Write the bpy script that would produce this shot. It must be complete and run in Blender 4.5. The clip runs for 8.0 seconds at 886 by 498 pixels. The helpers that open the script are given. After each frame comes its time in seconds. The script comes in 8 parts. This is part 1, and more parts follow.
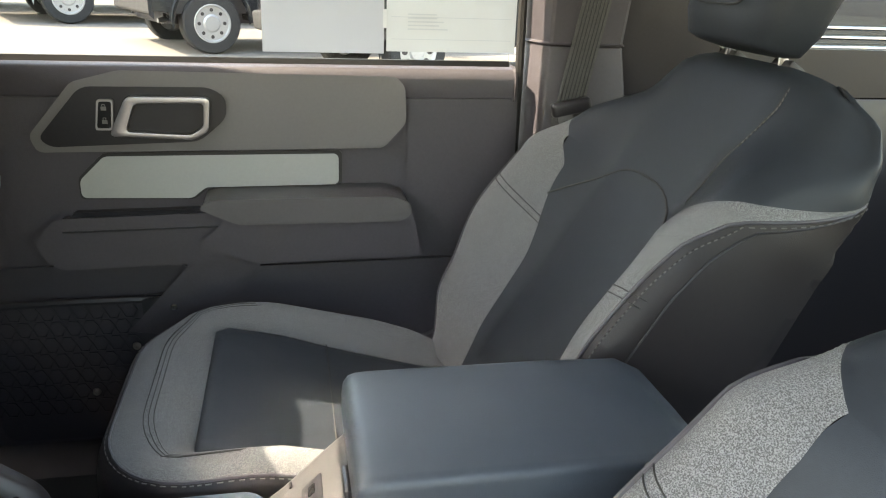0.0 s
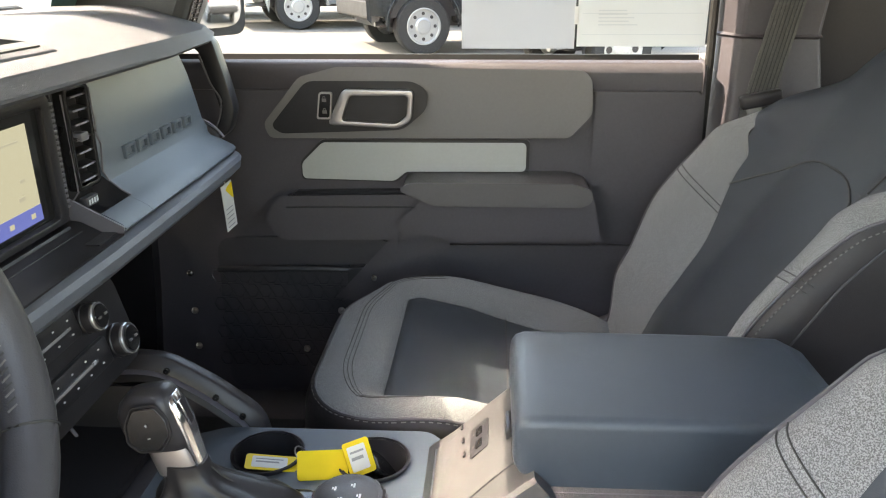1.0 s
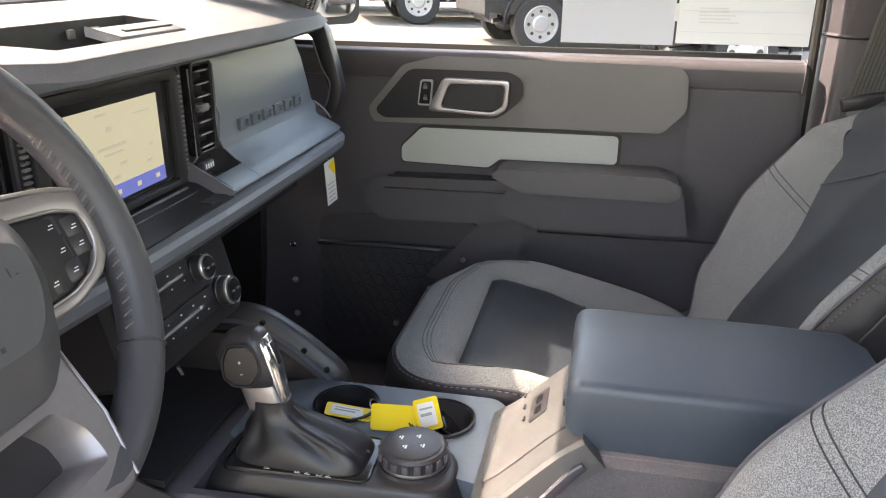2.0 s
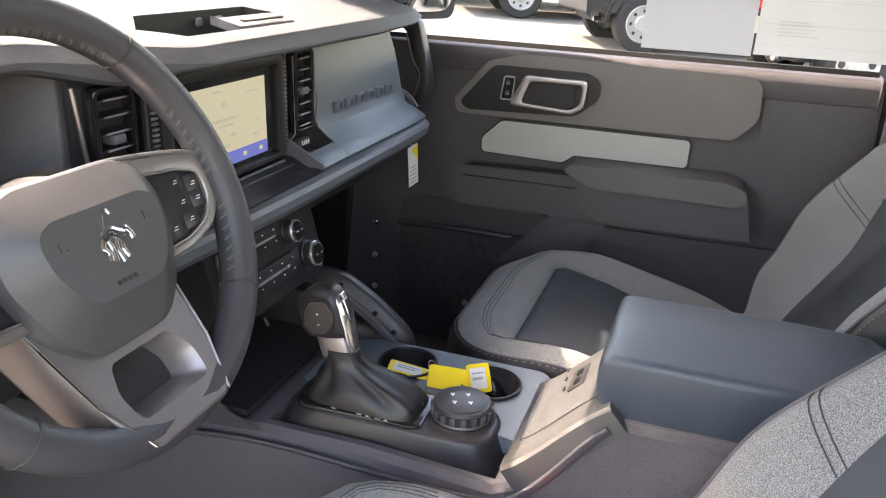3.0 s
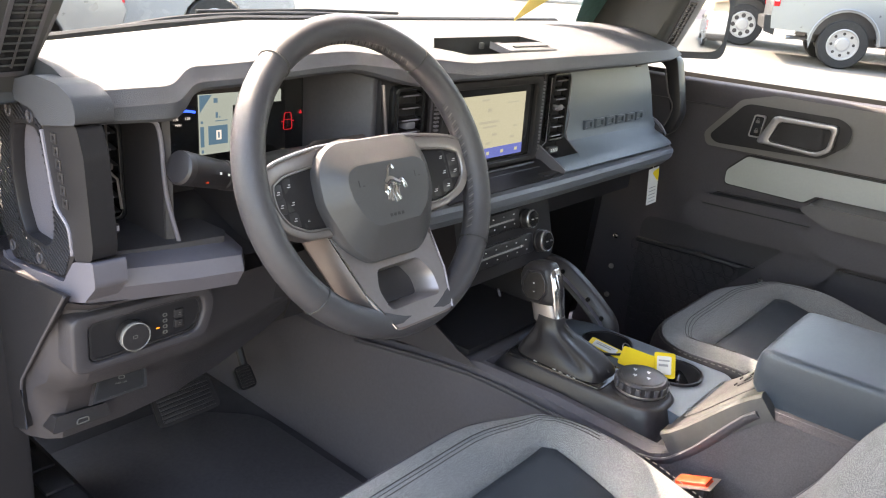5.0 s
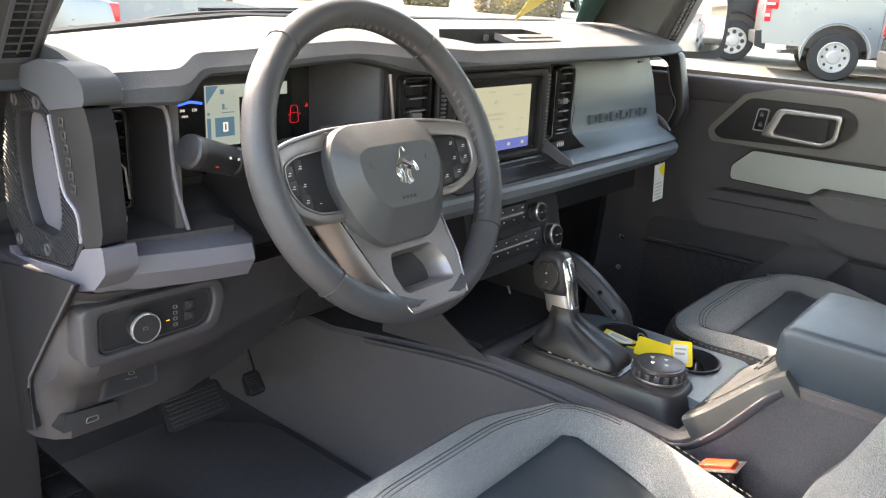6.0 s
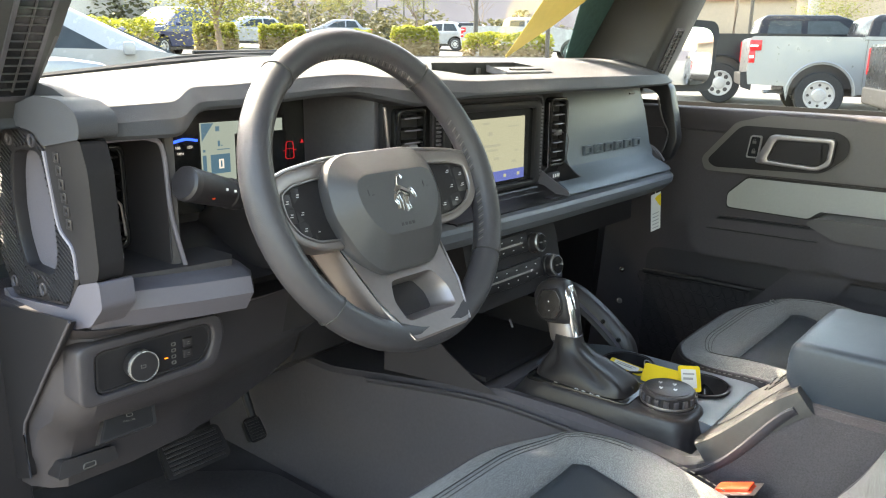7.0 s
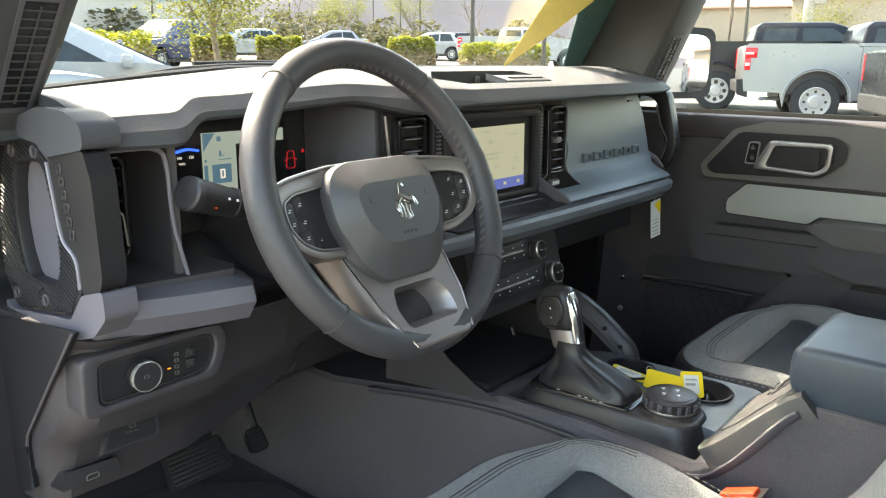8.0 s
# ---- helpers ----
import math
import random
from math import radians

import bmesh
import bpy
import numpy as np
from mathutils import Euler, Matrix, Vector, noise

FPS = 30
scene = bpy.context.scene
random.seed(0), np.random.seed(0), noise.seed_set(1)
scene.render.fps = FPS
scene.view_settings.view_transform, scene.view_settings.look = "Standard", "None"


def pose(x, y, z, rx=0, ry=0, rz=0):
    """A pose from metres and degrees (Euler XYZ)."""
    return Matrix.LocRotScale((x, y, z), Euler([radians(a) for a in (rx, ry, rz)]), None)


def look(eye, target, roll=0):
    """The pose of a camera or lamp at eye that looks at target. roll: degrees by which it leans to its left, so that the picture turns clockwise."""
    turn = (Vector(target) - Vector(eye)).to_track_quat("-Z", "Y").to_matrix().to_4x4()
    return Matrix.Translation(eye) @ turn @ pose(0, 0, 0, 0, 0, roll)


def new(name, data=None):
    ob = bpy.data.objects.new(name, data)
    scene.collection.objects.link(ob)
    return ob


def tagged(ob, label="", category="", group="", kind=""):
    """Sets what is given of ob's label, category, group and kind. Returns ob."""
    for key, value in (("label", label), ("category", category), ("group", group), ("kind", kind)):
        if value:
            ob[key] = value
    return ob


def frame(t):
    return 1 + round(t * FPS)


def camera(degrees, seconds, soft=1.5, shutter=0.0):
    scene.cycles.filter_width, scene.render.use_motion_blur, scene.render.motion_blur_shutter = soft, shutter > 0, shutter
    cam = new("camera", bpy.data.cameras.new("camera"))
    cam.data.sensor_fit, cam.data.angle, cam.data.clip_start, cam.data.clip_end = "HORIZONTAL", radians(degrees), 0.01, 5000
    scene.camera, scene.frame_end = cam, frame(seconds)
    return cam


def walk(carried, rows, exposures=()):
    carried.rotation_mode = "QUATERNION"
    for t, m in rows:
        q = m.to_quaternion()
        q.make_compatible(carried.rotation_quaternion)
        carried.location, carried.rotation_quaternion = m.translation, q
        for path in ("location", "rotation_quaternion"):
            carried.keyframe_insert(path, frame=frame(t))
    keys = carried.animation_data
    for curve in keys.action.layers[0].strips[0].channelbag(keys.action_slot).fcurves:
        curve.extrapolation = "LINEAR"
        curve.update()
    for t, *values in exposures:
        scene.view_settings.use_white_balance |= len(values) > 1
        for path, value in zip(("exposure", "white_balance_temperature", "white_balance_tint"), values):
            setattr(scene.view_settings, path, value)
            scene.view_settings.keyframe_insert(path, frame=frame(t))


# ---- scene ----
cam = camera(59.4, 8.0, 1.1)
PATH = [
    (0, (-0.572, -0.309, 1.399), (1.27, -0.688, 0.717), 2.2),
    (0.5, (-0.617, -0.313, 1.398), (1.257, -0.435, 0.711), 0.5),
    (1, (-0.664, -0.327, 1.401), (1.209, -0.206, 0.712), -0.3),
    (1.5, (-0.716, -0.352, 1.402), (1.14, -0.07, 0.712), 0.2),
    (1.7, (-0.721, -0.361, 1.396), (1.125, -0.014, 0.71), 0.2),
    (2.8, (-0.773, -0.387, 1.41), (1.027, 0.105, 0.692), 2.3),
    (3, (-0.814, -0.418, 1.417), (0.955, 0.175, 0.698), 2.8),
    (3.5, (-0.901, -0.504, 1.429), (0.736, 0.384, 0.701), 3.7),
    (4, (-0.947, -0.567, 1.434), (0.587, 0.499, 0.721), 3.9),
    (4.5, (-0.967, -0.585, 1.433), (0.509, 0.573, 0.74), 4.0),
    (5, (-0.981, -0.59, 1.433), (0.467, 0.61, 0.752), 4.5),
    (6.3, (-0.994, -0.579, 1.367), (0.479, 0.648, 0.798), 2.1),
    (6.5, (-0.995, -0.581, 1.361), (0.487, 0.655, 0.836), 1.6),
    (7, (-0.993, -0.578, 1.353), (0.501, 0.657, 0.858), 0.9),
    (7.5, (-0.995, -0.578, 1.352), (0.504, 0.658, 0.876), 0.6),
    (8, (-0.997, -0.576, 1.351), (0.504, 0.66, 0.88), 0.4),
]
walk(cam, [(t, look(eye, target, roll)) for t, eye, target, roll in PATH], exposures=[(0, 3.06, 8200, 11), (1.5, 3.20, 8100, 17), (3.5, 3.12, 8000, 21), (5, 3.16, 8000, 18), (6.5, 3.15, 7900, 11), (8, 2.90, 7950, 7)])

# ---------------------------------------------------------------- light
SUN_AZ, SUN_EL = 90.0, 49.5          # degrees; azimuth counted from +x towards +y
world = bpy.data.worlds.new("sky")
scene.world = world
world.use_nodes = True
wn = world.node_tree
sky = wn.nodes.new("ShaderNodeTexSky")
sky.sky_type, sky.sun_disc = "NISHITA", False
sky.sun_elevation, sky.sun_rotation = radians(SUN_EL), radians(90 - SUN_AZ)
sky.air_density, sky.dust_density, sky.ozone_density = 1.5, 1.5, 1.0
wn.nodes["Background"].inputs["Strength"].default_value = 0.15
wn.links.new(sky.outputs["Color"], wn.nodes["Background"].inputs["Color"])
sun_data = bpy.data.lights.new("sun", "SUN")
sun_data.energy, sun_data.angle, sun_data.color = 2.0, radians(0.55), (1.0, 0.95, 0.87)
sun = new("sun", sun_data)
toward = Vector((math.cos(radians(SUN_AZ)) * math.cos(radians(SUN_EL)), math.sin(radians(SUN_AZ)) * math.cos(radians(SUN_EL)), math.sin(radians(SUN_EL))))
sun.matrix_world = look(toward * 30, (0, 0, 0))

# ---------------------------------------------------------------- materials


def material(name, color, rough=0.5, metal=0.0, vary=0.12, scale=60.0, bump=0.0, bump_scale=400.0, coarse=6.0, spec=0.5, per_piece=0.0):
    """A surface with variation at two scales and fine relief."""
    m = bpy.data.materials.new(name)
    m.use_nodes = True
    n, l = m.node_tree.nodes, m.node_tree.links
    p = n["Principled BSDF"]
    p.inputs["Metallic"].default_value = metal
    p.inputs["Specular IOR Level"].default_value = spec
    tc = n.new("ShaderNodeTexCoord")
    fine, big, mix = n.new("ShaderNodeTexNoise"), n.new("ShaderNodeTexNoise"), n.new("ShaderNodeMath")
    fine.inputs["Scale"].default_value, fine.inputs["Detail"].default_value = scale, 5
    big.inputs["Scale"].default_value, big.inputs["Detail"].default_value = coarse, 4
    for q in (fine, big):
        l.new(tc.outputs["Object"], q.inputs["Vector"])
    mix.operation = "ADD"
    l.new(fine.outputs["Fac"], mix.inputs[0])
    l.new(big.outputs["Fac"], mix.inputs[1])
    source = mix.outputs[0]
    if per_piece:
        info, mul, add = n.new("ShaderNodeObjectInfo"), n.new("ShaderNodeMath"), n.new("ShaderNodeMath")
        mul.operation, add.operation = "MULTIPLY_ADD", "ADD"
        mul.inputs[1].default_value, mul.inputs[2].default_value = per_piece, -per_piece / 2
        l.new(info.outputs["Random"], mul.inputs[0])
        l.new(source, add.inputs[0])
        l.new(mul.outputs[0], add.inputs[1])
        source = add.outputs[0]
    ramp = n.new("ShaderNodeMapRange")
    ramp.inputs["From Min"].default_value, ramp.inputs["From Max"].default_value = 0.6, 1.4
    ramp.inputs["To Min"].default_value, ramp.inputs["To Max"].default_value = 1 - vary, 1 + vary
    l.new(source, ramp.inputs["Value"])
    tint = n.new("ShaderNodeVectorMath")
    tint.operation = "SCALE"
    tint.inputs[0].default_value = color
    l.new(ramp.outputs["Result"], tint.inputs["Scale"])
    l.new(tint.outputs["Vector"], p.inputs["Base Color"])
    rr = n.new("ShaderNodeMapRange")
    rr.inputs["From Min"].default_value, rr.inputs["From Max"].default_value = 0.3, 0.7
    rr.inputs["To Min"].default_value, rr.inputs["To Max"].default_value = max(0.02, rough - 0.06), min(1, rough + 0.06)
    l.new(big.outputs["Fac"], rr.inputs["Value"])
    l.new(rr.outputs["Result"], p.inputs["Roughness"])
    if bump:
        relief, b = n.new("ShaderNodeTexNoise"), n.new("ShaderNodeBump")
        relief.inputs["Scale"].default_value, relief.inputs["Detail"].default_value = bump_scale, 3
        b.inputs["Strength"].default_value, b.inputs["Distance"].default_value = bump, 0.002
        l.new(tc.outputs["Object"], relief.inputs["Vector"])
        l.new(relief.outputs["Fac"], b.inputs["Height"])
        l.new(b.outputs["Normal"], p.inputs["Normal"])
    return m


def glowing(name, color, strength):
    m = bpy.data.materials.new(name)
    m.use_nodes = True
    p = m.node_tree.nodes["Principled BSDF"]
    p.inputs["Base Color"].default_value = (0.01, 0.01, 0.01, 1)
    p.inputs["Roughness"].default_value = 0.2
    p.inputs["Emission Color"].default_value = (*color, 1)
    p.inputs["Emission Strength"].default_value = strength
    return m


def glass(name, color=(1, 1, 1), rough=0.0, ior=1.45):
    m = bpy.data.materials.new(name)
    m.use_nodes = True
    p = m.node_tree.nodes["Principled BSDF"]
    p.inputs["Base Color"].default_value = (*color, 1)
    p.inputs["Transmission Weight"].default_value = 1
    p.inputs["Roughness"].default_value = rough
    p.inputs["IOR"].default_value = ior
    return m


def woven(name, color, light):
    """Melange cloth: fine threads of two greys, with a weave relief."""
    m = material(name, color, 0.95, 0, 0.18, 1500, 0.5, 2400, 9, 0.15)
    n, l = m.node_tree.nodes, m.node_tree.links
    p = n["Principled BSDF"]
    tc = n["Texture Coordinate"]
    w = n.new("ShaderNodeTexNoise")
    w.inputs["Scale"].default_value, w.inputs["Detail"].default_value = 980, 4
    l.new(tc.outputs["Object"], w.inputs["Vector"])
    r = n.new("ShaderNodeMapRange")
    r.inputs["From Min"].default_value, r.inputs["From Max"].default_value = 0.42, 0.60
    l.new(w.outputs["Fac"], r.inputs["Value"])
    mx = n.new("ShaderNodeMix")
    mx.data_type = "RGBA"
    mx.inputs[7].default_value = (*light, 1)
    old = p.inputs["Base Color"].links[0].from_socket
    l.new(old, mx.inputs[6])
    l.new(r.outputs["Result"], mx.inputs[0])
    l.new(mx.outputs[2], p.inputs["Base Color"])
    p.inputs["Sheen Weight"].default_value = 0.15
    return m


M_PAD = material("dash_vinyl", (0.067, 0.069, 0.077), 0.68, 0, 0.06, 300, 0.35, 900, spec=0.3)
M_BLUE = material("blue_grey_plastic", (0.0838, 0.1035, 0.1251), 0.42, 0, 0.05, 300, 0.15, 1200)
M_BLUELIP = material("blue_grey_lip", (0.118, 0.128, 0.152), 0.45, 0, 0.05, 300, 0.12, 1200)
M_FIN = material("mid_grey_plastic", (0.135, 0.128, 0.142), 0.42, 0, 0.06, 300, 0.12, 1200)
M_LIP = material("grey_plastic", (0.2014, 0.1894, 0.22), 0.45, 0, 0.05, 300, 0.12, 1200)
M_DARK = material("charcoal_plastic", (0.0707, 0.0663, 0.0757), 0.50, 0, 0.12, 200, 0.25, 1100)
M_BLACK = material("black_plastic", (0.0298, 0.0274, 0.0303), 0.36, 0, 0.12, 200, 0.12, 900)
M_SATINBLACK = material("satin_black", (0.0203, 0.0192, 0.0219), 0.40, 0, 0.12, 200, 0.1, 900, spec=0.35)
M_CAP = material("grey_end_plastic", (0.1311, 0.1249, 0.1505), 0.42, 0, 0.05, 300, 0.12, 1200)
M_LID = material("lid_vinyl", (0.0466, 0.0587, 0.0749), 0.36, 0, 0.06, 250, 0.2, 1300)
M_HEADLINER = material("pale_headliner", (0.50, 0.49, 0.47), 0.9, 0, 0.06, 300, 0.3, 900)
M_RAMP = material("ramp_plastic", (0.0578, 0.0564, 0.0571), 0.42, 0, 0.08, 200, 0.15, 900)
M_RING = material("bright_ring", (0.62, 0.61, 0.60), 0.25, 0.7, 0.04, 100)
M_GLOSS = material("gloss_black", (0.014, 0.014, 0.015), 0.14, 0, 0.1, 40)
M_DOOR = material("door_plastic", (0.0717, 0.0643, 0.0734), 0.50, 0, 0.10, 200, 0.3, 900)
M_DOORPAD = material("door_pad_vinyl", (0.1558, 0.1459, 0.1414), 0.52, 0, 0.06, 200, 0.25, 1000)
M_ARM = material("armrest_vinyl", (0.1024, 0.0952, 0.0976), 0.48, 0, 0.06, 220, 0.25, 1000)
M_INLAY = material("grey_inlay", (0.414, 0.4232, 0.4048), 0.42, 0, 0.04, 200, 0.1, 1500)
M_CLOTH = woven("grey_cloth", (0.112, 0.113, 0.116), (0.285, 0.288, 0.292))
M_VINYL = material("seat_vinyl", (0.029, 0.035, 0.043), 0.50, 0, 0.06, 250, 0.2, 1300, spec=0.3)
M_LEATHER = material("black_leather", (0.052, 0.050, 0.056), 0.42, 0, 0.10, 120, 0.18, 900)
M_SKIRT = material("skirt_leather", (0.0223, 0.0190, 0.0203), 0.45, 0, 0.12, 140, 0.2, 900, spec=0.4)
M_HUB = material("airbag_vinyl", (0.066, 0.065, 0.069), 0.36, 0, 0.06, 260, 0.15, 1400, spec=0.6)
M_CUBBY = material("cubby_plastic", (0.060, 0.055, 0.060), 0.55, 0, 0.10, 200, 0.25, 1000)
M_KNEE = material("knee_plastic", (0.0509, 0.0464, 0.0528), 0.45, 0, 0.10, 200, 0.25, 1000)
M_SIDE = material("console_side_vinyl", (0.0908, 0.0824, 0.0936), 0.62, 0, 0.14, 180, 0.35, 900)
M_BOOT = material("boot_leather", (0.0224, 0.0205, 0.0227), 0.38, 0, 0.12, 120, 0.10, 700)
M_THREAD = material("grey_thread", (0.132, 0.126, 0.12), 0.8, 0, 0.1, 400)
M_DTHREAD = material("dark_thread", (0.045, 0.044, 0.043), 0.8, 0, 0.1, 400)
M_CHROME = material("chrome", (0.72, 0.72, 0.73), 0.12, 1, 0.04, 80)
M_SATIN = material("satin_silver", (0.36, 0.34, 0.34), 0.36, 0.85, 0.06, 200)
M_FLANK = material("brown_satin_flank", (0.15, 0.122, 0.112), 0.40, 0.6, 0.06, 200)
M_SPOKE = material("warm_satin_spoke", (0.30, 0.27, 0.268), 0.36, 0.7, 0.06, 200)
M_STEEL = material("steel", (0.45, 0.45, 0.45), 0.3, 1, 0.1, 80)
M_CARPET = material("carpet", (0.0927, 0.0851, 0.0907), 0.95, 0, 0.3, 500, 0.35, 900, 9, 0.1)
M_MAT = material("rubber_mat", (0.1185, 0.1092, 0.1176), 0.7, 0, 0.2, 150, 0.3, 500)
M_RUBBER = material("black_rubber", (0.022, 0.022, 0.022), 0.75, 0, 0.15, 60, 0.2, 200)
M_WHITE = material("white_print", (0.75, 0.75, 0.75), 0.5, 0, 0.03, 80)
M_PAPER = material("paper", (0.72, 0.72, 0.70), 0.8, 0, 0.03, 40)
M_PAPERGREY = material("grey_paper", (0.55, 0.56, 0.57), 0.8, 0, 0.03, 40)
M_INK = material("ink", (0.32, 0.32, 0.33), 0.7, 0, 0.1, 80)
M_YELLOW = material("yellow_card", (0.85, 0.62, 0.02), 0.5, 0, 0.05, 60)
M_BELT = material("belt_webbing", (0.095, 0.092, 0.088), 0.8, 0, 0.25, 350, 0.5, 900)
M_TRIMDARK = material("dark_pillar_trim", (0.038, 0.038, 0.038), 0.6, 0, 0.08, 200, 0.25, 800)
M_RED = material("red_plastic", (0.50, 0.045, 0.015), 0.35, 0, 0.05, 60)
def leaf(name, color, light, vary=0.35):
    """Thin leaves and paper that also let light through."""
    m = material(name, color, 0.6, 0, vary, 3, coarse=1.2)
    n, l = m.node_tree.nodes, m.node_tree.links
    tr, mx = n.new("ShaderNodeBsdfTranslucent"), n.new("ShaderNodeMixShader")
    tr.inputs["Color"].default_value = (*light, 1)
    mx.inputs[0].default_value = 0.5
    l.new(n["Principled BSDF"].outputs[0], mx.inputs[1])
    l.new(tr.outputs[0], mx.inputs[2])
    l.new(mx.outputs[0], n["Material Output"].inputs["Surface"])
    return m


M_SHEET = leaf("back_lit_paper", (0.70, 0.70, 0.69), (0.62, 0.62, 0.61), 0.04)
M_SHEETGREY = leaf("back_lit_grey_paper", (0.62, 0.63, 0.64), (0.52, 0.52, 0.54), 0.04)
M_GLASS = glass("window_glass", (0.965, 0.985, 0.98), 0.0, 1.16)
M_TINT = glass("tinted_glass", (0.07, 0.085, 0.09))
M_MIRROR = material("mirror_silver", (0.62, 0.66, 0.70), 0.02, 1, 0.0, 20)
M_SCREEN = glowing("map_screen", (0.55, 0.585, 0.46), 0.112)
M_SCREENBAR = glowing("screen_bar", (0.10, 0.14, 0.45), 0.16)
M_SCREENINK = glowing("screen_ink", (0.46, 0.49, 0.41), 0.112)
M_LCD = glowing("pale_display", (0.50, 0.62, 0.60), 0.085)
M_LCDDARK = glowing("blue_display", (0.05, 0.11, 0.17), 0.2)
M_GLOWRED = glowing("red_telltale", (1.0, 0.03, 0.05), 0.07)
M_GLOWBLUE = glowing("blue_arc", (0.02, 0.10, 0.9), 0.35)
M_GLOWWHITE = glowing("lit_symbol", (0.8, 0.8, 0.8), 0.13)
M_GLOWAMBER = glowing("amber_mark", (1.0, 0.25, 0.02), 0.5)

# ---------------------------------------------------------------- mesh tools


def thing(name, label, category, group="", kind="", at=(0, 0, 0)):
    ob = new(name)
    ob.location = at
    return tagged(ob, label, category, group, kind)


def finish(bm, mat, name, sharp=32):
    bmesh.ops.recalc_face_normals(bm, faces=bm.faces)
    me = bpy.data.meshes.new(name)
    bm.to_mesh(me)
    bm.free()
    me.materials.append(mat)
    me.polygons.foreach_set("use_smooth", [True] * len(me.polygons))
    me.set_sharp_from_angle(angle=radians(sharp))
    return me


def placed(ob):
    """Where an object stands, worked out up its parents."""
    m = ob.matrix_basis.copy()
    return placed(ob.parent) @ ob.matrix_parent_inverse @ m if ob.parent else m


def part(name, bm, mat, parent=None, label="", sharp=32):
    ob = new(name, finish(bm, mat, name, sharp))
    if parent is not None:
        ob.parent = parent
        ob.matrix_parent_inverse = placed(parent).inverted()
    if label:
        ob["label"] = label
    return ob


def solo(name, bm, mat, label, category, group="", kind="", sharp=32):
    """A thing that is one mesh."""
    return tagged(part(name, bm, mat, sharp=sharp), label, category, group, kind)


def bevelled(bm, offset, seg=2, angle=25):
    if offset > 0:
        bm.normal_update()
        edges = [e for e in bm.edges if len(e.link_faces) == 2 and e.calc_face_angle(0) > radians(angle)]
        bmesh.ops.bevel(bm, geom=edges, offset=offset, segments=seg, affect="EDGES", profile=0.5, clamp_overlap=True)
    return bm


def box(x0, x1, y0, y1, z0, z1, bev=0.0, seg=2):
    bm = bmesh.new()
    bmesh.ops.create_cube(bm, size=1)
    for v in bm.verts:
        v.co = Vector((x0 + (v.co.x + 0.5) * (x1 - x0), y0 + (v.co.y + 0.5) * (y1 - y0), z0 + (v.co.z + 0.5) * (z1 - z0)))
    return bevelled(bm, bev, seg)


def rounded(pts, r, n=4):
    """A polygon with its corners rounded."""
    out = []
    for i, p in enumerate(pts):
        p, a, b = Vector(p), Vector(pts[i - 1]), Vector(pts[(i + 1) % len(pts)])
        d = min(r, (a - p).length * 0.45, (b - p).length * 0.45)
        p0, p1 = p + (a - p).normalized() * d, p + (b - p).normalized() * d
        for k in range(n + 1):
            t = k / n
            out.append(p0 * (1 - t) ** 2 + p * 2 * t * (1 - t) + p1 * t * t)
    return out


def lift(p, axis, h):
    a, b = p[0], p[1]
    return Vector({"x": (h, a, b), "y": (a, h, b), "z": (a, b, h)}[axis])


def prism(pts, axis, h0, h1, bev=0.0, seg=2):
    """A plane outline pushed along an axis from h0 to h1. x: (y, z); y: (x, z); z: (x, y)."""
    bm = bmesh.new()
    lo, hi = [bm.verts.new(lift(p, axis, h0)) for p in pts], [bm.verts.new(lift(p, axis, h1)) for p in pts]
    bm.faces.new(lo)
    bm.faces.new(hi)
    for i in range(len(pts)):
        bm.faces.new((lo[i - 1], lo[i], hi[i], hi[i - 1]))
    return bevelled(bm, bev, seg, 50)


def ring_frame(outer, inner, axis, h0, h1):
    """A frame between two outlines of as many points."""
    bm = bmesh.new()
    rows = [[bm.verts.new(lift(p, axis, h)) for p in pts] for pts, h in ((outer, h0), (outer, h1), (inner, h1), (inner, h0))]
    for k in range(4):
        a, b = rows[k], rows[(k + 1) % 4]
        for i in range(len(a)):
            bm.faces.new((a[i - 1], a[i], b[i], b[i - 1]))
    return bm


def loft(sections, caps=True, closed=True):
    bm = bmesh.new()
    rows = [[bm.verts.new(p) for p in s] for s in sections]
    for a, b in zip(rows, rows[1:]):
        for i in range(0 if closed else 1, len(a)):
            bm.faces.new((a[i - 1], a[i], b[i], b[i - 1]))
    if caps and closed:
        bm.faces.new(rows[0])
        bm.faces.new(rows[-1])
    return bm


def tube(path, r, n=10, closed=False, flat=1.0, up=(0, 0, 1), caps=True):
    """A rod along a path; flat squeezes it along up."""
    path = [Vector(p) for p in path]
    rows, m = [], len(path)
    for i, p in enumerate(path):
        a = path[i - 1] if (i or closed) else p
        b = path[(i + 1) % m] if (i < m - 1 or closed) else p
        d = (b - a).normalized()
        s = d.cross(Vector(up))
        s = s.normalized() if s.length > 1e-4 else d.orthogonal().normalized()
        u = s.cross(d)
        rad = r[i] if isinstance(r, (list, tuple)) else r
        rows.append([p + s * rad * math.cos(2 * math.pi * k / n) + u * rad * flat * math.sin(2 * math.pi * k / n) for k in range(n)])
    if closed:
        rows.append(rows[0])
        bm = bmesh.new()
        vs = [[bm.verts.new(q) for q in row] for row in rows[:-1]]
        for j in range(m):
            a, b = vs[j], vs[(j + 1) % m]
            for i in range(n):
                bm.faces.new((a[i - 1], a[i], b[i], b[i - 1]))
        return bm
    return loft(rows, caps)


def lathe(profile, n=32):
    """(radius, height) turned round z."""
    return loft([[(r * math.cos(2 * math.pi * k / n), r * math.sin(2 * math.pi * k / n), h) for k in range(n)] for r, h in profile], caps=False)


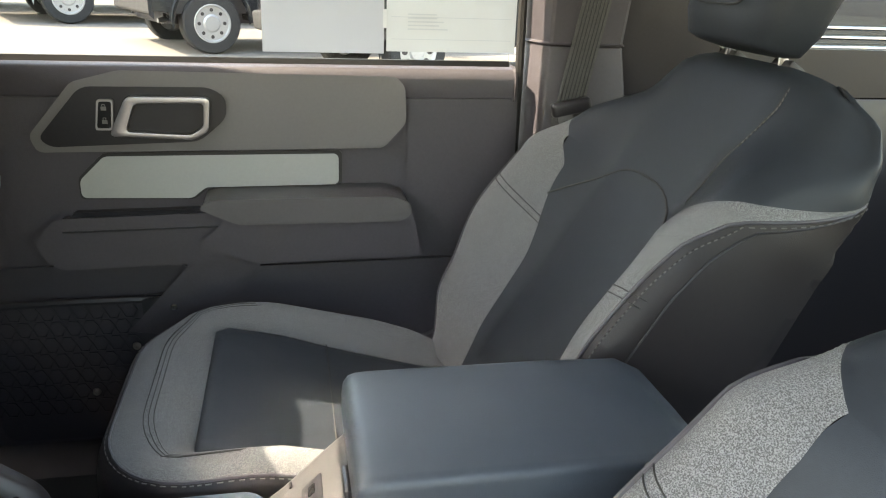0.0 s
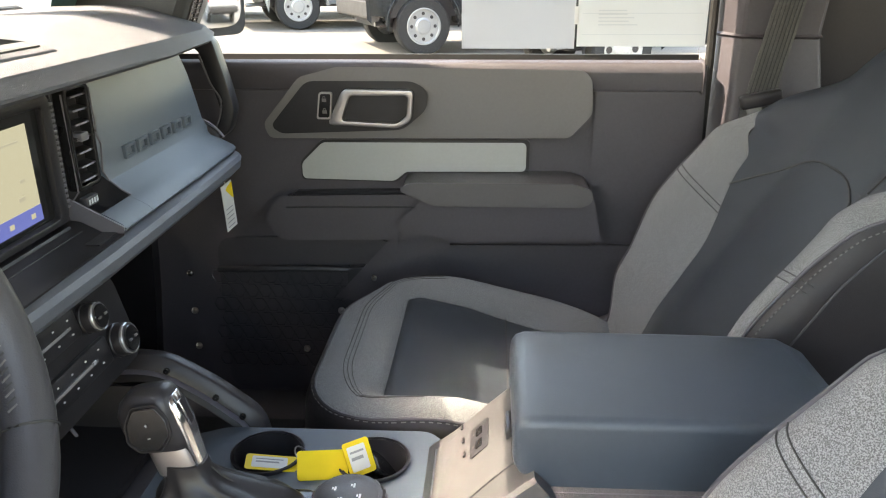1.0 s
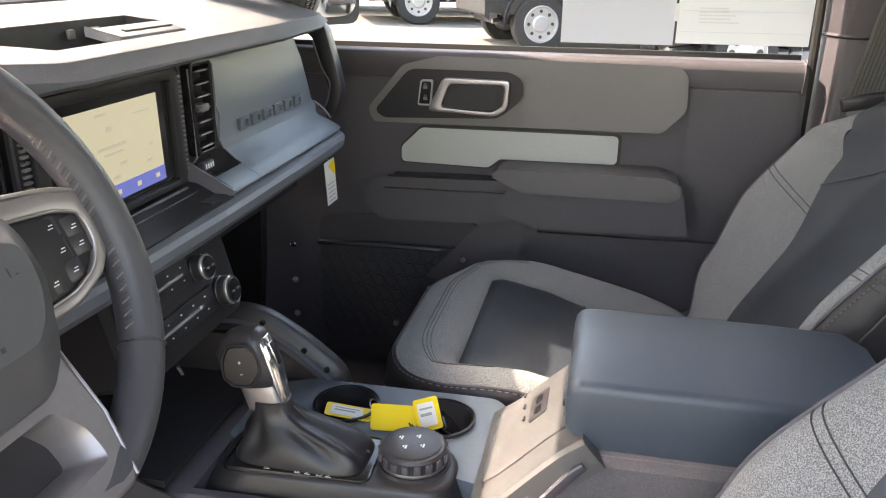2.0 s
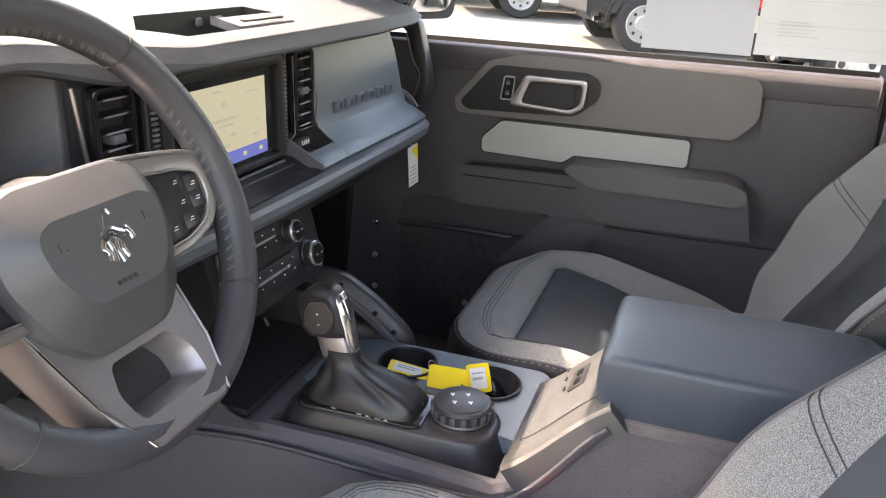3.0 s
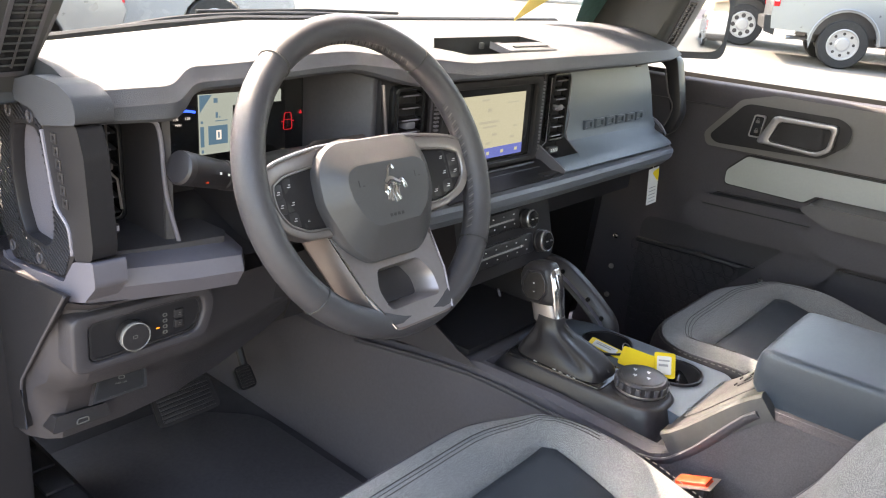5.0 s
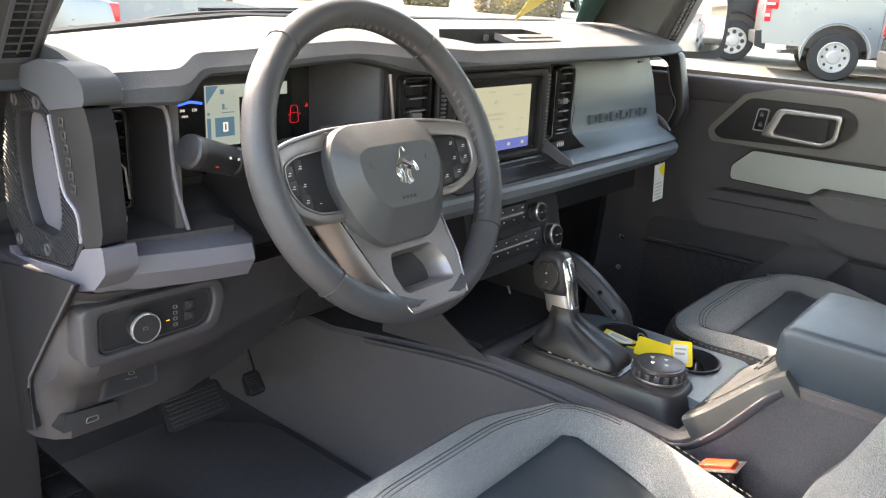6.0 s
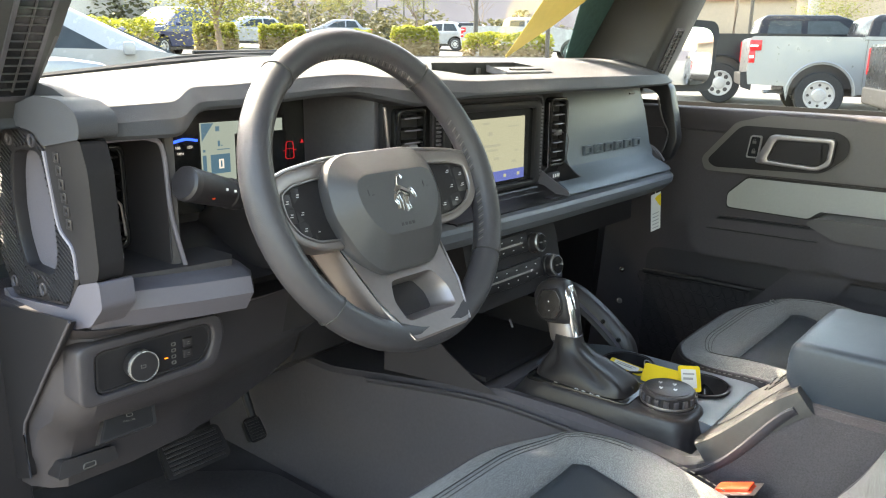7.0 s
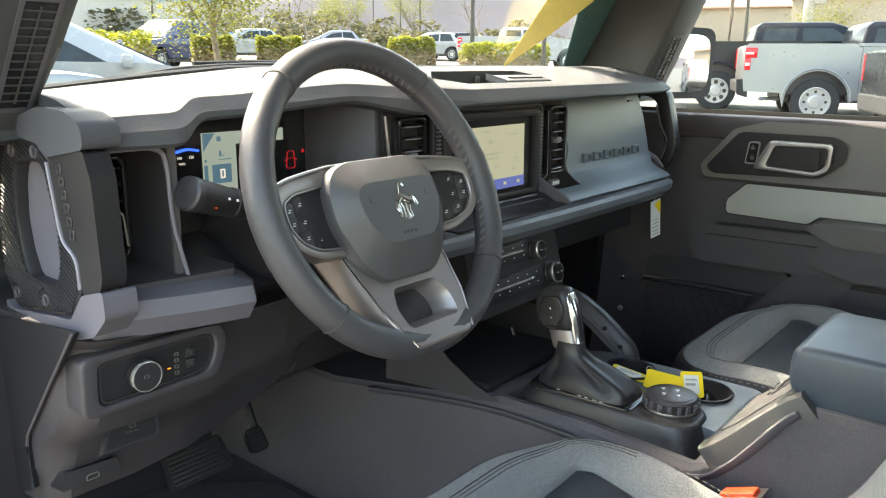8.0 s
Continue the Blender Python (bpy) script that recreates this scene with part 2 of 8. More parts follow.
def moved(bm, m):
    bm.transform(m)
    return bm


def joined(*bms):
    out = bmesh.new()
    for b in bms:
        me = bpy.data.meshes.new("tmp")
        b.to_mesh(me)
        b.free()
        out.from_mesh(me)
        bpy.data.meshes.remove(me)
    return out


def curve_points(pts, n=6):
    """A smooth line through points."""
    pts = [Vector(p) for p in pts]
    out = []
    for i in range(len(pts) - 1):
        p0, p1, p2, p3 = pts[max(i - 1, 0)], pts[i], pts[i + 1], pts[min(i + 2, len(pts) - 1)]
        for k in range(n):
            t = k / n
            out.append(0.5 * ((2 * p1) + (p2 - p0) * t + (2 * p0 - 5 * p1 + 4 * p2 - p3) * t * t + (3 * p1 - p0 - 3 * p2 + p3) * t ** 3))
    return out + [pts[-1]]


def lerp_table(table, x):
    """A value read off rows of (x, value), eased between rows."""
    if x <= table[0][0]:
        return table[0][1]
    for (a, u), (b, v) in zip(table, table[1:]):
        if x <= b:
            t = (x - a) / (b - a)
            t = t * t * (3 - 2 * t)
            return u + (v - u) * t
    return table[-1][1]


def bars(rows, axis, h, thick=0.0006):
    """Flat bars that stand for writing: (a0, a1, b0, b1) in the plane across axis."""
    out = []
    for a0, a1, b0, b1 in rows:
        out.append(prism([(a0, b0), (a1, b0), (a1, b1), (a0, b1)], axis, h, h + thick))
    return joined(*out)


def lettering(body, size, m):
    """Raised letters in the built-in font, laid flat in the plane of m."""
    cu = bpy.data.curves.new("lettering", "FONT")
    cu.body, cu.size, cu.extrude, cu.resolution_u = body, size, 0.0002, 2
    ob = bpy.data.objects.new("lettering", cu)
    scene.collection.objects.link(ob)
    bpy.context.view_layer.update()
    me = bpy.data.meshes.new_from_object(ob.evaluated_get(bpy.context.evaluated_depsgraph_get()))
    bpy.data.objects.remove(ob)
    bpy.data.curves.remove(cu)
    bm = bmesh.new()
    bm.from_mesh(me)
    bpy.data.meshes.remove(me)
    return moved(bm, m)

# ---------------------------------------------------------------- shell of the car
GX, GY = 0.017, 0.030                # the lot rises gently away from the car


def ground_z(x, y):
    return GX * x + GY * y


bm = bmesh.new()
vs = [bm.verts.new((x, y, ground_z(x, y))) for x, y in ((-900, -900), (900, -900), (900, 900), (-900, 900))]
bm.faces.new(vs)
M_LOT = material("lot_concrete", (0.165, 0.152, 0.132), 0.9, 0, 0.16, 1.2, 0.4, 60, 0.12)
solo("ground", bm, M_LOT, "sunlit pale concrete of a parking lot", "ground", kind="structure")

# cabin floor, firewall, tunnel
solo("floor", joined(box(-0.70, 0.80, -1.75, 0.80, 0.50, 0.56), box(-0.72, 0.72, 0.80, 0.86, 0.50, 1.20)), M_CARPET, "black carpeted cabin floor and firewall", "floor", kind="structure")
solo("floor_mat", prism(rounded([(-0.63, -0.10), (-0.17, -0.10), (-0.17, 0.52), (-0.30, 0.66), (-0.63, 0.66)], 0.04), "z", 0.561, 0.572, 0.003), M_MAT, "black rubber mat on the driver's side carpet", "floor mat")
# blacker than the driver's mat: the passenger footwell's shade is in the colour
solo("floor_mat", prism(rounded([(0.16, -0.10), (0.62, -0.10), (0.62, 0.66), (0.16, 0.66)], 0.04), "z", 0.561, 0.572, 0.003), M_RUBBER, "rubber mat on the passenger's side carpet, blackened for footwell shade", "floor mat")

# door sill and kick trim on the open driver's side
sill = thing("door_sill", "ribbed black sill plate along the open driver's door", "door sill", kind="structure")
part("sill_panel", prism([(-0.80, 0.48), (-0.64, 0.48), (-0.64, 0.60), (-0.67, 0.625), (-0.76, 0.615), (-0.80, 0.58)], "y", -0.75, 0.62, 0.006), M_BLACK, sill)
for k in range(6):
    part("rib", box(-0.755, -0.675, 0.08 + k * 0.075, 0.135 + k * 0.075, 0.618, 0.630, 0.004), M_BLACK, sill)
part("sill_step", prism([(-0.665, 0.60), (-0.590, 0.56), (-0.578, 0.60), (-0.583, 0.694), (-0.592, 0.700), (-0.640, 0.700), (-0.660, 0.690)], "y", 0.12, 0.60, 0.004), M_BLACK, sill)
for k in range(4):
    part("rib", box(-0.634, -0.594, 0.315 + k * 0.062, 0.370 + k * 0.062, 0.6985, 0.7055, 0.003), M_BLACK, sill)
solo("kick_panel", prism([(0.345, 1.06), (0.40, 1.06), (0.60, 0.98), (0.62, 0.60), (0.36, 0.60), (0.345, 0.80)], "x", -0.72, -0.655, 0.008), M_BLACK, "charcoal plastic kick trim beside the footwell", "trim", kind="structure")
# this side's darker plastic carries the shade of the passenger footwell
solo("kick_panel", prism([(0.30, 1.10), (0.62, 1.05), (0.70, 0.60), (0.34, 0.60), (0.32, 0.80)], "x", 0.665, 0.72, 0.008), M_SATINBLACK, "plastic kick trim beside the passenger footwell, darkened for its shade", "trim", kind="structure")

solo("hinge_pillar", joined(box(-0.80, -0.672, 0.375, 0.60, 0.56, 1.275, 0.01), box(-0.80, -0.735, 0.33, 0.375, 0.56, 1.20, 0.01)), M_TRIMDARK, "dark hinge pillar ahead of the open driver's door", "pillar", kind="structure")

# roof, header, rear body
solo("roof", joined(box(-0.72, 0.72, -1.75, 0.17, 1.735, 1.78, 0.01), box(-0.72, 0.72, 0.05, 0.215, 1.615, 1.74, 0.01)), M_HEADLINER, "pale headliner over the cabin", "ceiling", kind="structure")
solo("wall_rear", joined(box(-0.74, 0.74, -1.80, -1.74, 0.50, 1.15), box(-0.74, -0.55, -1.80, -1.74, 1.15, 1.74), box(0.55, 0.74, -1.80, -1.74, 1.15, 1.74)), M_BLACK, "dark plastic tailgate trim", "wall", kind="structure")
solo("wall_left", joined(box(-0.80, -0.72, -1.75, -0.74, 0.48, 1.20), box(-0.78, -0.71, -0.86, -0.74, 1.20, 1.74), box(-0.78, -0.71, -1.75, -0.75, 1.66, 1.74)), M_TRIMDARK, "dark rear side trim behind the driver's door", "wall", kind="structure")
solo("wall_right", joined(box(0.742, 0.80, -1.75, -0.98, 0.48, 1.285), box(0.70, 0.74, -1.05, -0.80, 1.200, 1.74, 0.004), box(0.70, 0.74, -1.75, -0.80, 0.56, 1.198, 0.004), box(0.70, 0.74, -1.75, -1.052, 1.20, 1.285), box(0.72, 0.79, -1.75, -0.75, 1.66, 1.74)), M_BLACK, "dark rear side trim behind the front passenger door", "wall", kind="structure")

# rear quarter window with its bright channel
win = thing("rear_quarter_window", "rear side window in a bright channel", "window", kind="structure")
part("pane", box(0.752, 0.756, -1.74, -1.02, 1.285, 1.66), M_TINT, win).visible_shadow = False
for k in range(3):
    part("channel", box(0.716, 0.735, -1.72, -1.00, 1.284 + k * 0.017, 1.291 + k * 0.017, 0.002), M_CHROME, win)

# windscreen, pillars
scr = thing("windscreen", "clear laminated windscreen with wiper", "windscreen", kind="structure")
pane = loft([[(-0.72, 0.44, 1.27), (0.72, 0.44, 1.27), (0.72, 0.444, 1.27), (-0.72, 0.444, 1.27)], [(-0.66, 0.165, 1.71), (0.66, 0.165, 1.71), (0.66, 0.169, 1.711), (-0.66, 0.169, 1.711)]])
part("pane", pane, M_GLASS, scr).visible_shadow = False


def pillar(side):
    s = side
    ob = thing("pillar_trim", "grey windscreen pillar trim with a demister grille", "pillar", "windscreen pillars", "structure")
    lo = [(s * 0.640, 0.275, 1.27), (s * 0.695, 0.265, 1.27), (s * 0.76, 0.275, 1.27), (s * 0.76, 0.49, 1.27), (s * 0.695, 0.445, 1.27)]
    inner, upper = (0.617, 0.545) if s < 0 else (0.635, 0.60)
    mid = [(s * inner, 0.225, 1.36), (s * 0.690, 0.212, 1.36), (s * 0.755, 0.222, 1.36), (s * 0.755, 0.43, 1.36), (s * 0.688, 0.385, 1.36)]
    hi = [(s * upper, 0.020, 1.72), (s * 0.650, 0.005, 1.72), (s * 0.72, 0.010, 1.72), (s * 0.72, 0.19, 1.72), (s * 0.650, 0.150, 1.72)]
    if s > 0:
        back = ((lo, 0.060), (mid, 0.052), (hi, 0.012))
        lo, mid, hi = ([(x, y - d * (i < 3), z) for i, (x, y, z) in enumerate(q)] for q, d in back)
    part("pillar_cover", bevelled(loft([[Vector(p) for p in q] for q in (lo, mid, hi)]), 0.012, 3), M_TRIMDARK, ob)
    # the grille lies on the inner rear face
    a, b, c, d = Vector(mid[0]), Vector(mid[1]), Vector(hi[0]), Vector(hi[1])

    def at(u, v):
        return (a * (1 - u) + b * u) * (1 - v) + (c * (1 - u) + d * u) * v

    nrm = (b - a).cross(c - a).normalized()
    if nrm.y > 0:
        nrm = -nrm
    u0 = 0.28 if s < 0 else 0.46
    frame_o = [at(u, v) for u, v in ((u0, -0.17), (u0 + 0.56, -0.17), (u0 + 0.56, 0.13), (u0, 0.13))]
    frame_i = [at(u, v) for u, v in ((u0 + 0.06, -0.158), (u0 + 0.50, -0.158), (u0 + 0.50, 0.118), (u0 + 0.06, 0.118))]
    bm = bmesh.new()
    rows = [[bm.verts.new(p + nrm * h) for p in pts] for pts, h in ((frame_o, -0.004), (frame_o, 0.0018), (frame_i, 0.0018), (frame_i, -0.004))]
    for k in range(4):
        for i in range(4):
            bm.faces.new((rows[k][i - 1], rows[k][i], rows[(k + 1) % 4][i], rows[(k + 1) % 4][i - 1]))
    part("grille_frame", bm, M_DARK, ob)
    bm = bmesh.new()
    bm.faces.new([bm.verts.new(p + nrm * 0.0006) for p in frame_i])
    part("grille_back", bm, M_GLOSS, ob)
    for k in range(12):
        v = -0.138 + k * 0.0212
        part("slat", tube([at(u0 + 0.07, v) + nrm * 0.0014, at(u0 + 0.49, v) + nrm * 0.0014], 0.0011, 6), M_TRIMDARK, ob)
    part("slat", tube([at(u0 + 0.28, -0.145) + nrm * 0.0014, at(u0 + 0.28, 0.105) + nrm * 0.0014], 0.0012, 6), M_BLACK, ob)


pillar(-1)
pillar(1)

bp = thing("door_pillar", "grey plastic trim of the pillar behind the door", "pillar", kind="structure")
part("upper_cover", bevelled(loft([[(0.70, -0.74, 1.285), (0.685, -0.86, 1.285), (0.78, -0.90, 1.285), (0.78, -0.715, 1.285)], [(0.665, -0.735, 1.73), (0.645, -0.89, 1.73), (0.76, -0.92, 1.73), (0.76, -0.705, 1.73)]]), 0.004, 2), M_DOOR, bp)
part("lower_cover", bevelled(loft([[(0.715, -0.72, 0.55), (0.70, -1.00, 0.55), (0.79, -1.00, 0.55), (0.79, -0.71, 0.55)], [(0.7, -0.739, 1.283), (0.685, -0.86, 1.283), (0.78, -0.90, 1.283), (0.78, -0.715, 1.283)]]), 0.004, 2), M_DOOR, bp)
part("door_seal", tube([(0.765, -0.708, 0.60), (0.765, -0.708, 1.25), (0.755, -0.700, 1.70)], 0.008, 8), M_RUBBER, bp)

# front passenger seat belt
belt = thing("seat_belt", "dark grey webbing belt with latch tongue on the pillar", "seat belt")


def strap(pts, w, t, up):
    rows = []
    for i, p in enumerate(pts):
        p = Vector(p)
        d = (Vector(pts[min(i + 1, len(pts) - 1)]) - Vector(pts[max(i - 1, 0)])).normalized()
        s = d.cross(Vector(up)).normalized()
        n = s.cross(d)
        rows.append([p - s * w - n * t, p + s * w - n * t, p + s * w + n * t, p - s * w + n * t])
    return loft(rows)


part("webbing", strap(curve_points([(0.66, -0.835, 1.55), (0.668, -0.803, 1.36), (0.668, -0.771, 1.19), (0.665, -0.765, 1.13), (0.66, -0.79, 0.90), (0.655, -0.80, 0.66)], 5), 0.024, 0.0008, (1, 0, 0)), M_BELT, belt)
for k in range(7):
    o = (k - 3) * 0.0062
    part("rib", tube(curve_points([(0.658, -0.835 + o, 1.55), (0.6665, -0.803 + o, 1.36), (0.6665, -0.771 + o, 1.19)], 4), 0.0008, 5), M_BLACK, belt)
part("tongue_grip", moved(box(-0.010, 0.010, -0.034, 0.034, -0.012, 0.012, 0.006, 3), pose(0.658, -0.770, 1.188, -12, 0, 0)), M_BLACK, belt)
tongue = ring_frame(rounded([(-0.013, -0.045), (0.013, -0.045), (0.013, 0), (-0.013, 0)], 0.004), rounded([(-0.006, -0.034), (0.006, -0.034), (0.006, -0.014), (-0.006, -0.014)], 0.003), "x", -0.0015, 0.0015)
part("tongue", moved(tongue, pose(0.652, -0.757, 1.180, -14, 0, 0)), M_RING, belt)

# ---------------------------------------------------------------- passenger door
door = thing("door_1", "closed charcoal passenger door with grey inlay, armrest and satin handle", "door", kind="structure")
part("door_shell", bevelled(prism([(0.36, 0.56), (0.36, 1.225), (-0.695, 1.225), (-0.705, 0.90), (-0.66, 0.66), (-0.58, 0.56)], "x", 0.745, 0.80), 0.006), M_DOOR, door)
part("top_rail", prism([(0.732, 1.188), (0.728, 1.222), (0.735, 1.238), (0.765, 1.240), (0.765, 1.188)], "y", -0.692, 0.36, 0.004), M_DOOR, door)
part("window_seal", prism([(0.765, 1.225), (0.782, 1.225), (0.779, 1.248), (0.770, 1.248)], "y", -0.69, 0.36), M_RUBBER, door)
pad = rounded([(0.086, 1.128), (0.018, 1.209), (-0.05, 1.227), (-0.484, 1.222), (-0.497, 1.208), (-0.500, 1.150), (-0.464, 1.110), (0.078, 1.106)], 0.008)
part("pad_recess", prism(rounded([(0.090, 1.126), (0.020, 1.213), (-0.05, 1.231), (-0.486, 1.226), (-0.501, 1.210), (-0.504, 1.148), (-0.466, 1.106), (0.081, 1.102)], 0.008), "x", 0.7425, 0.75), M_RUBBER, door)
part("upper_pad", bevelled(prism(pad, "x", 0.724, 0.76), 0.004, 3, 50), M_DOORPAD, door)
esc = rounded([(0.070, 1.126), (0.004, 1.203), (-0.185, 1.203), (-0.207, 1.190), (-0.207, 1.160), (-0.165, 1.124), (0.055, 1.116)], 0.014)
handle = part("handle_panel", bevelled(prism(esc, "x", 0.717, 0.74), 0.004, 2, 50), M_SATINBLACK, door, "satin black handle surround")
part("handle_well", bevelled(prism(rounded([(-0.050, 1.138), (-0.072, 1.186), (-0.178, 1.186), (-0.176, 1.146), (-0.158, 1.134)], 0.008), "x", 0.712, 0.72), 0.003), M_SATINBLACK, handle)
part("handle_ring", bevelled(ring_frame(rounded([(-0.033, 1.132), (-0.062, 1.194), (-0.188, 1.193), (-0.184, 1.140), (-0.160, 1.126)], 0.010), rounded([(-0.058, 1.139), (-0.074, 1.183), (-0.178, 1.184), (-0.175, 1.146), (-0.156, 1.134)], 0.008), "x", 0.700, 0.714), 0.0025), M_SATIN, handle, "satin silver pull ring")
part("lock_lever", bevelled(prism(rounded([(-0.135, 1.140), (-0.135, 1.182), (-0.160, 1.182), (-0.162, 1.140)], 0.006), "x", 0.703, 0.713), 0.003), M_SATINBLACK, handle)
sw = part("lock_switch", bevelled(prism(rounded([(-0.014, 1.142), (-0.020, 1.186), (-0.040, 1.186), (-0.036, 1.142)], 0.004), "x", 0.711, 0.718), 0.002), M_GLOSS, handle)
part("switch_rim", ring_frame(rounded([(-0.012, 1.140), (-0.018, 1.188), (-0.042, 1.188), (-0.038, 1.140)], 0.005), rounded([(-0.0145, 1.143), (-0.0205, 1.185), (-0.0395, 1.185), (-0.0355, 1.143)], 0.004), "x", 0.7095, 0.7175), M_SATIN, handle)
for zz in (1.153, 1.174):
    part("switch_symbol", joined(bars([(-0.031, -0.023, zz - 0.003, zz + 0.003)], "x", 0.7102), ring_frame(rounded([(-0.0295, zz + 0.003), (-0.0295, zz + 0.007), (-0.0245, zz + 0.007), (-0.0245, zz + 0.003)], 0.002), rounded([(-0.0285, zz + 0.003), (-0.0285, zz + 0.006), (-0.0255, zz + 0.006), (-0.0255, zz + 0.003)], 0.001), "x", 0.7102, 0.7108)), M_THREAD, sw)
inl = rounded([(0.022, 1.028), (0.022, 1.052), (-0.016, 1.089), (-0.386, 1.091), (-0.386, 1.045), (-0.168, 1.043), (-0.146, 1.025)], 0.006)
part("inlay_recess", prism(rounded([(0.030, 1.020), (0.030, 1.056), (-0.012, 1.097), (-0.396, 1.099), (-0.396, 1.037), (-0.172, 1.035), (-0.150, 1.017)], 0.008), "x", 0.7405, 0.75), M_BLACK, door)
part("inlay", bevelled(prism(inl, "x", 0.733, 0.75), 0.004, 3, 50), M_INLAY, door, "light grey inlay panel")
ctr = rounded([(0.016, 1.033), (0.016, 1.050), (-0.019, 1.084), (-0.380, 1.086), (-0.380, 1.050), (-0.170, 1.048), (-0.149, 1.031)], 0.005)
part("inlay_ridge", bevelled(prism(ctr, "x", 0.7315, 0.74), 0.001), M_INLAY, door)
# armrest beam with its pad
beam = rounded([(0.085, 0.955), (0.06, 0.992), (-0.20, 0.998), (-0.50, 1.000), (-0.512, 0.985), (-0.512, 0.935), (-0.18, 0.930), (0.06, 0.925)], 0.012)
part("arm_beam", bevelled(prism(beam, "x", 0.690, 0.75), 0.010, 3, 50), M_DOOR, door)
part("arm_shadow_gap", prism(rounded([(0.05, 0.990), (-0.19, 0.995), (-0.19, 1.004), (0.04, 1.000)], 0.003), "x", 0.7285, 0.75), M_BLACK, door)
part("trim_line", tube([(0.689, 0.05, 0.980), (0.689, -0.19, 0.984)], 0.0016, 6), M_BLACK, door)
arm = rounded([(-0.165, 1.028), (-0.185, 1.038), (-0.47, 1.040), (-0.502, 1.028), (-0.502, 1.010), (-0.485, 1.001), (-0.225, 1.001)], 0.010)
part("armrest", bevelled(prism(arm, "x", 0.648, 0.75), 0.010, 4, 50), M_ARM, door, "padded grey armrest")
part("arm_underside", bevelled(prism([(-0.215, 1.000), (-0.50, 1.000), (-0.51, 0.945), (-0.255, 0.940), (-0.18, 0.965)], "x", 0.660, 0.72), 0.012, 3), M_DOOR, door)
# lower door: raised ribs, pocket, bolts
# swell coloured darker than the door shell to stand for shade round the net
part("lower_swell", bevelled(prism(rounded([(0.20, 0.58), (0.20, 0.90), (-0.12, 0.91), (-0.25, 0.70), (-0.30, 0.58)], 0.03), "x", 0.730, 0.75), 0.012, 3), M_KNEE, door)
part("diagonal_rib", bevelled(prism([(-0.045, 0.80), (-0.155, 0.78), (-0.262, 0.935), (-0.176, 0.945)], "x", 0.704, 0.74), 0.008, 2), M_DOOR, door)
part("lower_ledge", bevelled(prism(rounded([(-0.16, 0.868), (-0.19, 0.898), (-0.62, 0.903), (-0.64, 0.884), (-0.60, 0.868)], 0.008), "x", 0.722, 0.74), 0.008, 3), M_DOOR, door)
part("rear_swell", bevelled(prism(rounded([(-0.16, 0.60), (-0.22, 0.905), (-0.53, 0.905), (-0.60, 0.70), (-0.56, 0.60)], 0.03), "x", 0.732, 0.75), 0.012, 3), M_DOOR, door)
part("rear_column", bevelled(prism(rounded([(-0.515, 0.62), (-0.515, 1.20), (-0.685, 1.20), (-0.69, 0.90), (-0.60, 0.62)], 0.02), "x", 0.737, 0.75), 0.006, 2), M_DOOR, door)
pocket = part("net_frame", tube([(0.712, 0.20, 0.845), (0.712, 0.05, 0.850), (0.716, -0.10, 0.848)], 0.007, 8), M_BLACK, door)
part("net_plate", bevelled(prism(rounded([(-0.055, 0.818), (-0.055, 0.852), (-0.115, 0.856), (-0.140, 0.846), (-0.118, 0.815)], 0.004), "x", 0.708, 0.735), 0.003), M_BLACK, door)
for k in range(13):
    for j in range(7):
        y0, z0 = 0.215 - k * 0.026 - (j % 2) * 0.013, 0.832 - j * 0.030
        if y0 - 0.026 < -0.07:
            continue
        part("net_cell", tube([(0.712, y0, z0), (0.710, y0 - 0.007, z0 + 0.013), (0.710, y0 - 0.019, z0 + 0.013), (0.712, y0 - 0.026, z0), (0.710, y0 - 0.019, z0 - 0.013), (0.710, y0 - 0.007, z0 - 0.013)], 0.0013, 4, True), M_BLACK, pocket)
for y, z in ((-0.106, 0.836), (-0.039, 0.765), (0.035, 0.680), (0.255, 0.838), (0.255, 0.758), (0.255, 0.680)):
    b = moved(lathe([(0.0005, 0.006), (0.004, 0.0055), (0.0065, 0.003), (0.007, 0)], 12), pose(0.7075, y, z, 0, -90, 0))
    part("bolt", b, M_STEEL, door)
w = part("window_pane", box(0.773, 0.777, -0.69, 0.36, 1.236, 1.70), M_GLASS, door)
w.visible_shadow = False

# papers taped inside the window
sh = thing("window_sticker", "two white printed sheets taped inside the door glass", "price sheet")
part("sheet", box(0.7700, 0.7706, -0.470, -0.270, 1.258, 1.62), M_SHEETGREY, sh, "blank back of a grey sheet")
sheet = part("sheet", box(0.7690, 0.7696, -0.698, -0.474, 1.262, 1.62), M_SHEET, sh, "white printed sheet")
rows = [(-0.690, -0.482, 1.282, 1.283), (-0.690, -0.482, 1.318, 1.319), (-0.690, -0.482, 1.360, 1.361)]
rng = random.Random(3)
for k in range(5):
    z = 1.298 + k * 0.006
    rows.append((-0.56 + rng.uniform(-0.03, 0.02), -0.51, z, z + 0.0022))
part("print", bars([(a, b, c, d) for a, b, c, d in rows], "x", 0.7682), M_PAPERGREY, sheet)
part("tape", box(0.7692, 0.7699, -0.476, -0.468, 1.30, 1.33), M_WHITE, sh)

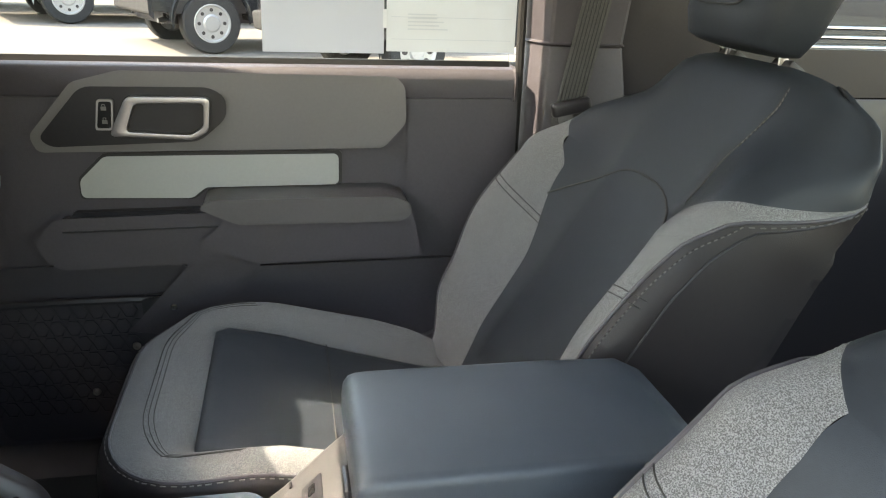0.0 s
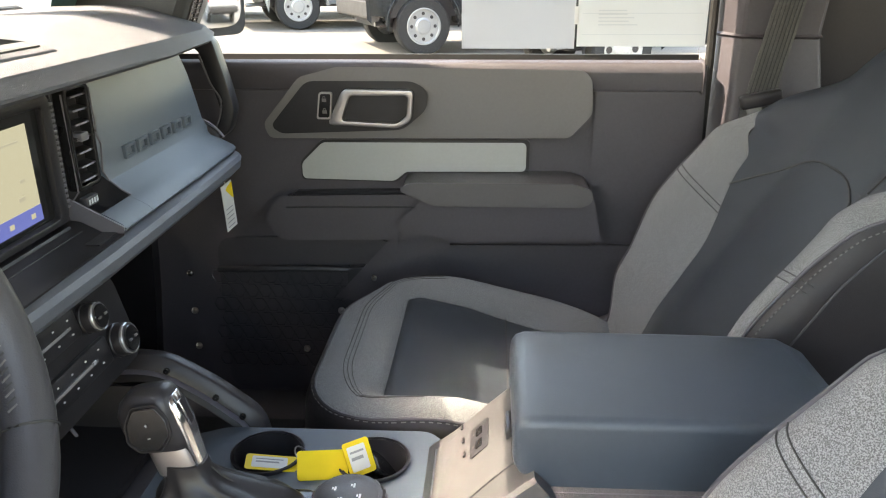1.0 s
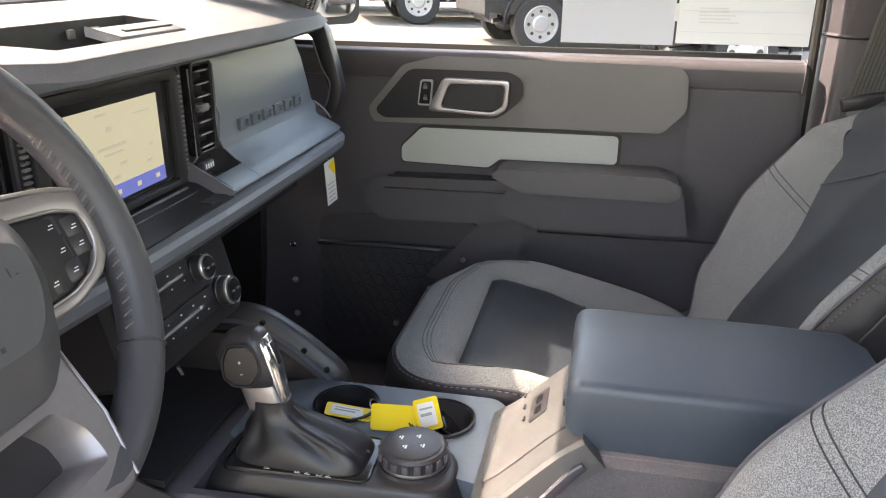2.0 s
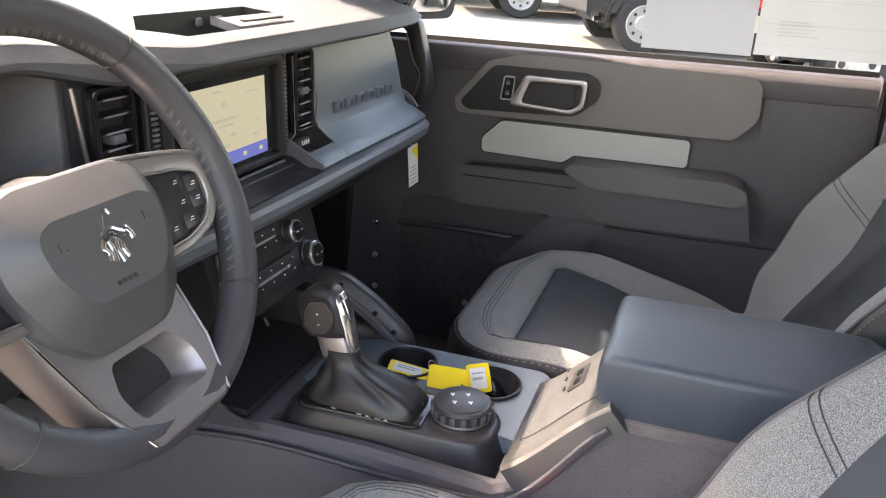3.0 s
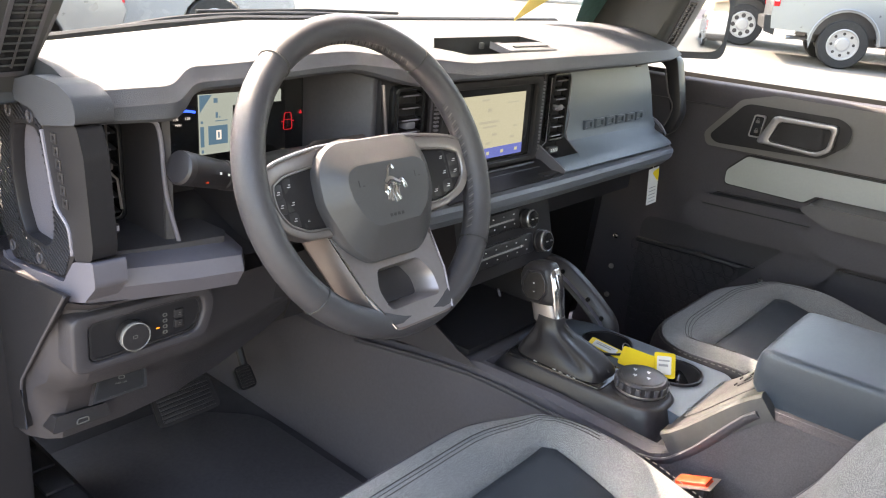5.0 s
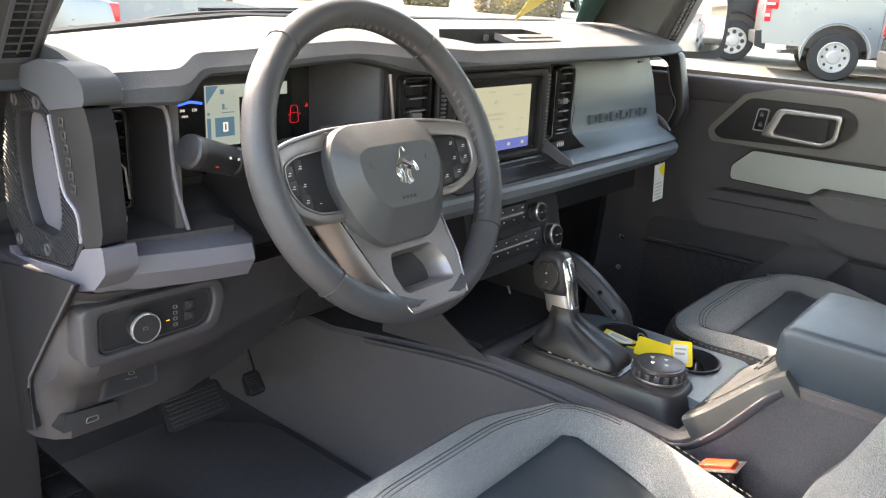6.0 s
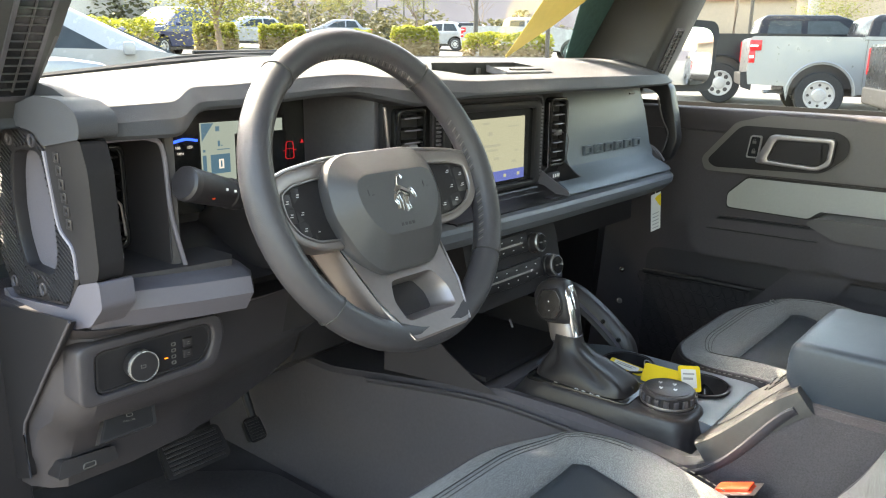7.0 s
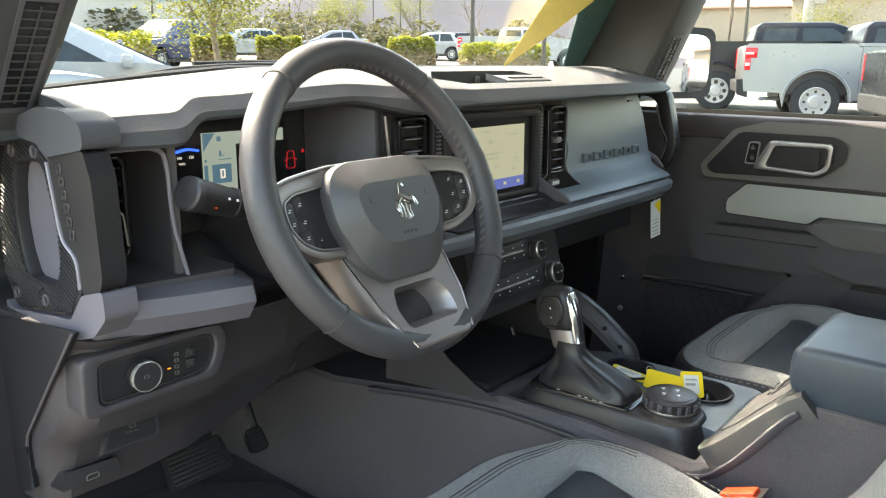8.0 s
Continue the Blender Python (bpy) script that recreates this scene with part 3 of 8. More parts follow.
# outside mirror
mir = thing("door_mirror", "black housed door mirror outside the passenger window", "mirror", at=(1.01, 0.285, 1.352))
MM = pose(1.010, 0.285, 1.352, 0, 0, -27)
ho = rounded([(-0.118, -0.086), (0.094, -0.088), (0.100, 0.080), (-0.118, 0.086)], 0.026)
bk_ = rounded([(-0.095, -0.070), (0.076, -0.072), (0.080, 0.062), (-0.095, 0.068)], 0.026)
part("housing", moved(bevelled(loft([[Vector((p.x, h, p.y)) for p in pts] for pts, h in ((ho, -0.020), (ho, 0.02), (bk_, 0.075))]), 0.006, 2), MM), M_RUBBER, mir)
bm = bmesh.new()
grid = []
for j in range(17):
    v = -1 + j / 8
    row = []
    for i in range(21):
        u = -1 + i / 10
        # a rounded rectangle, domed towards the driver
        k = max(1.0, (abs(u) ** 5 + abs(v) ** 5) ** 0.2 / max(abs(u), abs(v), 1e-6))
        x, z = -0.010 + 0.097 * u / k, -0.003 + 0.073 * v / k
        row.append(bm.verts.new((x, -0.0275 + (x * x + z * z) / 2.2, z)))
    grid.append(row)
for j in range(16):
    for i in range(20):
        bm.faces.new((grid[j][i], grid[j][i + 1], grid[j + 1][i + 1], grid[j + 1][i]))
part("mirror_glass", moved(bm, MM), M_MIRROR, mir, "convex silvered mirror glass", 80)
part("arm", bevelled(box(0.78, 0.93, 0.29, 0.34, 1.255, 1.295), 0.01), M_BLACK, mir)

# wiper and the dark foot of the windscreen
wp = thing("wiper", "black wiper resting at the foot of the windscreen", "wiper")
part("blade", tube(curve_points([(-0.44, 0.462, 1.324), (-0.34, 0.456, 1.338), (-0.20, 0.454, 1.344), (-0.05, 0.456, 1.344)], 5), 0.0036, 8), M_RUBBER, wp)
part("arm", tube([(-0.32, 0.464, 1.3455), (-0.10, 0.470, 1.349), (0.12, 0.480, 1.345)], 0.0030, 8), M_RUBBER, wp)
solo("bonnet", bevelled(prism([(0.50, 1.00), (0.50, 1.17), (0.70, 1.15), (1.75, 1.02), (1.85, 0.75), (0.9, 0.75)], "x", -0.80, 0.80), 0.03), material("car_paint", (0.30, 0.31, 0.32), 0.3, 0.3, 0.05, 20), "grey painted bonnet ahead of the windscreen", "bonnet", kind="structure")
solo("cowl_panel", box(-0.72, 0.72, 0.452, 0.52, 1.16, 1.27, 0.01), M_RUBBER, "black cowl panel below the windscreen", "trim", kind="structure")

# teal shade film in the corner of the windscreen beside the far pillar
film = thing("shade_film", "teal dotted shade film in the windscreen corner", "film")


def on_screen(x, z, inward=0.004):
    return Vector((x, 0.44 - 0.275 * (z - 1.27) / 0.44 - inward, z - 0.003))


bm = bmesh.new()
fo = [on_screen(x, z) for x, z in ((0.615, 1.335), (0.70, 1.335), (0.67, 1.68), (0.44, 1.68), (0.49, 1.55))]
fa, fb = [bm.verts.new(p) for p in fo], [bm.verts.new(p - Vector((0, 0.0012, 0))) for p in fo]
bm.faces.new(fa)
bm.faces.new(fb)
for i in range(5):
    bm.faces.new((fa[i - 1], fa[i], fb[i], fb[i - 1]))
part("film_sheet", bm, material("teal_film", (0.07, 0.15, 0.15), 0.5, 0, 0.35, 120, 0.6, 260), film)

# ---------------------------------------------------------------- dashboard
dash = thing("dashboard", "grey two-level dashboard with a blue-grey passenger panel and black display surround", "dashboard")
XS = [-0.640, -0.62, -0.60, -0.57, -0.56, -0.55, -0.54, -0.53, -0.52, -0.51, -0.50, -0.49, -0.46, -0.40, -0.34, -0.29, -0.28, -0.265, -0.25, -0.235, -0.22, -0.205, -0.19, -0.175, -0.16, -0.145, -0.13, -0.12, -0.05, 0.05, 0.15, 0.30, 0.40, 0.50, 0.58, 0.62, 0.645, 0.66]
NOSE_LOW = [(-0.56, 1.264), (-0.495, 1.286), (-0.28, 1.296), (-0.20, 1.280), (-0.14, 1.291), (0.2, 1.292), (0.66, 1.293)]
NOSE_Y = [(-0.66, 0.150), (-0.56, 0.130), (-0.50, 0.165), (-0.28, 0.165), (-0.20, 0.112), (-0.13, 0.070), (0.3, 0.070), (0.5, 0.090), (0.60, 0.118), (0.66, 0.155)]
CREASE = [(-0.66, 1.290), (-0.56, 1.294), (-0.50, 1.307), (-0.28, 1.317), (-0.20, 1.312), (-0.13, 1.309), (0.3, 1.310), (0.60, 1.307), (0.645, 1.302), (0.66, 1.298)]
SLOPE_BACK = [(-0.66, 0.225), (-0.50, 0.245), (-0.28, 0.245), (-0.13, 0.195), (0.3, 0.195), (0.60, 0.25), (0.66, 0.26)]
sections = []
for x in XS:
    e = max(0.0, (x - 0.61) / 0.05)
    zb, ny, zc, ys = (lerp_table(q, x) for q in (NOSE_LOW, NOSE_Y, CREASE, SLOPE_BACK))
    zt = 1.342 - 0.014 * e * e - 0.026 * min(1.0, max(0.0, (-0.28 - x) / 0.30))
    sections.append([(x, 0.45, zt - 0.012), (x, 0.40, zt - 0.003), (x, ys + 0.06, zt), (x, ys + 0.020, zt - 0.0008), (x, ys - 0.010, zt - 0.0045), (x, ny + 0.017, zc + 0.0055), (x, ny + 0.0135, zc + 0.0040), (x, ny + 0.0115, zc + 0.0010),
                     (x, ny + 0.001, max(zc - 0.011, zb + 0.006)), (x, ny, zb + 0.004), (x, ny + 0.005, zb), (x, ny + 0.05, zb - 0.002), (x, 0.45, zb - 0.01)])
pad = loft([[Vector(p) for p in q] for q in sections])
# six-sided opening of the device tray, cut through the sloping top
TRAY = [(-0.112, 0.110), (-0.150, 0.144), (-0.112, 0.178), (0.098, 0.178), (0.120, 0.150), (0.112, 0.110)]


def in_tray(x, y):
    return all((bx - ax) * (y - ay) - (by - ay) * (x - ax) < 0 for (ax, ay), (bx, by) in zip(TRAY, TRAY[1:] + TRAY[:1]))


for (ax, ay), (bx, by) in zip(TRAY, TRAY[1:] + TRAY[:1]):
    near = [f for f in pad.faces if f.normal.z > 0.2 or f.calc_center_median().z > 1.30]
    geom = list({v for f in near for v in f.verts}) + list({q for f in near for q in f.edges}) + near
    bmesh.ops.bisect_plane(pad, geom=geom, plane_co=(ax, ay, 0), plane_no=(by - ay, ax - bx, 0), dist=1e-6)
bmesh.ops.delete(pad, geom=[f for f in pad.faces if f.calc_center_median().z > 1.300 and in_tray(*f.calc_center_median().xy)], context="FACES")
part("top_pad", pad, M_PAD, dash, "soft grey top pad", 21)


def rim_z(y):
    return 1.3195 + (y - 0.107) * (1.3375 - 1.3195) / (0.185 - 0.107)


bm = bmesh.new()
top = [bm.verts.new((x, y, rim_z(y) - 0.0005)) for x, y in TRAY]
low = [bm.verts.new((x * 0.96, 0.140 + (y - 0.140) * 0.9, 1.292)) for x, y in TRAY]
bm.faces.new(low)
for i in range(6):
    bm.faces.new((top[i - 1], top[i], low[i], low[i - 1]))
part("tray_liner", bm, M_RUBBER, dash, "black device tray")
part("tray_rail", bevelled(loft([[(x0, y, rim_z(y) + d) for y, d in ((0.1105, -0.004), (0.1105, 0.002), (0.146, 0.002), (0.146, -0.004))] for x0 in (-0.018, 0.112)]), 0.002), M_PAD, dash, "grey mounting rail")
part("rail_slot", loft([[(x0, y, rim_z(y) + d) for y, d in ((0.124, 0.002), (0.124, 0.0036), (0.129, 0.0036), (0.129, 0.002))] for x0 in (0.015, 0.105)]), M_RUBBER, dash)
part("tray_socket", box(-0.010, 0.000, 0.171, 0.176, 1.318, 1.328, 0.002), M_THREAD, dash)
part("tray_socket", box(0.028, 0.042, 0.171, 0.176, 1.318, 1.328, 0.002), M_THREAD, dash)
part("pad_lining", joined(box(-0.22, 0.62, 0.26, 0.44, 1.18, 1.26), box(-0.62, -0.22, 0.345, 0.44, 1.12, 1.29)), M_BLACK, dash)
part("cowl_strip", loft([[Vector((x, y, z + d)) for y, d in ((0.436, -0.03), (0.449, -0.03), (0.449, 0.008), (0.441, 0.009), (0.436, 0.006))] for x, z in ((-0.66, 1.306), (-0.56, 1.309), (-0.40, 1.325), (-0.28, 1.334), (0.60, 1.334), (0.66, 1.31))]), M_RUBBER, dash)

# passenger panel with its sweep into the shelf
# rows from the top down: y, z and right end
SWEEP = [(0.165, 1.288, 0.543), (0.152, 1.240, 0.552), (0.146, 1.195, 0.562), (0.143, 1.170, 0.567), (0.137, 1.155, 0.571), (0.122, 1.142, 0.576), (0.104, 1.133, 0.581), (0.090, 1.125, 0.584), (0.086, 1.120, 0.585), (0.088, 1.1165, 0.585), (0.19, 1.1165, 0.575), (0.19, 1.288, 0.543)]
part("glove_panel", loft([[Vector((0.222 + (xr - 0.222) * u - 0.004 * (d > 0.02), y + (d if 0.085 < y < 0.13 else 0), z)) for y, z, xr in SWEEP] for u, d in ((0, 0), (0.45, 0), (0.88, 0.002), (0.95, 0.006), (0.985, 0.016), (1.0, 0.030))]), M_BLUE, dash, "blue-grey glove panel", 24)
part("shelf_root", loft([[(x, y, z) for y, z in ((0.113, 1.1375), (0.104, 1.1330), (0.090, 1.1250), (0.086, 1.120), (0.088, 1.1165), (0.113, 1.1165))] for x in (0.1490, 0.2215)]), M_BLUE, dash, "", 24)
part("shelf_lip", loft([[Vector((x, y + d, z)) for y, z in ((0.084, 1.1145), (0.075, 1.112), (0.071, 1.106), (0.073, 1.094), (0.090, 1.078), (0.30, 1.062), (0.30, 1.1145))] for x, d in ((-0.22, 0.01), (-0.10, 0.004), (0.10, 0.0), (0.40, 0.002), (0.54, 0.006), (0.565, 0.013), (0.582, 0.026), (0.590, 0.050))]), M_BLUELIP, dash, "blue-grey lower lip")
part("shelf_gap", box(0.10, 0.560, 0.094, 0.30, 1.1135, 1.118), M_BLACK, dash)
for k in range(6):
    x0 = 0.283 + k * 0.040
    part("emblem_bar", bevelled(ring_frame([(x0, 1.168), (x0, 1.185), (x0 + 0.031, 1.185), (x0 + 0.031, 1.168)], [(x0 + 0.006, 1.172), (x0 + 0.006, 1.181), (x0 + 0.025, 1.181), (x0 + 0.025, 1.172)], "y", 0.1395, 0.148), 0.001), M_BLUE, dash)
part("plate_mark", bars([(0.488, 0.508, 1.272, 1.276)], "y", 0.1585, 0.004), M_BLACK, dash)

# display block
bez = part("display_block", bevelled(prism(rounded([(-0.142, 1.125), (-0.142, 1.283), (0.146, 1.283), (0.150, 1.128)], 0.012), "y", 0.150, 0.24), 0.004), M_SATINBLACK, dash)
part("display_surround", bevelled(ring_frame(rounded([(-0.128, 1.135), (-0.128, 1.276), (0.128, 1.276), (0.130, 1.135)], 0.012), rounded([(-0.110, 1.143), (-0.110, 1.264), (0.112, 1.264), (0.113, 1.143)], 0.006), "y", 0.138, 0.152), 0.002), M_SATINBLACK, bez)
part("screen_bezel", prism(rounded([(-0.109, 1.1435), (-0.109, 1.2635), (0.1115, 1.2635), (0.1125, 1.1435)], 0.005), "y", 0.1455, 0.151), M_GLOSS, bez)
scr_map = part("screen", prism([(-0.089, 1.150), (-0.089, 1.252), (0.088, 1.252), (0.090, 1.150)], "y", 0.1448, 0.146), M_SCREEN, bez, "lit map display")
part("screen_bar", prism([(-0.089, 1.150), (-0.089, 1.167), (0.0895, 1.167), (0.090, 1.150)], "y", 0.1442, 0.145), M_SCREENBAR, scr_map)
rng = random.Random(8)
part("screen_text", bars([(x0, x0 + w0, z0, z0 + h0) for x0, w0, z0, h0 in ((-0.03, 0.05, 1.207, 0.004), (-0.02, 0.034, 1.200, 0.003), (-0.028, 0.018, 1.243, 0.003), (0.04, 0.03, 1.236, 0.002), (0.005, 0.012, 1.186, 0.004), (-0.01, 0.012, 1.173, 0.004), (0.055, 0.010, 1.178, 0.004), (0.062, 0.008, 1.196, 0.003), (-0.012, 0.01, 1.225, 0.006))], "y", 0.1440), M_SCREENINK, scr_map)["kind"] = "stuff"
part("screen_symbol", bars([(-0.045 + k * 0.038, -0.038 + k * 0.038, 1.156, 1.161) for k in range(4)], "y", 0.1434), M_SCREEN, scr_map)["kind"] = "stuff"
for s in (-1, 1):
    strip = part("knurled_strip", box(0.1285 if s > 0 else -0.1405, 0.1405 if s > 0 else -0.1285, 0.1445, 0.152, 1.145, 1.268), M_SATINBLACK, bez)
    for k in range(20):
        part("ridge", box((0.130 if s > 0 else -0.139), (0.139 if s > 0 else -0.130), 0.141, 0.146, 1.148 + k * 0.006, 1.151 + k * 0.006, 0.0008), M_FIN, strip)
for k in range(3):
    part("step_line", tube([(-0.13, 0.136 - k * 0.010, 1.130 - k * 0.007), (0.118 + k * 0.006, 0.136 - k * 0.010, 1.130 - k * 0.007)], 0.0028, 6), M_SATINBLACK, bez)
part("block_ledge", prism([(0.15, 1.132), (0.135, 1.130), (0.108, 1.1165), (0.086, 1.1165), (0.086, 1.100), (0.20, 1.100), (0.20, 1.132)], "x", -0.16, 0.1415), M_SATINBLACK, bez)
part("fin", bevelled(prism([(0.152, 1.155), (0.146, 1.155), (0.087, 1.123), (0.087, 1.118), (0.152, 1.112)], "x", 0.1425, 0.1490), 0.0012), M_FIN, dash, "light grey fin")
part("frame_line", ring_frame(rounded([(-0.141, 1.129), (-0.141, 1.2825), (0.1455, 1.2825), (0.1485, 1.129)], 0.013), rounded([(-0.138, 1.132), (-0.138, 1.2795), (0.1425, 1.2795), (0.1455, 1.132)], 0.011), "y", 0.1465, 0.151), M_DARK, bez)


def air_vent(x0, x1, z0, z1, y, name_label):
    v = part("air_vent", bevelled(ring_frame(rounded([(x0, z0), (x0, z1), (x1, z1), (x1, z0)], 0.010), rounded([(x0 + 0.006, z0 + 0.006), (x0 + 0.006, z1 - 0.006), (x1 - 0.006, z1 - 0.006), (x1 - 0.006, z0 + 0.006)], 0.007), "y", y - 0.010, y + 0.02), 0.002), M_GLOSS, dash, name_label)
    part("vent_back", box(x0 + 0.004, x1 - 0.004, y + 0.028, y + 0.034, z0 + 0.004, z1 - 0.004), M_SATINBLACK, v)
    n = max(4, int((z1 - z0) / 0.0165))
    for k in range(n):
        z = z0 + 0.012 + (z1 - z0 - 0.024) * k / (n - 1)
        part("vane", moved(box(x0 + 0.007 - (x0 + x1) / 2, x1 - 0.007 - (x0 + x1) / 2, -0.009, 0.009, -0.0012, 0.0012, 0.0008), pose((x0 + x1) / 2, y + 0.000, z, 12, 0, 0)), M_SATINBLACK, v)
        # pale bar paints in the highlight along the black vane's front edge
        part("vane_glint", tube([(x0 + 0.014, y - 0.0085, z - 0.0016), (x1 - 0.014, y - 0.0085, z - 0.0016)], 0.0013, 6), M_LIP, v)
    part("vane_knob", box((x0 + x1) / 2 - 0.009, (x0 + x1) / 2 + 0.009, y - 0.012, y + 0.004, (z0 + z1) / 2 - 0.005, (z0 + z1) / 2 + 0.005, 0.002), M_FIN, v)
    return v


v1 = air_vent(0.158, 0.212, 1.158, 1.278, 0.148, "tall black air vent")
part("vent_column", bevelled(box(0.151, 0.221, 0.152, 0.24, 1.112, 1.288), 0.006), M_SATINBLACK, v1)
part("vent_wheel", box(0.172, 0.200, 0.140, 0.150, 1.136, 1.148, 0.002), M_DARK, v1)
part("wheel_marks", bars([(0.176 + k * 0.006, 0.179 + k * 0.006, 1.139, 1.145) for k in range(4)], "y", 0.1392), M_WHITE, v1)
part("vent_foot", loft([[(0.150, y, zl), (0.170, y, zl - 0.003), (0.200, y, zl - 0.001), (0.2225, y, zr), (0.2225, y, 1.112), (0.150, y, 1.112)] for y, zl, zr in ((0.151, 1.142, 1.168), (0.143, 1.134, 1.162), (0.134, 1.1305, 1.1535), (0.123, 1.1315, 1.1445), (0.1135, 1.1365, 1.1385))]), M_SATINBLACK, v1)
part("silver_edge", tube([(0.2150, 0.140, 1.270), (0.2150, 0.138, 1.226), (0.2080, 0.136, 1.219), (0.2180, 0.137, 1.203), (0.2190, 0.140, 1.168), (0.2240, 0.136, 1.1555), (0.2240, 0.122, 1.1440), (0.2240, 0.112, 1.1385)], 0.0013, 6), M_FIN, v1)
part("silver_edge", tube([(0.1540, 0.140, 1.270), (0.1540, 0.138, 1.160), (0.1500, 0.145, 1.150)], 0.0011, 6), M_FIN, v1)
v2 = air_vent(-0.212, -0.152, 1.165, 1.275, 0.160, "black air vent beside the instruments")
part("vent_column", bevelled(box(-0.228, -0.143, 0.164, 0.25, 1.120, 1.285), 0.006), M_SATINBLACK, v2)
part("silver_edge", tube([(-0.231, 0.158, 1.278), (-0.222, 0.156, 1.20), (-0.214, 0.156, 1.13)], 0.0025, 6), M_SATIN, v2)

# instrument housing
clu = part("instrument_housing", joined(box(-0.535, -0.225, 0.275, 0.34, 1.12, 1.30), prism([(0.15, 1.09), (0.30, 1.150), (0.30, 1.09)], "x", -0.535, -0.225)), M_BLACK, dash)
part("housing_cheek", prism([(-0.278, 0.264), (-0.258, 0.215), (-0.236, 0.172), (-0.224, 0.172), (-0.224, 0.30), (-0.278, 0.275)], "z", 1.140, 1.294, 0.003), M_DARK, clu)
part("instrument_glass", box(-0.530, -0.236, 0.268, 0.274, 1.152, 1.285), M_GLOSS, clu)
lcd = part("pale_panel", box(-0.444, -0.318, 0.2655, 0.268, 1.186, 1.262), M_LCD, clu, "pale lit display")
part("blue_corner", prism([(-0.4435, 1.2615), (-0.4435, 1.240), (-0.426, 1.2615)], "y", 0.2646, 0.2656), M_LCDDARK, lcd)
part("side_scale", bars([(-0.4435, -0.4385, 1.196, 1.222), (-0.4425, -0.4395, 1.188, 1.192), (-0.4425, -0.4395, 1.226, 1.229)], "y", 0.2648), M_LCDDARK, lcd)
part("dark_readout", box(-0.432, -0.404, 0.2645, 0.2660, 1.198, 1.222), M_LCDDARK, lcd)
part("readout_text", bars([(-0.421, -0.418, 1.232, 1.239), (-0.416, -0.4145, 1.232, 1.2335), (-0.422, -0.404, 1.2275, 1.2285), (-0.4235, -0.418, 1.251, 1.257)], "y", 0.2644), M_LCDDARK, lcd)
part("readout_digit", ring_frame([(-0.421, 1.204), (-0.421, 1.216), (-0.414, 1.216), (-0.414, 1.204)], [(-0.419, 1.206), (-0.419, 1.214), (-0.416, 1.214), (-0.416, 1.206)], "y", 0.2636, 0.2645), M_GLOWWHITE, lcd)
part("dark_divide", box(-0.395, -0.312, 0.2640, 0.2655, 1.18, 1.246), M_GLOSS, lcd)
part("red_telltale", joined(ring_frame(rounded([(-0.316, 1.206), (-0.314, 1.230), (-0.302, 1.230), (-0.300, 1.206)], 0.004), rounded([(-0.3153, 1.2067), (-0.3133, 1.2293), (-0.3027, 1.2293), (-0.3007, 1.2067)], 0.0037), "y", 0.2630, 0.2640), bars([(-0.315, -0.301, 1.2195, 1.2203), (-0.319, -0.316, 1.217, 1.2185), (-0.300, -0.297, 1.217, 1.2185)], "y", 0.2630)), M_GLOWRED, clu)
part("red_telltale", prism([(-0.286, 1.226), (-0.281, 1.226), (-0.2835, 1.231)], "y", 0.2655, 0.2672), M_GLOWRED, clu)
part("speed_arc", tube(curve_points([(-0.482, 0.2655, 1.2415), (-0.466, 0.2655, 1.2440), (-0.450, 0.2655, 1.2415)], 8), 0.0018, 6), M_GLOWBLUE, clu)
for nm, body, size, x, z in (("speed_text", "100", 0.0050, -0.4805, 1.2325), ("speed_text", "120", 0.0050, -0.4640, 1.2325), ("speed_text", "MPH", 0.0042, -0.4775, 1.2255), ("trip_text", "235 mi", 0.0045, -0.4370, 1.1780), ("range_text", "423", 0.0045, -0.3180, 1.1780)):
    part(nm, lettering(body, size, pose(x, 0.2660, z, 90, 0, 0)), M_GLOWWHITE, clu)
for k, body in enumerate("PRNDM"):
    part("gear_text", lettering(body, 0.0085 if body == "D" else 0.006, pose(-0.372 + k * 0.012, 0.2660, 1.164, 90, 0, 0)), M_GLOWWHITE, clu)

# left pod: open cubby with a vent, end cap with grab loop, lower lip
part("cubby_back", box(-0.632, -0.50, 0.30, 0.33, 1.10, 1.29), M_CUBBY, dash)
part("cubby_floor", prism([(-0.635, 0.181), (-0.59, 0.168), (-0.55, 0.158), (-0.49, 0.149), (-0.478, 0.165), (-0.478, 0.33), (-0.635, 0.33)], "z", 1.104, 1.1205), M_CUBBY, dash)
part("cubby_wall", box(-0.640, -0.632, 0.150, 0.33, 1.10, 1.28), M_CUBBY, dash)
part("cubby_side", prism([(-0.547, 0.176), (-0.532, 0.274), (-0.526, 0.274), (-0.539, 0.172)], "z", 1.112, 1.272), M_CUBBY, dash)
part("cubby_wall", loft([[(x, y, z) for y, z in ((0.178, 1.112), (0.178, 1.262), (0.33, 1.275), (0.33, 1.112))] for x in (-0.548, -0.538)]), M_CUBBY, dash)
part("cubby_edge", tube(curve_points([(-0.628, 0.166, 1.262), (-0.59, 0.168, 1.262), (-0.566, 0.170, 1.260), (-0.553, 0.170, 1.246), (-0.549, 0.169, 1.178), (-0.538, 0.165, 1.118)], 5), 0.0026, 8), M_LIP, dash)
v3 = air_vent(-0.628, -0.566, 1.135, 1.250, 0.235, "black air vent set into the pod")
part("vane_tab", box(-0.606, -0.584, 0.214, 0.232, 1.198, 1.206, 0.002), M_SATIN, v3)
part("vent_wheel", box(-0.603, -0.578, 0.222, 0.232, 1.122, 1.134, 0.002), M_DARK, v3)
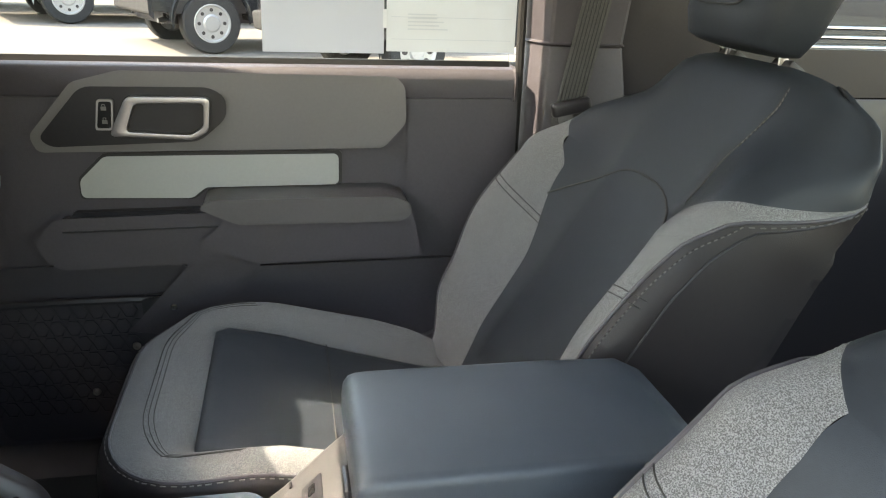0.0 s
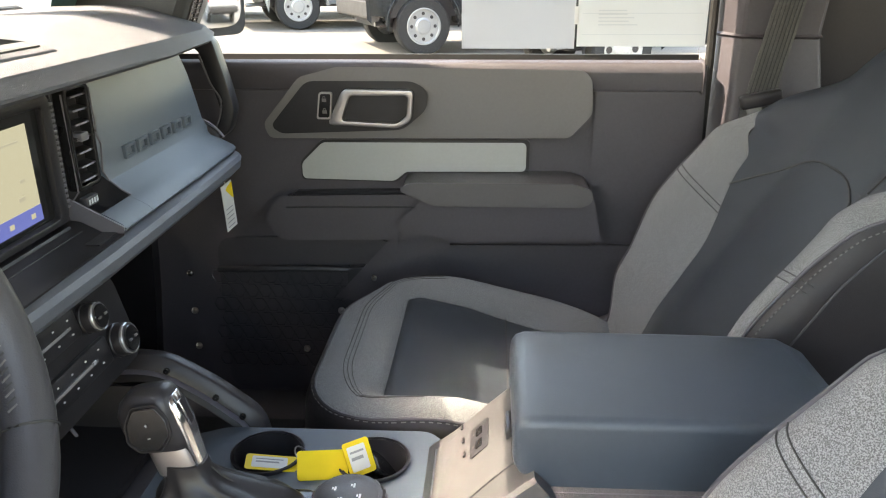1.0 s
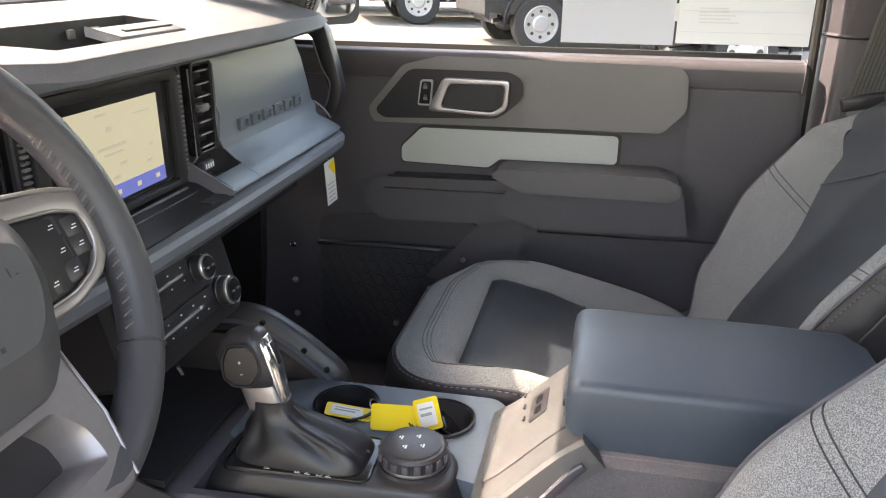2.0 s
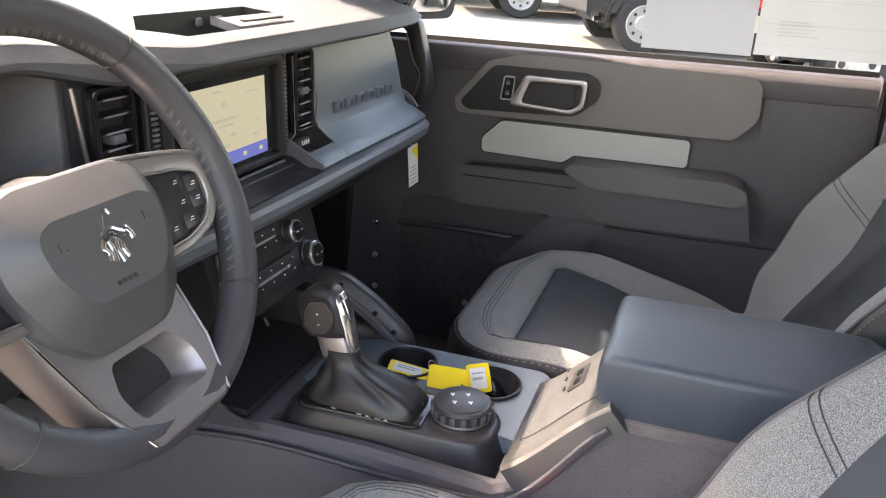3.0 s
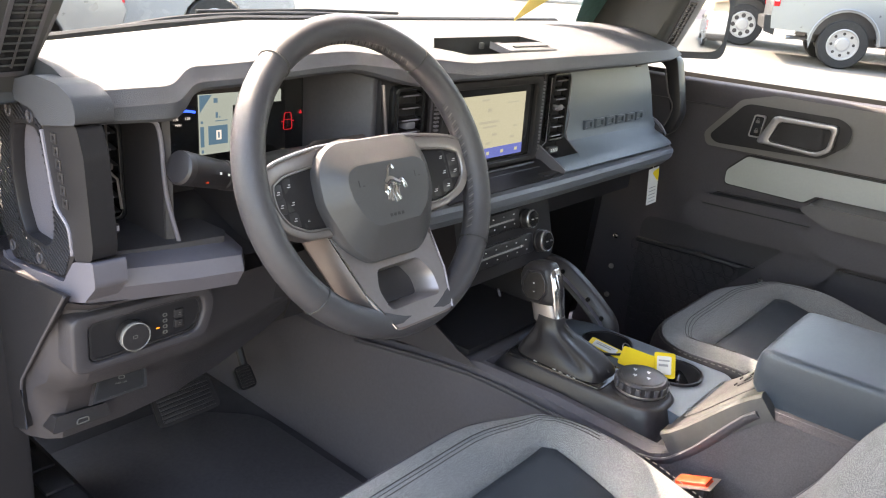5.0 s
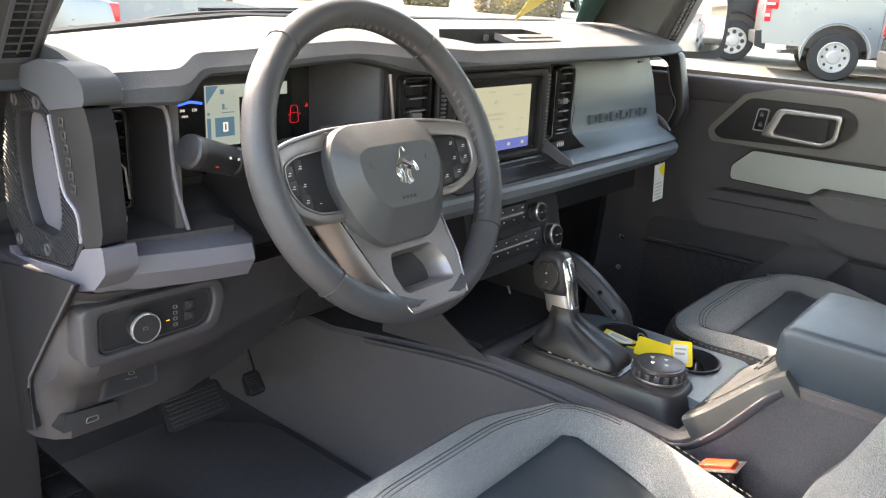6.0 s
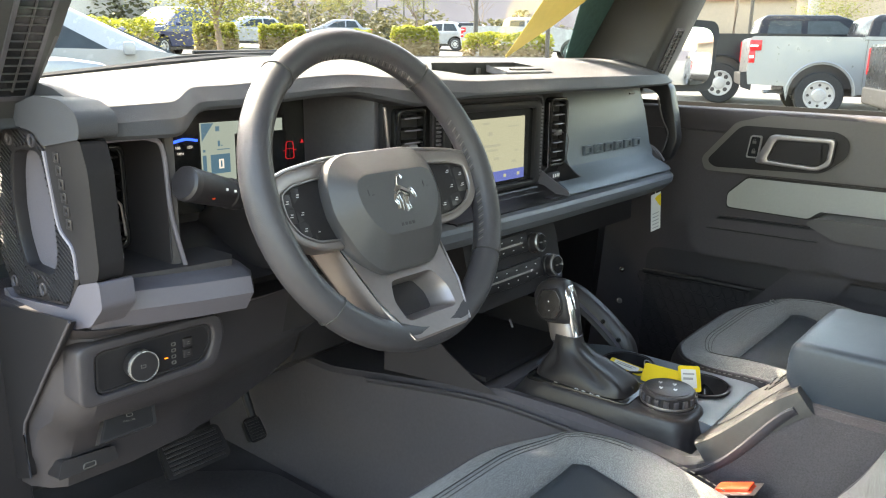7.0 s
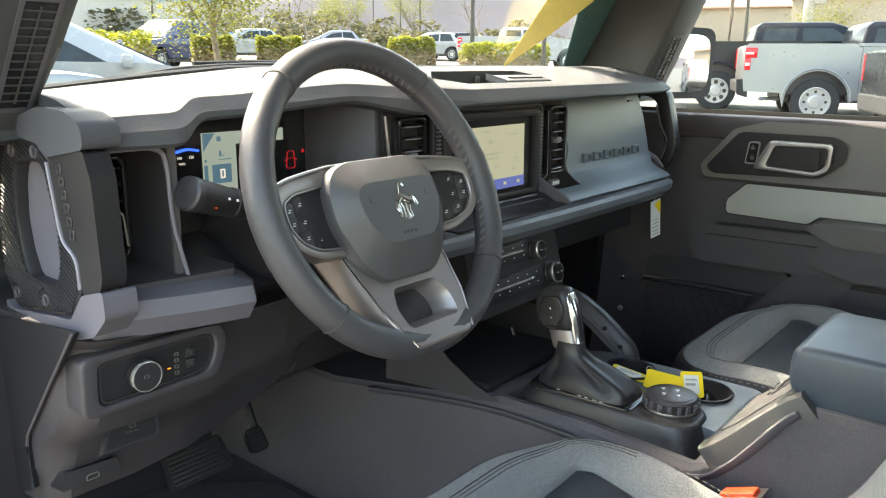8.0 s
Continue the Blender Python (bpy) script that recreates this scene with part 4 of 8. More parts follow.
part("wheel_marks", bars([(-0.600 + k * 0.006, -0.597 + k * 0.006, 1.125, 1.131) for k in range(4)], "y", 0.2212), M_WHITE, v3)
part("silver_edge", tube([(-0.586, 0.222, 1.246), (-0.585, 0.222, 1.210), (-0.590, 0.222, 1.200), (-0.577, 0.222, 1.185), (-0.574, 0.222, 1.150)], 0.0016, 6), M_SATIN, v3)
part("pod_lip", loft([[Vector((x, y + d, z + 0.10 * -(x + 0.63) * 0.35)) for y, z in ((0.125, 1.118), (0.105, 1.112), (0.100, 1.094), (0.115, 1.072), (0.30, 1.06), (0.30, 1.114))] for x, d in ((-0.650, 0.050), (-0.645, 0.046), (-0.63, 0.042), (-0.55, 0.020), (-0.49, 0.010), (-0.475, 0.030), (-0.468, 0.060))]), M_CAP, dash, "grey lower lip")
part("end_cap", bevelled(prism(rounded([(0.335, 1.258), (0.318, 1.272), (0.262, 1.293), (0.212, 1.305), (0.160, 1.303), (0.133, 1.294), (0.127, 1.283), (0.129, 1.270), (0.206, 1.257), (0.222, 1.270), (0.268, 1.274), (0.305, 1.269)], 0.007), "x", -0.660, -0.622), 0.009, 4), M_PAD, dash, "smooth grey cap on the end of the pad")
part("cap_base", bevelled(prism(rounded([(0.22, 1.262), (0.335, 1.262), (0.350, 1.10), (0.30, 1.070), (0.20, 1.075), (0.165, 1.10), (0.165, 1.262)], 0.012), "x", -0.640, -0.618), 0.006, 2), M_CAP, dash, "grey pod end")
part("cap_foot", bevelled(prism(rounded([(0.118, 1.136), (0.160, 1.124), (0.188, 1.093), (0.327, 1.076), (0.345, 1.085), (0.345, 1.066), (0.330, 1.060), (0.207, 1.066), (0.143, 1.086), (0.116, 1.110)], 0.005), "x", -0.660, -0.625), 0.006, 3), M_CAP, dash, "grey foot of the pod end")
LOOP_O = [(0.305, 1.268), (0.267, 1.2725), (0.219, 1.268), (0.208, 1.256), (0.199, 1.211), (0.192, 1.174), (0.168, 1.160), (0.165, 1.128), (0.190, 1.095), (0.327, 1.078), (0.352, 1.116), (0.346, 1.181), (0.322, 1.243)]
LOOP_I = [(0.284, 1.244), (0.263, 1.248), (0.232, 1.249), (0.224, 1.242), (0.215, 1.215), (0.208, 1.187), (0.209, 1.150), (0.213, 1.136), (0.229, 1.120), (0.283, 1.121), (0.296, 1.150), (0.300, 1.185), (0.294, 1.222)]


def inside(poly, y, z):
    hit = False
    for (y0, z0), (y1, z1) in zip(poly, poly[1:] + poly[:1]):
        if (z0 > z) != (z1 > z) and y < y0 + (z - z0) / (z1 - z0) * (y1 - y0):
            hit = not hit
    return hit


def scaled(poly, cy, cz, f):
    return [(cy + (y - cy) * f, cz + (z - cz) * f) for y, z in poly]


g = part("grab_loop", bevelled(ring_frame(rounded(LOOP_O, 0.008), rounded(LOOP_I, 0.008), "x", -0.656, -0.634), 0.002), M_SATINBLACK, dash, "black ribbed grab loop")
lo_, li_ = scaled(LOOP_O, 0.258, 1.175, 0.965), scaled(LOOP_I, 0.255, 1.182, 1.07)
SCREWS = ((0.292, 1.257), (0.238, 1.2595), (0.322, 1.096), (0.250, 1.101))
for k in range(66):
    run = []
    for j in range(81):
        y, z = 0.150 + 0.215 * j / 80, 0.98 + 0.0058 * k + 0.55 * (0.215 * j / 80)
        ok = inside(lo_, y, z) and not inside(li_, y, z) and all((y - a) ** 2 + (z - b) ** 2 > 0.0115 ** 2 for a, b in SCREWS)
        if ok:
            run.append((y, z))
        if run and (not ok or j == 80):
            if len(run) > 2:
                part("ridge", tube([(-0.6565, *run[0]), (-0.6565, *run[-1])], 0.0014, 5), M_BLACK, g)
            run = []
for y, z in SCREWS:
    part("screw", moved(lathe([(0.0005, -0.001), (0.0036, -0.001), (0.0042, 0.0012), (0.0066, 0.0018), (0.007, 0)], 16), pose(-0.656, y, z, 0, -90, 0)), M_DARK, g)
part("cap_recess", prism(rounded(scaled(LOOP_I, 0.255, 1.182, 1.03), 0.012), "x", -0.6425, -0.638), M_CAP, dash)
column = rounded([(0.204, 1.256), (0.133, 1.268), (0.123, 1.240), (0.119, 1.150), (0.124, 1.136), (0.160, 1.125), (0.1625, 1.158), (0.188, 1.177), (0.197, 1.213)], 0.005)
pc = part("cap_face", bevelled(prism(column, "x", -0.658, -0.632), 0.006, 3), M_SATINBLACK, dash, "black pod column")
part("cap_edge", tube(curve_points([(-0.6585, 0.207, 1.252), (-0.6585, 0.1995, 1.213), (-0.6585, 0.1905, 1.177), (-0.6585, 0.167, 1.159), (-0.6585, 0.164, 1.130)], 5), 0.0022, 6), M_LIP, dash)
for k in range(6):
    z0, y0 = 1.243 - k * 0.0128, 0.1815 - k * 0.0026
    part("emblem_bar", bevelled(ring_frame([(y0 - 0.005, z0), (y0 - 0.0055, z0 + 0.0100), (y0 + 0.0055, z0 + 0.0100), (y0 + 0.006, z0)], [(y0 - 0.002, z0 + 0.003), (y0 - 0.002, z0 + 0.007), (y0 + 0.002, z0 + 0.007), (y0 + 0.002, z0 + 0.003)], "x", -0.6592, -0.6570), 0.0004), M_BLACK, pc)

# right end of the dash: open grab frame
gr = part("grab_frame", bevelled(ring_frame(rounded([(0.118, 1.135), (0.106, 1.172), (0.116, 1.222), (0.134, 1.290), (0.175, 1.300), (0.25, 1.300), (0.25, 1.110), (0.16, 1.105)], 0.012), rounded([(0.140, 1.140), (0.131, 1.172), (0.142, 1.215), (0.158, 1.268), (0.180, 1.280), (0.235, 1.280), (0.235, 1.128), (0.165, 1.126)], 0.010), "x", 0.618, 0.650), 0.005, 2), M_SATINBLACK, dash, "black rubberised grab frame")
part("frame_edge", tube(curve_points([(0.6175, 0.157, 1.262), (0.6175, 0.143, 1.217), (0.6175, 0.128, 1.190), (0.6175, 0.131, 1.165), (0.6175, 0.141, 1.142)], 5), 0.0018, 6), M_DARK, gr)
part("scoop_edge", tube(curve_points([(0.569, 0.150, 1.166), (0.580, 0.142, 1.160), (0.587, 0.130, 1.148), (0.588, 0.118, 1.132)], 6), 0.0030, 8, flat=0.6), M_LIP, gr)
part("scoop_wall", prism([(0.125, 1.120), (0.125, 1.140), (0.150, 1.160), (0.19, 1.165), (0.19, 1.120)], "x", 0.581, 0.590), M_DARK, gr)

# climate and audio panel
hv = part("control_panel", bevelled(loft([[Vector((x, y, z)) for x, z in rounded([(-0.125, -0.062), (-0.125, 0.048), (0.085, 0.052), (0.118, 0.030), (0.118, -0.062)], 0.014)] for y in (0.0, 0.08)]), 0.005), M_SATINBLACK, dash, "black audio and climate panel")
HV = pose(0.014, 0.100, 1.036, -14, 0, 0)
hv.data.transform(HV)


def on_panel(bm):
    return moved(bm, HV)


for zrow, n in ((0.018, 5), (-0.030, 6)):
    part("button_panel", on_panel(bevelled(box(-0.112, 0.028 if zrow > 0 else 0.060, -0.006, 0.004, zrow - 0.016, zrow + 0.016), 0.003)), M_SATINBLACK, hv)
    part("silver_line", on_panel(box(-0.108, 0.010 if zrow > 0 else 0.030, -0.0078, -0.005, zrow - 0.0016, zrow + 0.0016)), M_RING, hv)
    for k in range(n):
        for dz in (0.008, -0.008):
            part("button_symbol", on_panel(box(-0.098 + k * 0.027, -0.0955 + k * 0.027, -0.0068, -0.0055, zrow + dz - 0.0005, zrow + dz + 0.0009)), M_WHITE, hv)
for kx, kz, kr, mm in ((0.048, 0.012, 0.0160, M_BLACK), (0.084, -0.033, 0.0185, M_BLACK)):
    k1 = part("control_knob", on_panel(moved(lathe([(kr * 1.08, 0), (kr * 1.08, 0.004), (kr, 0.005), (kr, 0.014), (kr * 0.94, 0.018), (kr * 0.80, 0.019)], 28), pose(kx, 0, kz, 90, 0, 0))), mm, hv)
    part("knob_ring", on_panel(moved(lathe([(kr * 0.99, 0.0145), (kr * 0.99, 0.0172), (kr * 0.93, 0.0184), (kr * 0.90, 0.0180)], 28), pose(kx, 0, kz, 90, 0, 0))), M_RING, k1)
    part("knob_face", on_panel(moved(lathe([(kr * 0.80, 0.015), (kr * 0.80, 0.0195), (kr * 0.74, 0.0205), (0.0005, 0.0208)], 28), pose(kx, 0, kz, 90, 0, 0))), M_GLOSS, k1)
    part("knob_mark", on_panel(box(kx - 0.009, kx - 0.004, -0.0225, -0.0205, kz - 0.001, kz + 0.001)), M_GLOWRED if kr > 0.022 else M_THREAD, k1)
    part("knob_mark", on_panel(box(kx + 0.003, kx + 0.008, -0.0225, -0.0205, kz - 0.0012, kz + 0.0012)), M_THREAD, k1)

# lower structure under the dash
part("under_dash", joined(box(-0.46, 0.66, 0.22, 0.75, 0.98, 1.08), prism([(0.26, 1.06), (0.60, 1.06), (0.60, 0.72), (0.36, 0.86)], "x", -0.24, 0.20)), M_BLACK, dash)
knee = [(0.150, 1.075), (0.182, 1.058), (0.186, 0.985), (0.205, 0.955), (0.245, 0.930), (0.272, 0.885), (0.285, 0.845), (0.42, 0.825), (0.42, 1.075)]
knee_rows = []
for x, d, e, lift_ in ((-0.668, 0.035, 0.0, 0.0), (-0.655, 0.012, 0.0, 0.0), (-0.64, 0.0, 0.0, 0.0), (-0.56, 0.0, -0.006, 0.02), (-0.50, 0.0, -0.010, 0.06), (-0.48, 0.004, -0.012, 0.06), (-0.455, 0.014, -0.014, 0.07), (-0.40, 0.026, -0.018, 0.10), (-0.30, 0.050, -0.020, 0.18), (-0.18, 0.09, -0.022, 0.28)):
    knee_rows.append([Vector((x, y + d, z + e + lift_ * (1.075 - z))) for y, z in knee])
part("knee_panel", loft(knee_rows), M_KNEE, dash, "black knee panel")
SWP = pose(-0.577, 0.182, 1.019, 0, 2, -2) @ Matrix.Diagonal((0.92, 1, 0.72, 1))
KNB = pose(-0.598, 0.176, 1.020, 90, 0, -2)
lp = part("switch_panel", moved(bevelled(prism(rounded([(-0.070, -0.031), (-0.070, 0.028), (0.068, 0.034), (0.072, 0.012), (0.062, -0.020)], 0.012), "y", -0.006, 0.01), 0.002), SWP), M_SATINBLACK, dash, "black light switch panel")
part("panel_surround", moved(bevelled(ring_frame(rounded([(-0.094, -0.050), (-0.094, 0.046), (0.086, 0.052), (0.094, 0.016), (0.080, -0.038)], 0.016), rounded([(-0.074, -0.035), (-0.074, 0.032), (0.072, 0.038), (0.076, 0.012), (0.065, -0.024)], 0.013), "y", -0.012, 0.03), 0.004, 3), SWP), M_KNEE, lp)
part("side_trim", prism([(0.158, 1.090), (0.224, 1.020), (0.300, 0.936), (0.3055, 0.920), (0.304, 0.865), (0.345, 0.850), (0.345, 1.064), (0.28, 1.076)], "x", -0.6735, -0.665, 0.002), M_SATINBLACK, dash, "black side trim beside the knee panel")
part("side_seam", tube([(-0.6735, 0.157, 1.091), (-0.6735, 0.2225, 1.020), (-0.6735, 0.2985, 0.936), (-0.6735, 0.304, 0.920), (-0.6735, 0.3025, 0.865)], 0.0018, 6), M_DARK, dash)
part("panel_rim", moved(ring_frame(rounded([(-0.073, -0.034), (-0.073, 0.031), (0.071, 0.037), (0.075, 0.012), (0.064, -0.023)], 0.013), rounded([(-0.070, -0.031), (-0.070, 0.028), (0.068, 0.034), (0.072, 0.012), (0.062, -0.020)], 0.012), "y", -0.008, 0.004), SWP), M_BLACK, lp)
kn2 = part("light_knob", moved(lathe([(0.0162, 0), (0.0172, 0.009), (0.0174, 0.0115), (0.0150, 0.0118)], 32), KNB), M_BLACK, lp, "black rotary switch with a chrome ring")
part("knob_ring", moved(lathe([(0.0174, 0.0118), (0.0175, 0.0146), (0.0170, 0.0160), (0.0160, 0.0163), (0.0156, 0.0152)], 32), KNB), M_RING, kn2, "chrome ring")
part("knob_face", moved(lathe([(0.0158, 0.012), (0.0158, 0.0153), (0.0150, 0.0158), (0.0005, 0.0158)], 32), KNB), M_BLACK, kn2)
part("knob_mark", moved(bars([(-0.0175, -0.0168, -0.0075, -0.0035), (-0.0158, -0.0128, -0.0075, -0.0068), (-0.0158, -0.0128, -0.0042, -0.0035), (-0.0128, -0.0121, -0.007, -0.004)], "y", -0.0230), pose(-0.584, 0.182, 1.0256, 0, 2, -2)), M_THREAD, kn2)
part("amber_mark", moved(bars([(0.012, 0.016, -0.0056, -0.0044)], "y", -0.0068), SWP), M_GLOWAMBER, lp)
for k in range(4):
    part("switch_symbol", moved(ring_frame(rounded([(0.021, 0.012 - k * 0.010), (0.021, 0.018 - k * 0.010), (0.027, 0.018 - k * 0.010), (0.027, 0.012 - k * 0.010)], 0.002), rounded([(0.0222, 0.0132 - k * 0.010), (0.0222, 0.0168 - k * 0.010), (0.0258, 0.0168 - k * 0.010), (0.0258, 0.0132 - k * 0.010)], 0.0015), "y", -0.0068, -0.0055), SWP), M_THREAD, lp)
for dz in (0.006, -0.012):
    part("dimmer_button", moved(bevelled(box(0.036, 0.049, -0.009, 0.0, dz, dz + 0.015), 0.002), SWP), M_BLACK, lp)
    part("switch_symbol", moved(bars([(0.0405, 0.0445, dz + 0.005, dz + 0.0058), (0.0415, 0.0435, dz + 0.008, dz + 0.0095)], "y", -0.0098), SWP), M_THREAD, lp)
PULL = pose(-0.596, 0.226, 0.936, -32, 4, -4) @ Matrix.Diagonal((0.86, 1, 0.70, 1))
pl = part("brake_pull", moved(bevelled(prism(rounded([(-0.036, -0.028), (-0.018, 0.020), (0.040, 0.020), (0.034, -0.020)], 0.003), "y", -0.008, 0.01), 0.002), PULL), M_SATINBLACK, dash, "recessed parking brake switch")
part("pull_rim", moved(ring_frame(rounded([(-0.041, -0.032), (-0.020, 0.024), (0.045, 0.024), (0.038, -0.024)], 0.003), rounded([(-0.036, -0.028), (-0.018, 0.020), (0.040, 0.020), (0.034, -0.020)], 0.003), "y", -0.010, 0.004), PULL), M_BLACK, pl)
part("pull_text", lettering("PULL ON", 0.0040, PULL @ pose(-0.004, -0.0086, -0.008, 90, 0, 0)), M_THREAD, pl)
part("pull_symbol", moved(ring_frame(rounded([(0.002, -0.001), (0.002, 0.005), (0.011, 0.005), (0.011, -0.001)], 0.003), rounded([(0.0029, -0.0001), (0.0029, 0.0041), (0.0101, 0.0041), (0.0101, -0.0001)], 0.0021), "y", -0.0092, -0.0080), PULL), M_THREAD, pl)
rel = part("hood_release", moved(bevelled(prism(rounded([(-0.035, -0.010), (-0.030, 0.010), (0.030, 0.016), (0.034, 0.0)], 0.003), "y", -0.014, 0.02), 0.003), pose(-0.624, 0.272, 0.874, -12, 8, -4)), M_BLACK, dash, "black bonnet release lever")
part("release_symbol", moved(ring_frame(rounded([(-0.010, -0.005), (-0.008, 0.004), (0.009, 0.006), (0.010, -0.002)], 0.003), rounded([(-0.0085, -0.0038), (-0.0068, 0.0028), (0.0078, 0.0046), (0.0086, -0.001)], 0.002), "y", -0.016, -0.014), pose(-0.624, 0.272, 0.874, -12, 8, -4) @ Matrix.Diagonal((0.8, 1, 0.8, 1))), M_THREAD, rel)
part("column_shroud", bevelled(loft([[Vector((-0.37 + a * w, y, z + b * h)) for a, b in ((-1, -0.8), (-0.7, -1), (0.7, -1), (1, -0.8), (1, 0.7), (0.6, 1), (-0.6, 1), (-1, 0.7))] for y, z, w, h in ((0.09, 1.172, 0.062, 0.055), (0.16, 1.150, 0.075, 0.06), (0.30, 1.10, 0.08, 0.06))]), 0.008), M_BLACK, dash)
stalk = part("signal_stalk", tube([(-0.43, 0.135, 1.180), (-0.49, 0.129, 1.196), (-0.492, 0.1288, 1.1966), (-0.505, 0.127, 1.2005), (-0.507, 0.1268, 1.201), (-0.535, 0.122, 1.210), (-0.556, 0.118, 1.217)], [0.0125, 0.0145, 0.0165, 0.0170, 0.0158, 0.0172, 0.0180], 24), M_SATINBLACK, dash, "black indicator stalk")
part("stalk_end", tube([(-0.556, 0.118, 1.217), (-0.563, 0.1165, 1.2192), (-0.5645, 0.1162, 1.2198)], [0.0184, 0.0181, 0.0155], 24), M_BLACK, stalk)
part("stalk_marks", joined(*[moved(box(-0.0008, 0.0008, -0.0010, 0.0010, -0.0012, 0.0012), pose(-0.520 + 0.010 * k, 0.1065, 1.209 - 0.003 * k, 0, 0, 0)) for k in range(3)]), M_WHITE, stalk)
part("stalk_mark", box(-0.539, -0.536, 0.1045, 0.1065, 1.2010, 1.2026), M_RED, stalk)

# ---------------------------------------------------------------- steering wheel
WC = Matrix.Translation((-0.367, 0.024, 1.203)) @ Matrix(((1, 0, 0, 0), (0, 0.407, -0.913, 0), (0, 0.913, 0.407, 0), (0, 0, 0, 1)))


def wheel_local(bm):
    return moved(bm, WC)


wh = thing("steering_wheel", "black leather steering wheel with satin silver spokes", "steering wheel", at=WC.translation)
N = 72
rim_path = [(0.1705 * math.sin(2 * math.pi * k / N), 0.1705 * math.cos(2 * math.pi * k / N), 0) for k in range(N)]
rim = part("rim", wheel_local(tube(rim_path, 0.0168, 16, True, 1.12, (0, 0, 1))), M_LEATHER, wh, "stitched black leather rim")
for a in (-38, 40, -132, 128):
    c, s_ = math.cos(radians(a)), math.sin(radians(a))
    pth = [((0.1705 + 0.0171 * math.cos(t)) * s_, (0.1705 + 0.0171 * math.cos(t)) * c, 0.0192 * math.sin(t)) for t in [2 * math.pi * k / 16 for k in range(16)]]
    part("rim_seam", wheel_local(tube(pth, 0.0011, 5, True)), M_DTHREAD, rim)
for a0, a1 in ((-36, 38), (62, 92), (98, 126)):
    for k in range(int((a1 - a0) / 1.9)):
        a = radians(a0 + k * 1.9)
        r0, r1 = 0.1555, 0.1540
        part("stitch", wheel_local(tube([(r0 * math.sin(a), r0 * math.cos(a), 0.0075), (r1 * math.sin(a + 0.022), r1 * math.cos(a + 0.022), 0.0008)], 0.0010, 5)), M_THREAD if k % 2 else M_DTHREAD, rim)
# airbag cover: faceted shield
def wide(pts):
    """A half outline mirrored to the other side."""
    return pts + [(-x, y) for x, y in reversed(pts)]


HUB = ((0.052, 0.046, 0.074, 0.037, 0.086, 0.014, 0.088, -0.022, 0.067, -0.072, 0.042, -0.096), (0.046, 0.0135, 0.058, 0.008, 0.062, -0.002, 0.060, -0.022, 0.050, -0.042, 0.034, -0.056))


def hub_outline(f, r=0.013):
    """The airbag cover's outline, from its edge (0) to its flat face (1)."""
    o, i = HUB
    c = [a + (b - a) * f for a, b in zip(o, i)]
    return rounded(wide(list(zip(c[0::2], c[1::2]))), r, 4)


bm = loft([[Vector((p.x, p.y, h)) for p in hub_outline(f, r)] for f, h, r in ((0.03, -0.044, 0.012), (0.0, -0.038, 0.012), (0.0, -0.009, 0.012), (0.025, -0.0035, 0.012), (0.08, 0.0, 0.012), (0.94, 0.0175, 0.007), (1.0, 0.0185, 0.007))])
hub = part("airbag_cover", wheel_local(bm), M_HUB, wh, "moulded black airbag cover", 20)
EM = Matrix.Translation((0.001, -0.012, 0.0188)) @ Matrix.Diagonal((1.0, 1.0, 0.55, 1))


def limb(pts, r):
    return tube(curve_points([(x, y, 0) for x, y in pts], 4), r, 7, False, 0.6)


emb = joined(limb([(-0.009, 0.000), (-0.002, 0.004), (0.006, 0.000), (0.012, -0.003)], 0.0048), limb([(0.011, -0.002), (0.015, 0.002), (0.019, -0.003), (0.020, -0.008)], 0.0026), limb([(-0.008, 0.002), (-0.004, 0.010), (-0.001, 0.018), (0.004, 0.020), (0.007, 0.016)], 0.0016),
             limb([(-0.009, -0.001), (-0.012, -0.007), (-0.009, -0.012), (-0.010, -0.018)], 0.0022), limb([(-0.006, -0.003), (-0.004, -0.010), (-0.005, -0.020)], 0.0021), limb([(0.009, -0.004), (0.006, -0.011), (0.008, -0.020)], 0.0020), limb([(0.004, -0.003), (0.001, -0.010), (0.002, -0.022)], 0.0019))
part("emblem", wheel_local(moved(emb, EM)), M_CHROME, hub, "chrome emblem")
part("cover_mark", wheel_local(bars([(-0.013 + k * 0.006, -0.0095 + k * 0.006, -0.0490, -0.0455) for k in range(4)], "z", 0.0186, 0.0004)), M_BLACK, hub)
for s in (-1, 1):
    part("cover_mark", wheel_local(bars([(s * 0.044 - 0.004, s * 0.044 - 0.003, -0.010, -0.003), (s * 0.044 + 0.001, s * 0.044 + 0.004, -0.010, -0.0090)], "z", 0.0186, 0.0004)), M_BLACK, hub)
def foot_z(y):
    """The lower spokes rise from under the cover to the rim."""
    return -0.018 + (-0.06 - y) * 0.345


def dished(bm):
    """Side spokes sink towards the hub."""
    for v in bm.verts:
        v.co.z += -0.011 + 0.014 * min(1.0, max(0.0, (abs(v.co.x) - 0.085) / 0.065))
    return wheel_local(bm)


